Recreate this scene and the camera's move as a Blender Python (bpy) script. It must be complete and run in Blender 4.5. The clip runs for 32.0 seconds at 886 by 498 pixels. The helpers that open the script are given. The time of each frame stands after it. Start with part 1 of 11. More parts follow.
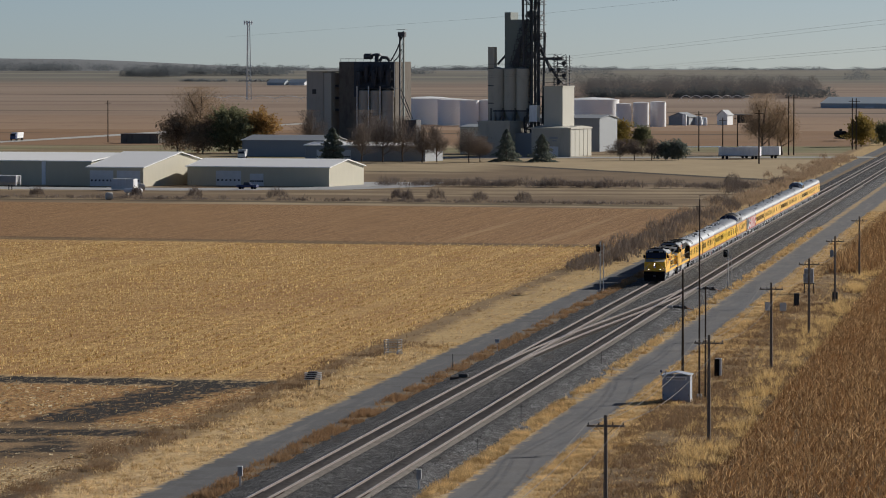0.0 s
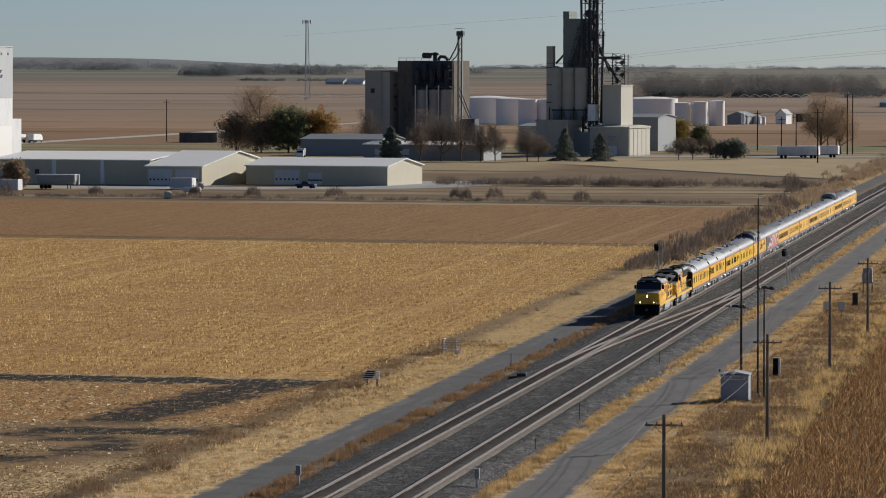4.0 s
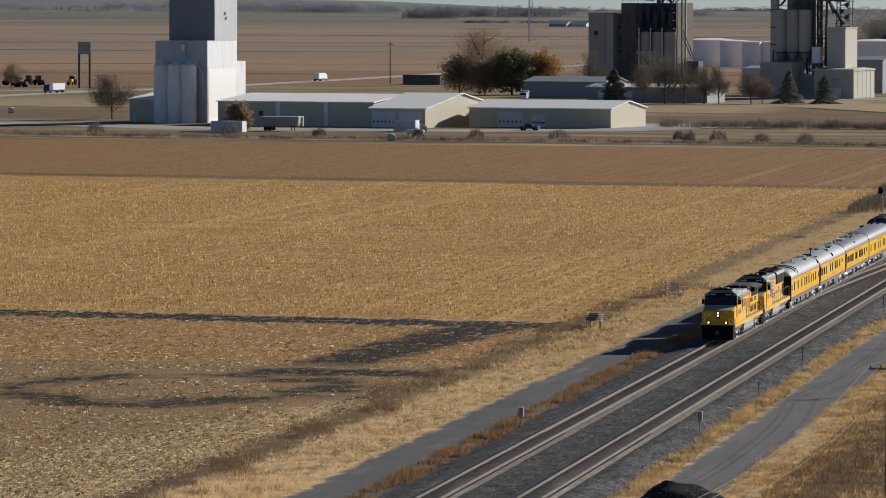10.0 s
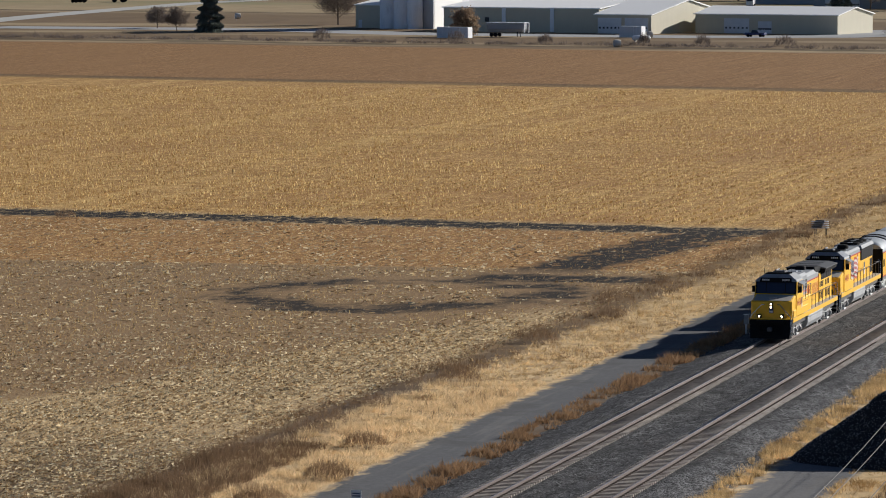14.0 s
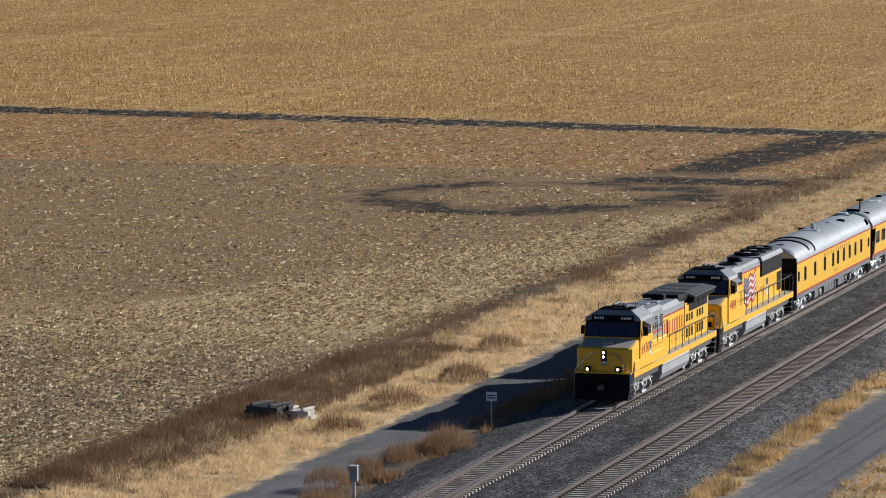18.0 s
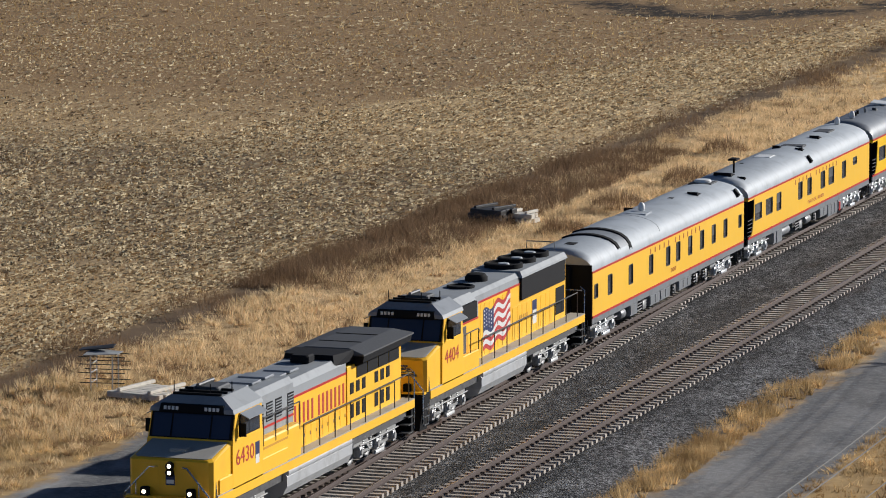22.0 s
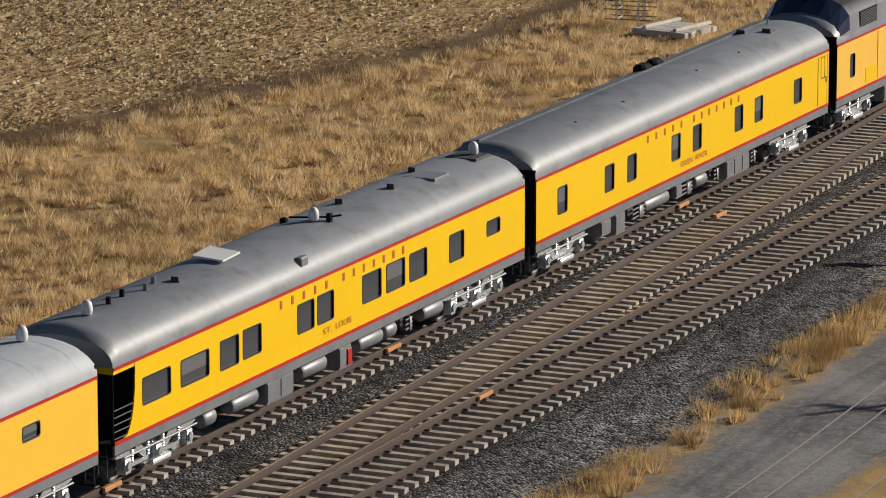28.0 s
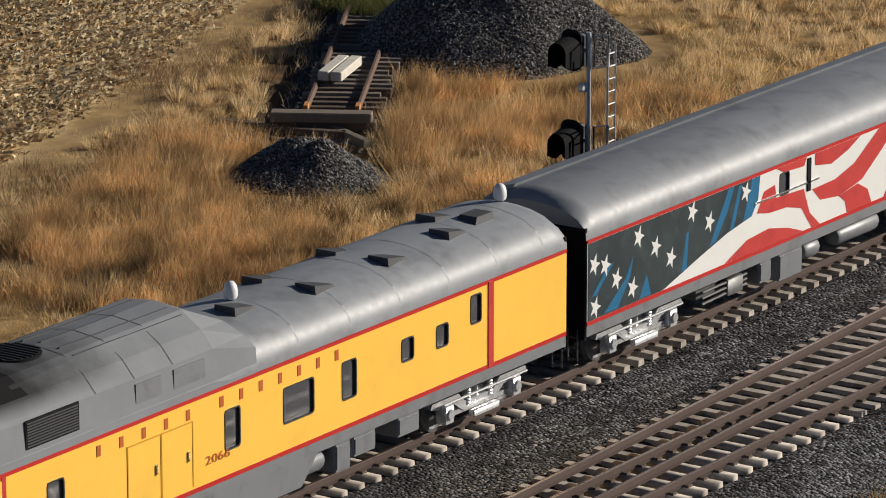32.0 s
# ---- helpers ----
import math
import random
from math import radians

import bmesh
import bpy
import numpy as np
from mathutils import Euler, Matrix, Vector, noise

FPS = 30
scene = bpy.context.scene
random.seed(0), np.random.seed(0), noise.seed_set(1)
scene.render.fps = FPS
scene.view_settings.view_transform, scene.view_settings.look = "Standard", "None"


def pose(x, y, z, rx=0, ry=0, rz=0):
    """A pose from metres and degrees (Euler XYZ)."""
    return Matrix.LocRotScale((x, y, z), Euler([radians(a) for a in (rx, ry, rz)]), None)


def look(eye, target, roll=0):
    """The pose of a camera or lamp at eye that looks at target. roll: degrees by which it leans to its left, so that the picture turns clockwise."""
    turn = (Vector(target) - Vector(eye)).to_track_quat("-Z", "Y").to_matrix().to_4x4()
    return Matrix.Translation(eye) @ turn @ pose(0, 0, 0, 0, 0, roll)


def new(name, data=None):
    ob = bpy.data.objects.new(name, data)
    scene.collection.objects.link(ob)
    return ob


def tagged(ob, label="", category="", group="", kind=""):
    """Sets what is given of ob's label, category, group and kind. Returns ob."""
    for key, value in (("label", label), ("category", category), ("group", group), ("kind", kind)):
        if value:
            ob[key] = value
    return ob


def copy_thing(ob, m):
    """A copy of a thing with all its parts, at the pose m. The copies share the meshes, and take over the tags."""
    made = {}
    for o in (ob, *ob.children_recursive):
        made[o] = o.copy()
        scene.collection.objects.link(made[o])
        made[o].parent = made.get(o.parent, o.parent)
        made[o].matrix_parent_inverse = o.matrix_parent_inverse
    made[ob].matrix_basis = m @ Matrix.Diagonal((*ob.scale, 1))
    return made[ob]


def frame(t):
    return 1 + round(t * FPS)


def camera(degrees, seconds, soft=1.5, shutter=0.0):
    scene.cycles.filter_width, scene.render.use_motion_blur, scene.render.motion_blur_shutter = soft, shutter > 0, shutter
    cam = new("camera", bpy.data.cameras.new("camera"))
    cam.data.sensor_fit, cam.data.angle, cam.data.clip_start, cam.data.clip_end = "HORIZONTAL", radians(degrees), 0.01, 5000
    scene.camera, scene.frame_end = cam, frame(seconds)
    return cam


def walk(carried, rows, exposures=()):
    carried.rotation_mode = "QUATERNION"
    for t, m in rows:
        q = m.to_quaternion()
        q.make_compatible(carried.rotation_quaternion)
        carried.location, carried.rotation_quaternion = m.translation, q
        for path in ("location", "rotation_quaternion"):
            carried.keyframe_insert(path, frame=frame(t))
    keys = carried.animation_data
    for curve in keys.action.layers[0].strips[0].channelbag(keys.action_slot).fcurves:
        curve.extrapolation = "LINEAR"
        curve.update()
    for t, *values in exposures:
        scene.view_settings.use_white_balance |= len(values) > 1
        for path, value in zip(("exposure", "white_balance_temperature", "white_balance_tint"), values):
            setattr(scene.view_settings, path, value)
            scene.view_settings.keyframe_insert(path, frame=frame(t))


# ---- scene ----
EYE = (0.0, 0.0, 30.14)
cam = camera(10.769, 32.0, soft=1.0)
# seconds, tilt, turn to the right of the track, in degrees
PATH = [
    (0, -2.226, -7.406), (0.5, -2.224, -7.446), (1, -2.218, -7.481), (1.5, -2.225, -7.533), (2, -2.225, -7.592),
    (2.5, -2.221, -7.670), (3, -2.226, -7.788), (3.5, -2.234, -7.940), (5.5, -2.226, -8.727), (6, -2.222, -8.934),
    (6.5, -2.213, -9.153), (7, -2.216, -9.386), (7.5, -2.234, -9.604), (8, -2.325, -9.821), (8.5, -2.473, -10.041),
    (9, -2.632, -10.294), (9.5, -2.782, -10.557), (10, -2.939, -10.839), (10.5, -3.088, -11.186), (11, -3.256, -11.556),
    (11.5, -3.420, -11.903), (12, -3.572, -12.233), (12.5, -3.727, -12.578), (13, -3.865, -12.923), (13.5, -3.971, -13.249),
    (14, -4.082, -13.590), (14.5, -4.188, -13.943), (15, -4.285, -14.282), (15.5, -4.386, -14.550), (17.5, -5.031, -14.989),
    (18, -5.273, -15.249), (18.5, -5.494, -15.487), (19, -5.730, -15.735), (19.5, -6.004, -16.010), (20, -6.300, -16.307),
    (20.5, -6.614, -16.657), (21, -6.962, -17.083), (21.5, -7.319, -17.543), (22, -7.670, -17.995), (22.5, -8.039, -18.418),
    (23, -8.406, -18.823), (23.5, -8.770, -19.249), (24, -9.141, -19.699), (24.5, -9.516, -20.163), (25, -9.889, -20.732),
    (25.5, -10.253, -21.328), (27.5, -11.722, -23.786), (28, -12.078, -24.477), (28.5, -12.445, -25.303), (29, -12.819, -26.273),
    (29.5, -13.197, -27.379), (30, -13.540, -28.545), (30.5, -13.937, -29.886), (31, -14.312, -31.248), (31.5, -14.682, -32.768),
    (32, -15.195, -34.334),
]
walk(cam, [(t, pose(*EYE, 90 + p, 0, -w)) for t, p, w in PATH], ((0, -0.15, 6500, 10), (8, -0.20, 6500, 10), (10, -0.12, 6450, 10), (13, 0.06, 6350, 10), (18, 0.04, 6050, 10), (22, 0.04, 6150, 10), (24, 0.05, 6350, 10), (28, -0.12, 6850, 10), (32, -0.08, 6800, 10)))

# ---- light ----
SUN = Vector((0.607, 0.714, 0.372)).normalized()
world = bpy.data.worlds.new("sky")
scene.world = world
world.use_nodes = True
wt = world.node_tree
sky = wt.nodes.new("ShaderNodeTexSky")
sky.sky_type, sky.sun_disc = "NISHITA", False
sky.sun_elevation, sky.sun_rotation = math.asin(SUN.z), math.atan2(SUN.x, SUN.y)
sky.air_density, sky.dust_density, sky.ozone_density = 0.45, 0.25, 2.4
bg = wt.nodes["Background"]
bg.inputs["Strength"].default_value = 0.062
wt.links.new(sky.outputs[0], bg.inputs["Color"])
sun_data = bpy.data.lights.new("sun", "SUN")
sun_data.energy, sun_data.angle, sun_data.color = 5.5, radians(0.53), (1.0, 0.945, 0.86)
sun = new("sun", sun_data)
sun.matrix_world = look(SUN * 100, (0, 0, 0))
scene.view_settings.exposure = 0.0

G0 = -0.7        # level of the plain below the rail heads
XA, XB = -55.17, -49.05   # centre lines of the two tracks


# ---- node shorthand ----
class Nodes:
    """A shader being wired: numbers, colours and sockets may be mixed freely."""

    def __init__(self, name):
        self.mat = bpy.data.materials.new(name)
        self.mat.use_nodes = True
        self.t = self.mat.node_tree
        self.bsdf = self.t.nodes["Principled BSDF"]

    def add(self, kind, ins=(), **props):
        n = self.t.nodes.new(kind)
        for k, v in props.items():
            if k == "op":
                n.operation = v
            elif k == "dt":
                n.data_type = v
            elif k == "bt":
                n.blend_type = v
            elif k == "nd":
                n.noise_dimensions = v
            elif k == "fe":
                n.feature = v
        for i, v in (ins.items() if isinstance(ins, dict) else enumerate(ins)):
            if v is None:
                continue
            if isinstance(v, bpy.types.NodeSocket):
                self.t.links.new(v, n.inputs[i])
            else:
                n.inputs[i].default_value = v
        return n

    def m(self, op, a, b=None, c=None):
        return self.add("ShaderNodeMath", [a, b, c], op=op).outputs[0]

    def mix(self, f, a, b):
        col = lambda v: (*v, 1) if isinstance(v, tuple) and len(v) == 3 else v
        n = self.add("ShaderNodeMix", {0: f, 6: col(a), 7: col(b)}, dt="RGBA")
        return n.outputs[2]

    def step(self, x, lo, hi):
        n = self.add("ShaderNodeMapRange", {0: x, 1: lo, 2: hi, 3: 0.0, 4: 1.0})
        return n.outputs[0]

    def noise(self, vec, scale, detail=3.0, rough=0.6):
        return self.add("ShaderNodeTexNoise", {"Vector": vec, "Scale": scale, "Detail": detail, "Roughness": rough}).outputs[0]

    def vscale(self, vec, s):
        return self.add("ShaderNodeVectorMath", [vec, s], op="MULTIPLY").outputs[0]

    def finish(self, color, rough=0.8, metal=0.0, height=None, bump=0.3, dist=0.02):
        ins = self.bsdf.inputs
        for key, v in (("Base Color", color), ("Roughness", rough), ("Metallic", metal)):
            if isinstance(v, bpy.types.NodeSocket):
                self.t.links.new(v, ins[key])
            else:
                ins[key].default_value = (*v, 1) if isinstance(v, tuple) else v
        if not isinstance(rough, bpy.types.NodeSocket) and rough >= 0.85:
            ins["Specular IOR Level"].default_value = 0.12     # dry, dusty surfaces hardly shine
        if height is not None:
            b = self.add("ShaderNodeBump", {"Strength": bump, "Distance": dist, "Height": height})
            self.t.links.new(b.outputs[0], ins["Normal"])
        return self.mat


def plain(name, color, rough=0.7, metal=0.0, var=0.18, scale=0.6, fine=9.0, bump=0.15, dist=0.01, dirt=None, amount=0.35, rnd=0.0, streak=1.0):
    """A painted, cast or earthy surface: base colour, two scales of variation, patches of dirt."""
    n = Nodes(name)
    co = n.add("ShaderNodeTexCoord").outputs["Object"]
    if streak != 1.0:
        co = n.vscale(co, (streak, streak, 1.0))
    big, small = n.noise(co, scale, 4.0), n.noise(co, fine, 3.0)
    k = n.m("ADD", n.m("MULTIPLY_ADD", big, var * 1.6, 1 - var * 0.8), n.m("MULTIPLY_ADD", small, var, -var * 0.5))
    if rnd:
        r = n.add("ShaderNodeObjectInfo").outputs["Random"]
        k = n.m("MULTIPLY", k, n.m("MULTIPLY_ADD", r, rnd * 2, 1 - rnd))
    c = n.add("ShaderNodeVectorMath", [(*color,), k], op="SCALE")
    n.t.links.new(k, c.inputs["Scale"])
    c = c.outputs[0]
    if dirt:
        c = n.mix(n.m("MULTIPLY", n.step(n.noise(co, scale * 2.7, 5.0), 0.5, 0.75), amount), c, dirt)
    r = n.m("MULTIPLY_ADD", small, 0.2, rough - 0.1)
    if rough >= 0.75:
        n.bsdf.inputs["Specular IOR Level"].default_value = 0.15
    return n.finish(c, r, metal, small, bump, dist)


def glow(name, color, strength):
    m = bpy.data.materials.new(name)
    m.use_nodes = True
    b = m.node_tree.nodes["Principled BSDF"]
    b.inputs["Base Color"].default_value = (*color, 1)
    b.inputs["Emission Color"].default_value = (*color, 1)
    b.inputs["Emission Strength"].default_value = strength
    return m


# ---- mesh shorthand ----
class Geo:
    """Collects points and faces for one mesh."""

    def __init__(self):
        self.v, self.f, self.s = [], [], []

    def face(self, idx, smooth=False):
        self.f.append(tuple(idx))
        self.s.append(smooth)

    def pts(self, ps):
        k = len(self.v)
        self.v.extend(tuple(p) for p in ps)
        return k

    def poly(self, ps):
        k = self.pts(ps)
        self.face(range(k, k + len(ps)))
        return self

    def box(self, x0, y0, z0, x1, y1, z1, c=0.0):
        """A box; c: the chamfer of its four upright and its top edges."""
        if c <= 0:
            k = self.pts([(x0, y0, z0), (x1, y0, z0), (x1, y1, z0), (x0, y1, z0), (x0, y0, z1), (x1, y0, z1), (x1, y1, z1), (x0, y1, z1)])
            for q in ((3, 2, 1, 0), (4, 5, 6, 7), (0, 1, 5, 4), (1, 2, 6, 5), (2, 3, 7, 6), (3, 0, 4, 7)):
                self.face([k + i for i in q])
            return self
        ring = lambda e, z: [(x0 + c + e, y0 + e, z), (x1 - c - e, y0 + e, z), (x1 - e, y0 + c + e, z), (x1 - e, y1 - c - e, z), (x1 - c - e, y1 - e, z), (x0 + c + e, y1 - e, z), (x0 + e, y1 - c - e, z), (x0 + e, y0 + c + e, z)]
        return self.loft([ring(0, z0), ring(0, z1 - c), ring(c * 0.9, z1)])

    def loft(self, rings, cap=True, smooth=False, closed=True):
        n = len(rings[0])
        ks = [self.pts(r) for r in rings]
        for a, b in zip(ks, ks[1:]):
            for i in range(n if closed else n - 1):
                j = (i + 1) % n
                self.face((a + i, a + j, b + j, b + i), smooth)
        if cap:
            self.face(range(ks[0] + n - 1, ks[0] - 1, -1))
            self.face(range(ks[-1], ks[-1] + n))
        return self

    def prism(self, prof, axis, a, b):
        """The outline prof (pairs) swept along an axis from a to b."""
        put = {"y": lambda u, w, t: (u, t, w), "x": lambda u, w, t: (t, u, w), "z": lambda u, w, t: (u, w, t)}[axis]
        rings = [[put(u, w, t) for u, w in prof] for t in (a, b)]
        return self.loft(rings)

    def tube(self, p, q, r, n=6, r2=None, smooth=True):
        p, q = Vector(p), Vector(q)
        d = (q - p).normalized()
        e = d.orthogonal().normalized()
        g = d.cross(e)
        r2 = r if r2 is None else r2
        rings = [[c + (e * math.cos(a) + g * math.sin(a)) * rr for a in [math.tau * i / n for i in range(n)]] for c, rr in ((p, r), (q, r2))]
        return self.loft(rings, smooth=smooth)

    def path(self, ps, r, n=5):
        ps = [Vector(p) for p in ps]
        rings = []
        for i, p in enumerate(ps):
            d = (ps[min(i + 1, len(ps) - 1)] - ps[max(i - 1, 0)]).normalized()
            e = Vector((-d.y, d.x, 0)) if d.x * d.x + d.y * d.y > 0.09 else Vector((1, 0, 0)).cross(d)
            e.normalize()
            g = d.cross(e)
            rings.append([p + (e * math.cos(a) + g * math.sin(a)) * r for a in [math.tau * k / n for k in range(n)]])
        return self.loft(rings, smooth=True)

    def lathe(self, prof, centre, n=20, axis="z", smooth=True):
        """The outline of (radius, height) turned round an axis through centre."""
        cx, cy, cz = centre
        put = {"z": lambda r, a, t: (cx + r * math.cos(a), cy + r * math.sin(a), cz + t), "y": lambda r, a, t: (cx + r * math.sin(a), cy + t, cz + r * math.cos(a)), "x": lambda r, a, t: (cx + t, cy + r * math.cos(a), cz + r * math.sin(a))}[axis]
        return self.loft([[put(r, math.tau * i / n, t) for i in range(n)] for r, t in prof], smooth=smooth)

    def mesh(self, name, mat):
        me = bpy.data.meshes.new(name)
        me.from_pydata(self.v, [], self.f)
        me.polygons.foreach_set("use_smooth", self.s)
        me.materials.append(mat)
        me.update()
        if any(self.s):
            me.set_sharp_from_angle(angle=radians(42))
        return me


def part(name, geo, mat, parent=None, label="", at=None):
    """Links a Geo (or a mesh already made) as one mesh object under its thing."""
    ob = new(name, geo.mesh(name, mat) if isinstance(geo, Geo) else geo)
    ob.parent = parent
    if at:
        ob.location = at
    if label:
        ob["label"] = label
    return ob


def thing(name, label, category, group="", at=(0, 0, 0), turn=0.0):
    ob = new(name)
    ob.location, ob.rotation_euler = at, (0, 0, radians(turn))
    ob.empty_display_size = 0.2
    return tagged(ob, label, category, group)


def solid(name, geo, mat, label, category, group="", kind="", at=(0, 0, 0), turn=0.0):
    """A thing of one mesh."""
    ob = part(name, geo, mat)
    ob.location, ob.rotation_euler = at, (0, 0, radians(turn))
    return tagged(ob, label, category, group, kind)


def sheet(name, V, F, mat, kind="stuff", label="", category="", group=""):
    """One large mesh from numpy arrays of points and faces."""
    me = bpy.data.meshes.new(name)
    nf, k = F.shape
    me.vertices.add(len(V))
    me.vertices.foreach_set("co", np.ascontiguousarray(V, dtype=np.float32).ravel())
    me.loops.add(nf * k)
    me.loops.foreach_set("vertex_index", np.ascontiguousarray(F, dtype=np.int32).ravel())
    me.polygons.add(nf)
    me.polygons.foreach_set("loop_start", np.arange(0, nf * k, k, dtype=np.int32))
    me.update(calc_edges=True)
    me.materials.append(mat)
    return tagged(new(name, me), label, category, group, kind)


def dry_material(name, a, b, c=None, through_light=0.5, spread=1.0, clump=0.0):
    n = Nodes(name)
    g = n.add("ShaderNodeNewGeometry")
    r = g.outputs["Random Per Island"]
    P = g.outputs["Position"]
    col = n.mix(n.m("POWER", r, spread), a, b)
    if c:
        col = n.mix(n.step(n.noise(P, 0.25, 3.0), 0.5, 0.66), col, c)
    k = n.m("MULTIPLY_ADD", n.noise(P, 1.1, 3.0), 0.5, 0.75)
    if clump:
        k = n.m("MULTIPLY", k, n.m("MULTIPLY_ADD", n.step(n.noise(n.vscale(P, (1.0, 0.7, 0.6)), 0.85, 4.0, 0.6), 0.36, 0.62), clump, 1.0 - 0.6 * clump))
    s = n.add("ShaderNodeVectorMath", [col], op="SCALE")
    n.t.links.new(k, s.inputs["Scale"])
    n.finish(s.outputs[0], 0.85)
    # thin dry leaves let the light through
    tr = n.add("ShaderNodeBsdfTranslucent")
    n.t.links.new(s.outputs[0], tr.inputs[0])
    mx = n.add("ShaderNodeMixShader", {0: through_light, 1: n.bsdf.outputs[0], 2: tr.outputs[0]})
    n.t.links.new(mx.outputs[0], n.t.nodes["Material Output"].inputs["Surface"])
    return n.mat


# ---- the ground ----
def ground_material():
    n = Nodes("ground")
    P = n.add("ShaderNodeNewGeometry").outputs["Position"]
    sep = n.add("ShaderNodeSeparateXYZ", [P])
    x, y = sep.outputs[0], sep.outputs[1]
    wob = n.m("SUBTRACT", n.noise(P, 0.35, 4.0), 0.5)
    wob2 = n.m("SUBTRACT", n.noise(P, 0.045, 3.0), 0.5)
    xe = n.m("MULTIPLY_ADD", n.m("SUBTRACT", n.noise(n.vscale(P, (1.0, 0.45, 1.0)), 0.8, 5.0, 0.7), 0.5), 2.6, x)                       # ragged edges
    xw = n.m("ADD", n.m("MULTIPLY_ADD", wob, 2.2, x), n.m("MULTIPLY", wob2, 4.0))
    xf = n.m("MULTIPLY_ADD", n.step(y, 166.0, 124.0), 11.0, xw)     # the field's edge draws back near the old siding
    xf = n.m("MULTIPLY_ADD", n.step(y, 260.0, 350.0), -1.5, xf)
    xf = n.m("MULTIPLY_ADD", n.m("MAXIMUM", n.m("SUBTRACT", 118.0, y), 0.0), -0.34, xf)
    # lines across the fields are not quite square to the track
    q = n.m("ADD", n.m("MULTIPLY_ADD", n.m("ADD", x, 78.0), 0.24, y), n.m("MULTIPLY", wob, 5.0))
    q1 = n.m("ADD", n.m("MULTIPLY_ADD", n.m("ADD", x, 78.0), 0.16, y), n.m("MULTIPLY", wob, 3.5))
    # rows of cut stalks run along the track
    row = n.add("ShaderNodeTexNoise", {"Vector": n.vscale(P, (1.3, 0.02, 1.0)), "Scale": 1.0, "Detail": 2.0}).outputs[0]
    fleck = n.noise(n.vscale(P, (3.2, 0.42, 1.0)), 1.0, 6.0, 0.8)
    patch = n.noise(P, 0.02, 4.0, 0.6)
    fl = n.step(fleck, 0.51, 0.62)
    rowm = n.step(row, 0.35, 0.7)
    # near stubble: grey-brown soil under pale leaf litter
    speck = n.m("MULTIPLY", n.step(n.noise(n.vscale(P, (4.3, 0.6, 1.0)), 1.3, 5.0, 0.8), 0.53, 0.61), 0.62)
    grainy = n.noise(n.vscale(P, (8.0, 2.4, 1.0)), 1.0, 4.0, 0.8)
    near = n.mix(fl, n.mix(patch, (0.30, 0.192, 0.088), (0.43, 0.285, 0.135)), (0.82, 0.62, 0.34))
    mid = n.mix(fl, n.mix(patch, (0.285, 0.146, 0.040), (0.395, 0.208, 0.062)), (0.84, 0.545, 0.20))
    mid = n.mix(speck, mid, (0.15, 0.075, 0.022))
    # regular rows, broken up by litter
    comb = n.m("SINE", n.m("MULTIPLY", n.m("MULTIPLY_ADD", wob2, 1.2, x), math.tau / 2.28))
    fine = n.noise(n.vscale(P, (7.0, 1.1, 1.0)), 1.0, 4.0, 0.8)
    mid = n.mix(n.m("MULTIPLY", n.step(comb, 0.1, 0.8), n.m("MULTIPLY", n.step(fine, 0.40, 0.60), 0.55)), mid, (0.17, 0.085, 0.024))
    mid = n.mix(n.m("MULTIPLY", n.step(fine, 0.55, 0.585), 0.66), mid, (0.98, 0.67, 0.30))
    mid = n.mix(n.m("MULTIPLY", rowm, 0.35), mid, (0.27, 0.145, 0.045))
    # paler wheel rows left by the harvester, and a finer comb of rows
    lane = n.add("ShaderNodeTexNoise", {"Vector": n.vscale(P, (0.33, 0.004, 1.0)), "Scale": 1.0, "Detail": 3.0}).outputs[0]
    mid = n.mix(n.m("MULTIPLY", n.step(lane, 0.54, 0.66), 0.28), mid, (0.82, 0.57, 0.22))
    near = n.mix(n.m("MULTIPLY", n.step(lane, 0.55, 0.68), 0.3), near, (0.62, 0.48, 0.28))
    near = n.mix(n.m("MULTIPLY", n.step(patch, 0.52, 0.66), 0.2), near, (0.17, 0.115, 0.07))
    near = n.mix(n.m("MULTIPLY", n.step(y, 180, 215), 0.35), near, (0.66, 0.50, 0.29))
    near = n.mix(n.m("MULTIPLY", n.step(y, 138, 116), 0.8), near, (0.84, 0.62, 0.33))
    # the harvester's swaths lie across the field
    sw = n.noise(n.add("ShaderNodeCombineXYZ", [n.m("MULTIPLY", x, 0.035), n.m("MULTIPLY", q, 0.42), 0.0]).outputs[0], 1.0, 3.0, 0.65)
    mid = n.mix(n.m("MULTIPLY", n.step(sw, 0.50, 0.62), 0.20), mid, (0.88, 0.60, 0.23))
    mid = n.mix(n.m("MULTIPLY", n.step(sw, 0.48, 0.38), 0.30), mid, (0.22, 0.12, 0.030))
    near = n.mix(n.m("MULTIPLY", n.step(sw, 0.50, 0.36), 0.15), near, (0.20, 0.13, 0.065))
    nrow = n.m("SINE", n.m("MULTIPLY", n.m("MULTIPLY_ADD", wob2, 0.9, x), math.tau / 1.52))
    near = n.mix(n.m("MULTIPLY", n.m("MULTIPLY", n.step(nrow, 0.0, 0.8), n.step(grainy, 0.58, 0.42)), n.m("MULTIPLY_ADD", n.step(y, 120, 150), 0.5, 0.1)), near, (0.12, 0.076, 0.036))
    near = n.mix(n.m("MULTIPLY", n.step(grainy, 0.54, 0.59), 0.6), near, (0.86, 0.64, 0.35))
    near = n.mix(n.m("MULTIPLY", n.step(grainy, 0.45, 0.38), n.m("MULTIPLY_ADD", n.step(y, 120, 150), 0.35, 0.1)), near, (0.13, 0.085, 0.042))
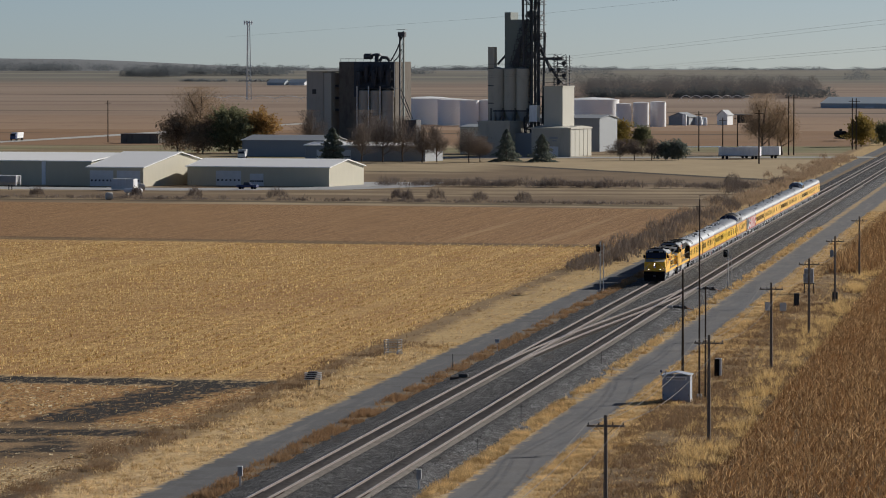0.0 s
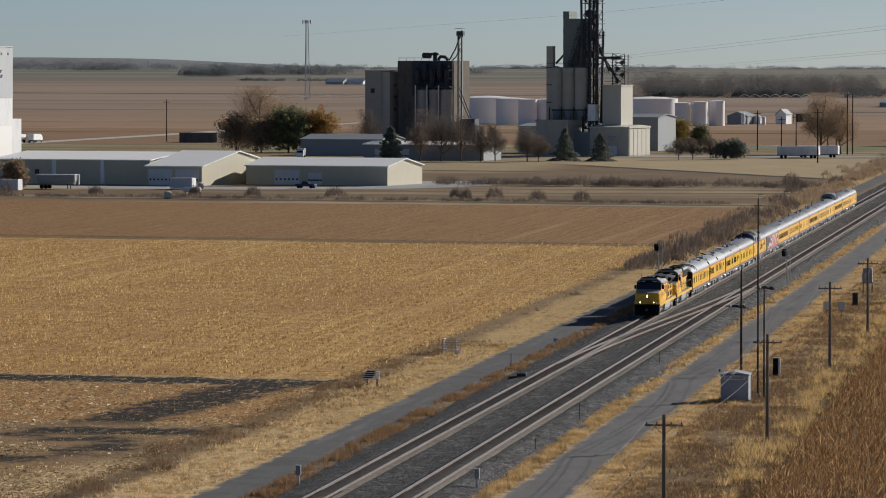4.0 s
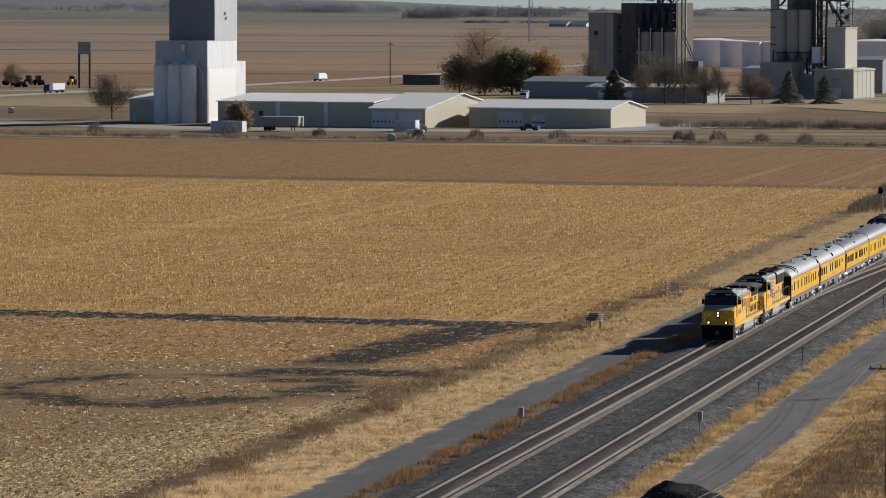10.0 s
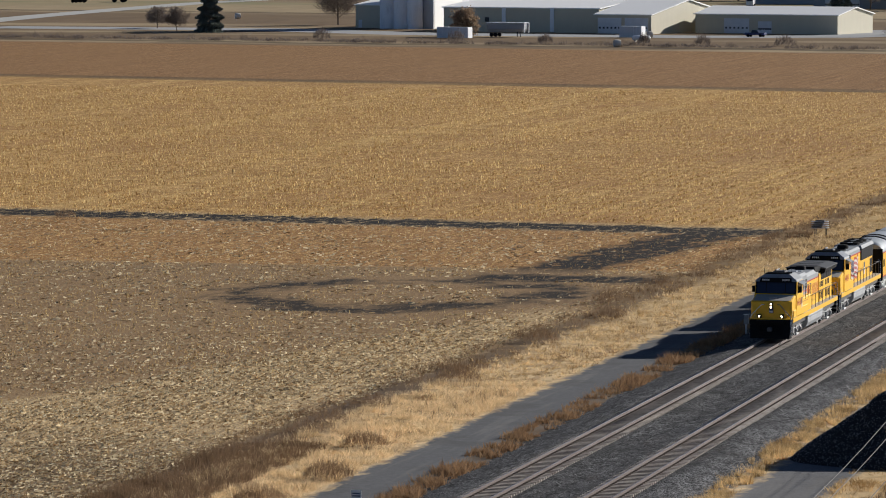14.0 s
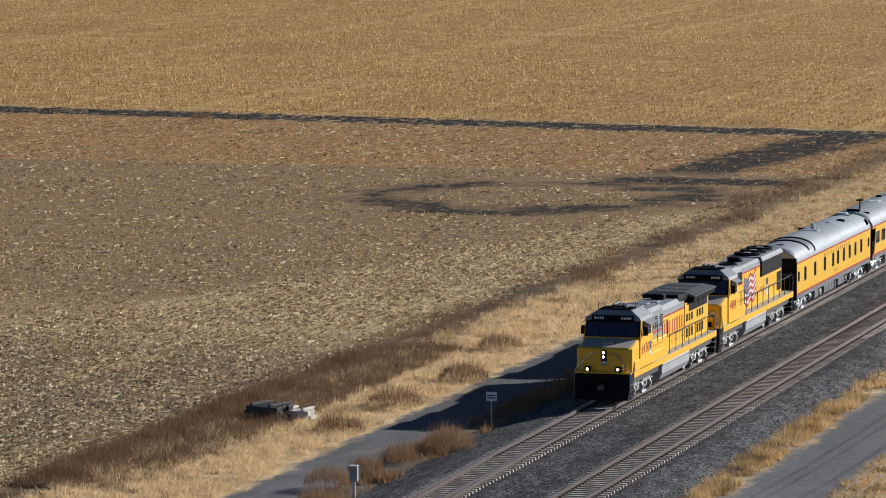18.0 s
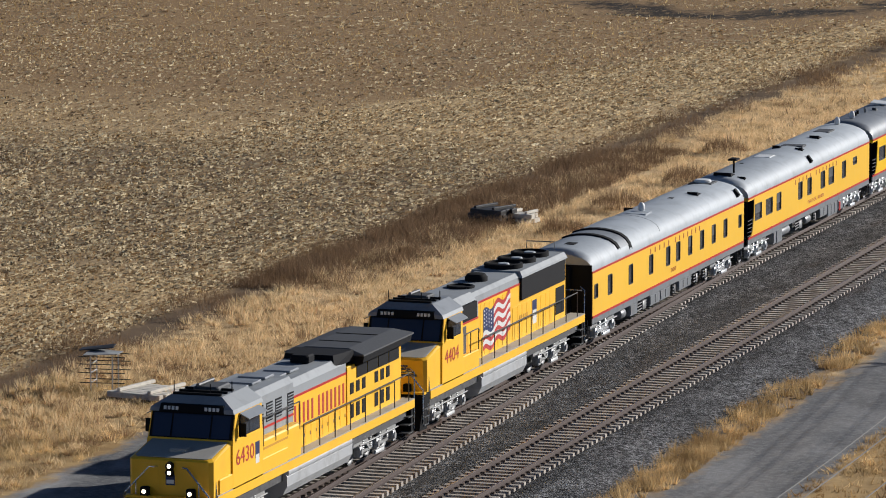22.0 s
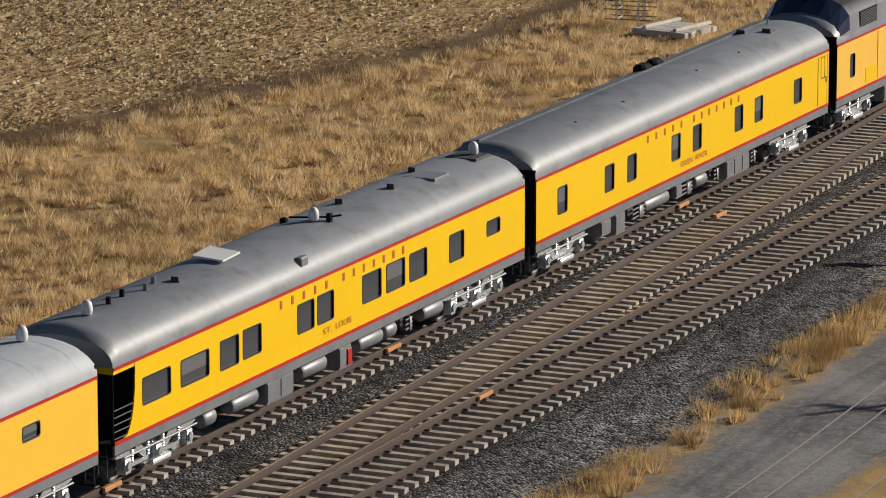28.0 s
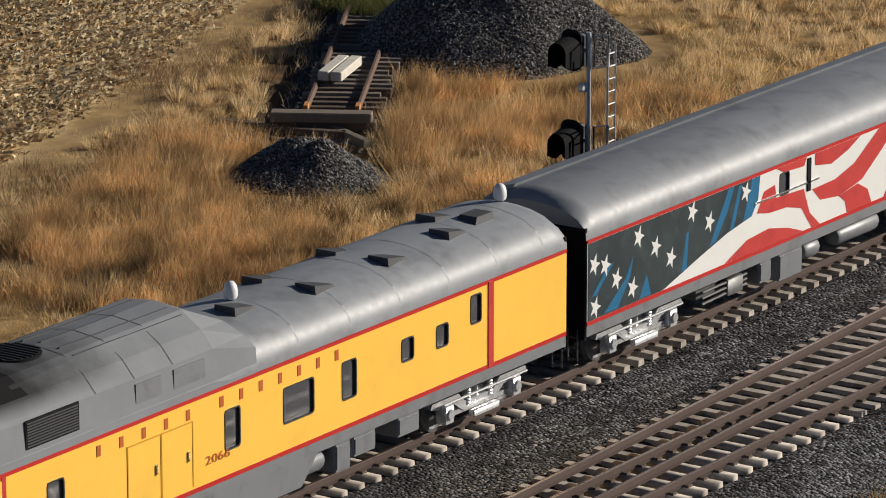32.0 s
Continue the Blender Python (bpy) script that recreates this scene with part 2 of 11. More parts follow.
    blotch = n.noise(n.vscale(P, (0.035, 0.018, 1.0)), 1.0, 4.0, 0.6)
    mid = n.mix(n.m("MULTIPLY", n.step(blotch, 0.52, 0.64), 0.35), mid, (0.33, 0.165, 0.062))
    red = n.mix(n.m("MULTIPLY", fl, 0.7), n.mix(rowm, (0.19, 0.092, 0.033), (0.275, 0.142, 0.053)), (0.54, 0.34, 0.155))
    red = n.mix(n.m("MULTIPLY", speck, 0.8), red, (0.11, 0.052, 0.02))
    red = n.mix(n.m("MULTIPLY", n.step(fine, 0.54, 0.60), 0.45), red, (0.62, 0.40, 0.19))
    red = n.mix(n.m("MULTIPLY", n.m("MULTIPLY", n.step(lane, 0.58, 0.64), n.step(x, -150, -110)), 0.2), red, (0.60, 0.42, 0.21))
    dark = n.mix(n.m("MULTIPLY", n.step(fine, 0.61, 0.65), 0.6), (0.014, 0.011, 0.009), (0.56, 0.45, 0.30))
    field = n.mix(n.step(q1, 452, 458), near, mid)
    # the turning strip along the edge keeps its pale litter; the field behind it is browner
    xh = n.m("MULTIPLY_ADD", n.m("MAXIMUM", n.m("SUBTRACT", y, 269.0), 0.0), -0.235, n.m("MULTIPLY_ADD", wob, 6.0, x))
    brown = n.m("MULTIPLY", n.step(xh, -97.5, -100.5), n.step(y, 255, 290))
    brown = n.m("MAXIMUM", brown, n.step(y, 352, 362))
    soil = n.mix(n.m("MULTIPLY", n.step(grainy, 0.53, 0.59), 0.45), n.mix(patch, (0.20, 0.122, 0.060), (0.295, 0.188, 0.093)), (0.57, 0.415, 0.21))
    yb = n.m("MULTIPLY_ADD", wob, 3.0, y)
    field = n.mix(n.m("MULTIPLY", brown, n.step(yb, 399, 397)), field, soil)
    field = n.mix(n.m("MULTIPLY", n.step(yb, 397, 399), n.step(q1, 446, 443)), field, n.mix(fl, (0.30, 0.158, 0.056), (0.66, 0.42, 0.18)))
    # black wash: a line across, a slanting arm, and a loop
    rag = n.m("SUBTRACT", n.noise(n.vscale(P, (0.9, 0.25, 1.0)), 1.0, 4.0, 0.7), 0.5)
    qr = n.m("MULTIPLY_ADD", rag, 11.0, q1)
    band = n.m("MULTIPLY", n.step(qr, 443, 446), n.step(qr, 455, 453))
    arm = n.m("ABSOLUTE", n.m("SUBTRACT", n.m("ADD", n.m("MULTIPLY_ADD", rag, 5.0, x), n.m("MULTIPLY", wob, 6.0)), n.m("MULTIPLY_ADD", n.m("SUBTRACT", y, 443.0), 0.10, -81.5)))
    arm = n.m("MULTIPLY", n.step(arm, 5.0, 3.0), n.m("MULTIPLY", n.step(y, 392, 400), n.step(y, 452, 448)))
    dx = n.m("DIVIDE", n.m("ADD", n.m("MULTIPLY_ADD", wob, 10.0, x), 93.0), 12.5)
    dy = n.m("DIVIDE", n.m("SUBTRACT", n.m("ADD", n.m("MULTIPLY", wob, 9.0), n.m("MULTIPLY_ADD", wob2, 22.0, y)), 369.0), 14.0)
    rr = n.m("SQRT", n.m("ADD", n.m("MULTIPLY", dx, dx), n.m("MULTIPLY", dy, dy)))
    low = n.m("MULTIPLY", n.step(x, -93, -90), n.step(n.m("ABSOLUTE", n.m("SUBTRACT", n.m("MULTIPLY_ADD", wob, 7.0, y), 388.0)), 5.0, 2.5))
    loop = n.m("MULTIPLY", n.step(n.m("ABSOLUTE", n.m("SUBTRACT", n.m("MULTIPLY_ADD", rag, 0.5, rr), 1.0)), 0.34, 0.10), 0.95)
    loop = n.m("MULTIPLY", loop, n.step(n.noise(P, 0.13, 4.0), 0.36, 0.50))
    wash = n.m("MAXIMUM", n.m("MAXIMUM", band, arm), n.m("MAXIMUM", loop, low))
    wash = n.m("MULTIPLY", wash, n.step(n.noise(n.vscale(P, (1.3, 0.45, 1.0)), 1.0, 5.0, 0.65), 0.30, 0.47))
    field = n.mix(wash, field, dark)
    field = n.mix(n.step(q, 800, 806), field, red)
    field = n.mix(n.m("MULTIPLY", n.m("MULTIPLY", n.step(q, 794, 798), n.step(q, 812, 806)), n.m("MULTIPLY_ADD", n.noise(n.vscale(P, (0.05, 0.2, 1.0)), 1.0, 4.0), 0.9, 0.15)), field, (0.07, 0.055, 0.034))
    # beyond the fields: verge, pasture, bare fields far off
    qv = n.m("MULTIPLY_ADD", wob2, 22.0, q)
    tan = n.mix(n.noise(n.vscale(P, (1.0, 0.4, 1.0)), 0.09, 5.0, 0.7), (0.21, 0.155, 0.085), (0.50, 0.385, 0.235))
    earth = n.mix(n.noise(n.vscale(P, (1.0, 0.4, 1.0)), 0.08, 5.0, 0.7), (0.095, 0.064, 0.036), (0.27, 0.185, 0.105))
    mix_v = n.step(n.noise(n.vscale(P, (0.012, 0.05, 1.0)), 1.0, 4.0), 0.42, 0.58)
    verge = n.mix(mix_v, tan, earth)
    verge = n.mix(n.m("MULTIPLY", n.step(qv, 1040, 1056), n.step(qv, 1100, 1086)), verge, earth)
    verge = n.mix(n.m("MULTIPLY", n.step(qv, 1190, 1200), n.step(qv, 1330, 1300)), verge, earth)
    verge = n.mix(n.m("MULTIPLY", n.step(qv, 1340, 1360), n.step(qv, 1500, 1480)), verge, tan)
    ditch = n.m("MAXIMUM", n.m("MULTIPLY", n.step(qv, 1026, 1030), n.step(qv, 1040, 1036)), n.m("MULTIPLY", n.step(qv, 1330, 1334), n.step(qv, 1346, 1340)))
    verge = n.mix(n.m("MULTIPLY", ditch, 0.8), verge, (0.085, 0.062, 0.036))
    green = n.m("MULTIPLY", n.step(n.noise(n.vscale(P, (0.008, 0.014, 1.0)), 1.0, 3.0), 0.46, 0.58), n.step(qv, 1390, 1480))
    green = n.m("MAXIMUM", green, n.m("MULTIPLY", n.m("MULTIPLY", n.step(x, -170, -130), n.step(qv, 1660, 1700)), n.step(n.noise(n.vscale(P, (0.01, 0.03, 1.0)), 1.0, 3.0), 0.32, 0.45)))
    verge = n.mix(n.m("MULTIPLY", green, 0.8), verge, n.mix(n.noise(P, 0.06, 4.0), (0.15, 0.16, 0.07), (0.27, 0.25, 0.13)))
    # the pasture beside the railway: tan, then brown, between two slanting ditches
    s1 = n.m("SUBTRACT", n.m("MULTIPLY_ADD", n.m("ADD", x, 79.5), 1.92, n.m("MULTIPLY_ADD", wob2, 10.0, y)), 1282.0)
    s2 = n.m("SUBTRACT", n.m("MULTIPLY_ADD", n.m("ADD", x, 75.0), 0.71, n.m("MULTIPLY_ADD", wob2, 8.0, y)), 1209.0)
    beside = n.m("MULTIPLY", n.step(x, -178, -160), n.step(y, 1560, 1545))
    verge = n.mix(n.m("MULTIPLY", beside, n.step(s1, -2, 6)), verge, n.mix(0.35, tan, (0.52, 0.40, 0.235)))
    verge = n.mix(n.m("MULTIPLY", beside, n.m("MULTIPLY", n.step(s1, 2, -4), n.step(s2, 0, 6))), verge, earth)
    verge = n.mix(n.m("MULTIPLY", beside, n.step(n.m("ABSOLUTE", s1), 9.0, 5.0)), verge, (0.05, 0.04, 0.03))
    verge = n.mix(n.m("MULTIPLY", beside, n.m("MULTIPLY", n.step(n.m("ABSOLUTE", s2), 6.0, 3.0), 0.85)), verge, (0.06, 0.046, 0.03))
    stripe = n.noise(n.vscale(P, (0.0006, 0.006, 1.0)), 1.0, 2.0, 0.5)
    grain = n.noise(n.vscale(P, (0.05, 0.012, 1.0)), 1.0, 5.0, 0.7)
    yf = n.m("MULTIPLY_ADD", x, 0.05, n.m("MULTIPLY_ADD", wob2, 30.0, y))
    far = n.mix(n.step(yf, 2230, 2250), (0.255, 0.145, 0.074), (0.325, 0.213, 0.135))
    far = n.mix(n.step(yf, 2760, 2800), far, (0.27, 0.185, 0.125))
    far = n.mix(n.m("MULTIPLY", n.step(stripe, 0.35, 0.65), 0.25), far, (0.35, 0.235, 0.15))
    far = n.mix(n.m("MULTIPLY", n.step(grain, 0.5, 0.65), 0.25), far, (0.155, 0.095, 0.055))
    far = n.mix(n.m("MULTIPLY", n.step(n.noise(n.vscale(P, (0.0012, 0.011, 1.0)), 1.0, 2.0), 0.56, 0.70), 0.12), far, (0.33, 0.235, 0.16))
    far = n.mix(n.m("MULTIPLY", n.step(y, 2500, 3300), 0.7), far, n.mix(n.step(stripe, 0.4, 0.6), (0.235, 0.17, 0.13), (0.33, 0.257, 0.20)))
    # pasture and woods on the last slope, greyed in colour for haze; hedge lines across the fields before it
    past = n.mix(n.step(n.noise(n.vscale(P, (0.0011, 0.004, 1.0)), 1.0, 3.0), 0.42, 0.58), (0.155, 0.15, 0.125), (0.235, 0.215, 0.17))
    far = n.mix(n.step(n.m("MULTIPLY_ADD", wob2, 300.0, y), 3700, 4000), far, past)
    for yh in (2120.0, 2480.0, 2920.0, 3400.0):
        hl = n.step(n.m("ABSOLUTE", n.m("SUBTRACT", n.m("MULTIPLY_ADD", x, 0.06, y), yh)), 14.0, 5.0)
        far = n.mix(n.m("MULTIPLY", hl, n.step(n.noise(n.vscale(P, (0.004, 0.0005, 1.0)), 1.0, 3.0), 0.42, 0.52)), far, (0.075, 0.06, 0.042))
    plain_far = n.mix(n.step(n.m("MULTIPLY_ADD", wob2, 25.0, y), 1800, 1830), verge, far)
    left = n.mix(n.step(q, 1008, 1016), field, plain_far)
    # beside the track
    blade = n.noise(n.vscale(P, (14.0, 5.0, 1.0)), 1.0, 4.0, 0.7)
    grass = n.mix(n.step(y, 165, 200), n.mix(n.noise(P, 0.5, 4.0), (0.46, 0.31, 0.14), (0.70, 0.51, 0.26)), n.mix(n.noise(P, 0.5, 4.0), (0.68, 0.48, 0.255), (0.93, 0.72, 0.43)))
    grass = n.mix(n.m("MULTIPLY", n.step(n.noise(n.vscale(P, (1.0, 0.7, 1.0)), 0.85, 4.0, 0.6), 0.52, 0.38), 0.55), grass, (0.27, 0.165, 0.07))
    grass = n.mix(n.m("MULTIPLY", n.step(blade, 0.45, 0.62), 0.35), grass, (0.38, 0.25, 0.12))
    grass = n.mix(n.m("MULTIPLY", n.m("MULTIPLY", n.step(y, 200, 175), n.step(n.noise(P, 0.6, 4.0), 0.35, 0.6)), 0.6), grass, (0.36, 0.225, 0.09))
    grass = n.mix(n.m("MULTIPLY", n.step(n.noise(P, 0.22, 4.0), 0.54, 0.68), 0.6), grass, (0.30, 0.175, 0.075))
    grass = n.mix(n.m("MULTIPLY", n.step(y, 290, 430), 0.85), grass, n.mix(n.noise(n.vscale(P, (1.0, 0.22, 1.0)), 0.35, 5.0, 0.65), (0.27, 0.175, 0.068), (0.60, 0.42, 0.185)))
    rut = n.noise(n.vscale(P, (1.1, 0.10, 1.0)), 1.0, 4.0, 0.6)
    grass = n.mix(n.m("MULTIPLY", n.step(rut, 0.54, 0.64), 0.55), grass, (0.30, 0.20, 0.115))
    grass = n.mix(n.m("MULTIPLY", n.m("MULTIPLY", n.step(y, 205, 185), n.step(n.noise(P, 0.9, 4.0, 0.65), 0.56, 0.44)), 0.4), grass, (0.20, 0.125, 0.06))
    weed = n.mix(n.noise(P, 0.8, 4.0), (0.088, 0.060, 0.036), (0.21, 0.142, 0.086))
    weed = n.mix(n.m("MULTIPLY", n.step(y, 290, 420), 0.75), weed, n.mix(n.noise(n.vscale(P, (1.0, 0.3, 1.0)), 0.5, 4.0), (0.17, 0.112, 0.055), (0.40, 0.27, 0.125)))
    gs = n.noise(n.vscale(P, (3.0, 3.0, 1.0)), 1.0, 4.0)
    gravel = n.mix(gs, (0.088, 0.088, 0.09), (0.165, 0.166, 0.17))
    gravel = n.mix(n.m("MULTIPLY", n.step(n.noise(n.vscale(P, (0.9, 0.07, 1.0)), 1.0, 4.0), 0.5, 0.7), 0.5), gravel, (0.235, 0.222, 0.205))
    gravel = n.mix(n.m("MULTIPLY", n.m("MULTIPLY", n.step(n.noise(n.vscale(P, (1.0, 0.5, 1.0)), 0.3, 5.0), 0.44, 0.62), n.step(y, 240, 150)), 0.75), gravel, (0.36, 0.35, 0.34))
    gravel = n.mix(n.m("MULTIPLY", n.step(n.noise(P, 0.16, 4.0), 0.52, 0.62), 0.45), gravel, (0.085, 0.082, 0.078))
    grit = n.noise(P, 5.0, 5.0, 0.8)
    gravel = n.mix(n.m("MULTIPLY", n.m("MULTIPLY", n.step(grit, 0.48, 0.62), n.step(y, 260, 150)), 0.45), gravel, (0.36, 0.345, 0.33))
    shoulder = n.mix(n.step(grit, 0.35, 0.65), (0.098, 0.098, 0.10), (0.29, 0.29, 0.295))
    shoulder = n.mix(n.m("MULTIPLY", n.step(n.noise(n.vscale(P, (1.0, 0.12, 1.0)), 0.6, 4.0), 0.46, 0.6), 0.5), shoulder, (0.30, 0.275, 0.245))
    c = n.mix(n.step(xf, -77.0, -75.4), left, n.mix(n.step(y, 134, 120), weed, grass))
    c = n.mix(n.step(xf, -73.8, -72.2), c, grass)
    # dark soil along the old siding, with the raised panel's shadow on its left painted in
    ux = n.m("ADD", n.m("MULTIPLY", n.m("ADD", x, 75.0), 0.857), n.m("MULTIPLY", n.m("SUBTRACT", y, 104.6), 0.515))
    bare = n.m("MULTIPLY", n.m("MULTIPLY", n.step(n.m("ABSOLUTE", n.m("MULTIPLY_ADD", wob, 1.5, n.m("ADD", ux, 1.0))), 3.6, 2.4), n.step(y, 128, 122)), n.step(n.noise(P, 0.5, 3.0), 0.3, 0.5))
    c = n.mix(n.m("MULTIPLY", bare, n.m("MULTIPLY", n.step(xf, -73.0, -72.0), 0.92)), c, (0.040, 0.028, 0.019))
    thick = n.m("MULTIPLY", n.m("MULTIPLY", n.step(y, 200, 214), n.step(y, 268, 250)), n.step(n.noise(n.vscale(P, (1.0, 0.35, 1.0)), 0.2, 3.0), 0.30, 0.46))
    c = n.mix(n.m("MULTIPLY", n.m("MULTIPLY", thick, n.step(xw, -68.0, -71.0)), 0.85), c, weed)
    c = n.mix(n.step(xe, -65.4, -64.8), c, gravel)
    c = n.mix(n.step(xe, -61.4, -60.8), c, n.mix(n.step(wob, -0.1, 0.15), weed, (0.17, 0.14, 0.11)))
    c = n.mix(n.step(xe, -59.0, -58.4), c, gravel)
    c = n.mix(n.step(xe, -44.6, -44.2), c, n.mix(n.step(wob, -0.2, 0.1), shoulder, grass))
    c = n.mix(n.step(xe, -43.4, -42.8), c, n.mix(0.35, gravel, shoulder))
    c = n.mix(n.step(xe, -38.9, -38.2), c, n.mix(0.45, grass, (0.46, 0.31, 0.14)))
    c = n.mix(n.m("MULTIPLY", n.step(xw, -36.0, -33.5), n.step(n.noise(P, 0.09, 3.0), 0.32, 0.46)), c, weed)
    c = n.mix(n.step(xw, -26.5, -25.0), c, weed)
    c = n.mix(n.m("MULTIPLY", n.step(x, -30.0, -10.0), n.step(y, 1010, 1030)), c, plain_far)
    # far away the strips beside the railway fade into the pasture
    h = n.m("ADD", n.m("MULTIPLY", fleck, 0.6), n.m("MULTIPLY", gs, 0.5))
    return n.finish(c, 0.95, 0.0, h, 0.5, 0.08)


def rise(d):
    """Height of the far slope at a distance d."""
    k = np.clip((d - 2600.0) / 2250.0, 0, 1)
    return G0 + 27.5 * k * k * (3 - 2 * k) * 1.0


def build_ground():
    ys = np.concatenate([np.arange(-60, 1100, 20.0), np.arange(1100, 2600, 60.0), np.arange(2600, 4801, 100.0)])
    us = np.concatenate([np.linspace(-1, 1, 41)])
    V = []
    for yy in ys:
        half = 150 + 0.42 * max(yy, 0)
        for u in us:
            xx = -70 + u * half if yy < 900 else -70 - 0.1 * (yy - 900) + u * half
            V.append((xx, yy, float(rise(math.hypot(xx, yy)))))
    n, m = len(ys), len(us)
    F = np.array([(i * m + j, i * m + j + 1, (i + 1) * m + j + 1, (i + 1) * m + j) for i in range(n - 1) for j in range(m - 1)])
    sheet("ground", np.array(V), F, ground_material(), "structure", "flat farmland of cut stubble, dry grass and gravel tracks", "ground")


build_ground()


# ---- railway ----
def ballast_material():
    n = Nodes("ballast")
    P = n.add("ShaderNodeNewGeometry").outputs["Position"]
    x = n.add("ShaderNodeSeparateXYZ", [P]).outputs[0]
    vor = n.add("ShaderNodeTexVoronoi", {"Vector": P, "Scale": 12.0})
    tone = n.add("ShaderNodeSeparateColor", [vor.outputs["Color"]]).outputs[0]
    big = n.noise(n.vscale(P, (1.0, 0.25, 1.0)), 0.5, 4.0)
    c = n.mix(n.m("POWER", tone, 2.2), (0.014, 0.0138, 0.0138), (0.265, 0.26, 0.262))
    c = n.mix(n.m("MULTIPLY", n.step(x, -47.6, -46.6), n.m("POWER", tone, 2.0)), c, (0.27, 0.268, 0.272))
    c = n.mix(n.m("MULTIPLY", n.step(big, 0.42, 0.68), 0.5), c, (0.048, 0.046, 0.045))
    # brown brake dust between and beside the rails
    near = None
    for xc in (XA, XB):
        d = n.step(n.m("ABSOLUTE", n.m("SUBTRACT", x, xc)), 1.7, 1.0)
        near = d if near is None else n.m("MAXIMUM", near, d)
    c = n.mix(n.m("MULTIPLY", near, 0.4), c, (0.034, 0.028, 0.025))
    c = n.mix(n.m("MULTIPLY", n.step(n.noise(P, 0.22, 3.0), 0.52, 0.7), 0.4), c, (0.062, 0.063, 0.065))
    # coarse and fine mottling of the dumped stone
    mott = n.noise(n.vscale(P, (1.6, 0.55, 1.0)), 1.0, 5.0, 0.75)
    k = n.m("MULTIPLY_ADD", n.step(mott, 0.34, 0.66), 1.1, 0.45)
    sc = n.add("ShaderNodeVectorMath", [c], op="SCALE")
    n.t.links.new(k, sc.inputs["Scale"])
    c = n.mix(n.m("MULTIPLY", n.step(n.noise(n.vscale(P, (0.7, 0.12, 1.0)), 1.0, 4.0), 0.58, 0.7), 0.25), sc.outputs[0], (0.10, 0.072, 0.054))
    h = n.m("SUBTRACT", 1.0, vor.outputs["Distance"])
    return n.finish(c, 0.9, 0.0, h, 0.9, 0.07)


Y0, Y1 = 60.0, 2300.0


def build_ballast():
    prof = [(-60.4, G0 - 0.1), (-59.2, G0 + 0.06), (-57.3, -0.28), (-56.7, -0.25), (-56.4, -0.31), (-53.9, -0.31), (-53.6, -0.25), (-52.6, -0.36), (-51.6, -0.36), (-50.6, -0.25), (-50.3, -0.31), (-47.8, -0.31), (-47.5, -0.25), (-46.8, -0.28), (-44.9, G0 + 0.05), (-43.9, G0 - 0.1)]
    ys = np.concatenate([np.arange(Y0, 420, 0.5), np.arange(420, Y1 + 1, 12)])
    V, m = [], 0
    xs = []
    for (a, za), (b, zb) in zip(prof, prof[1:]):
        k = max(1, int((b - a) / 0.45))
        xs += [(a + (b - a) * i / k, za + (zb - za) * i / k) for i in range(k)]
    xs.append(prof[-1])
    m = len(xs)
    for yy in ys:
        for xx, zz in xs:
            r = noise.noise(Vector((xx * 1.7, yy * 1.7, 3.0))) * 0.05 + noise.noise(Vector((xx * 0.5, yy * 0.12, 9.0))) * 0.06
            V.append((xx + r, yy, zz + r * 0.8))
    F = np.array([(i * m + j, i * m + j + 1, (i + 1) * m + j + 1, (i + 1) * m + j) for i in range(len(ys) - 1) for j in range(m - 1)])
    sheet("ballast", np.array(V), F, ballast_material(), "stuff", "dark grey crushed stone ballast under the tracks", "ballast")




def rail_material(name, rusty, bright, rough, metal):
    """Rust-brown round the crossovers; further out the glancing shine is painted into the colour."""
    n = Nodes(name)
    P = n.add("ShaderNodeNewGeometry").outputs["Position"]
    y = n.add("ShaderNodeSeparateXYZ", [P]).outputs[1]
    c = n.mix(n.step(y, 190.0, 300.0), rusty, bright)
    c = n.mix(n.m("MULTIPLY", n.step(n.noise(n.vscale(P, (1.0, 0.4, 1.0)), 1.2, 4.0), 0.45, 0.65), 0.5), c, (0.085, 0.056, 0.043))
    return n.finish(c, rough, metal, n.noise(P, 9.0, 3.0), 0.1, 0.004)


M_rail = rail_material("rail_steel", (0.060, 0.037, 0.030), (0.175, 0.138, 0.122), 0.75, 0.0)
M_head = rail_material("rail_head", (0.115, 0.078, 0.063), (0.28, 0.245, 0.225), 0.32, 0.35)


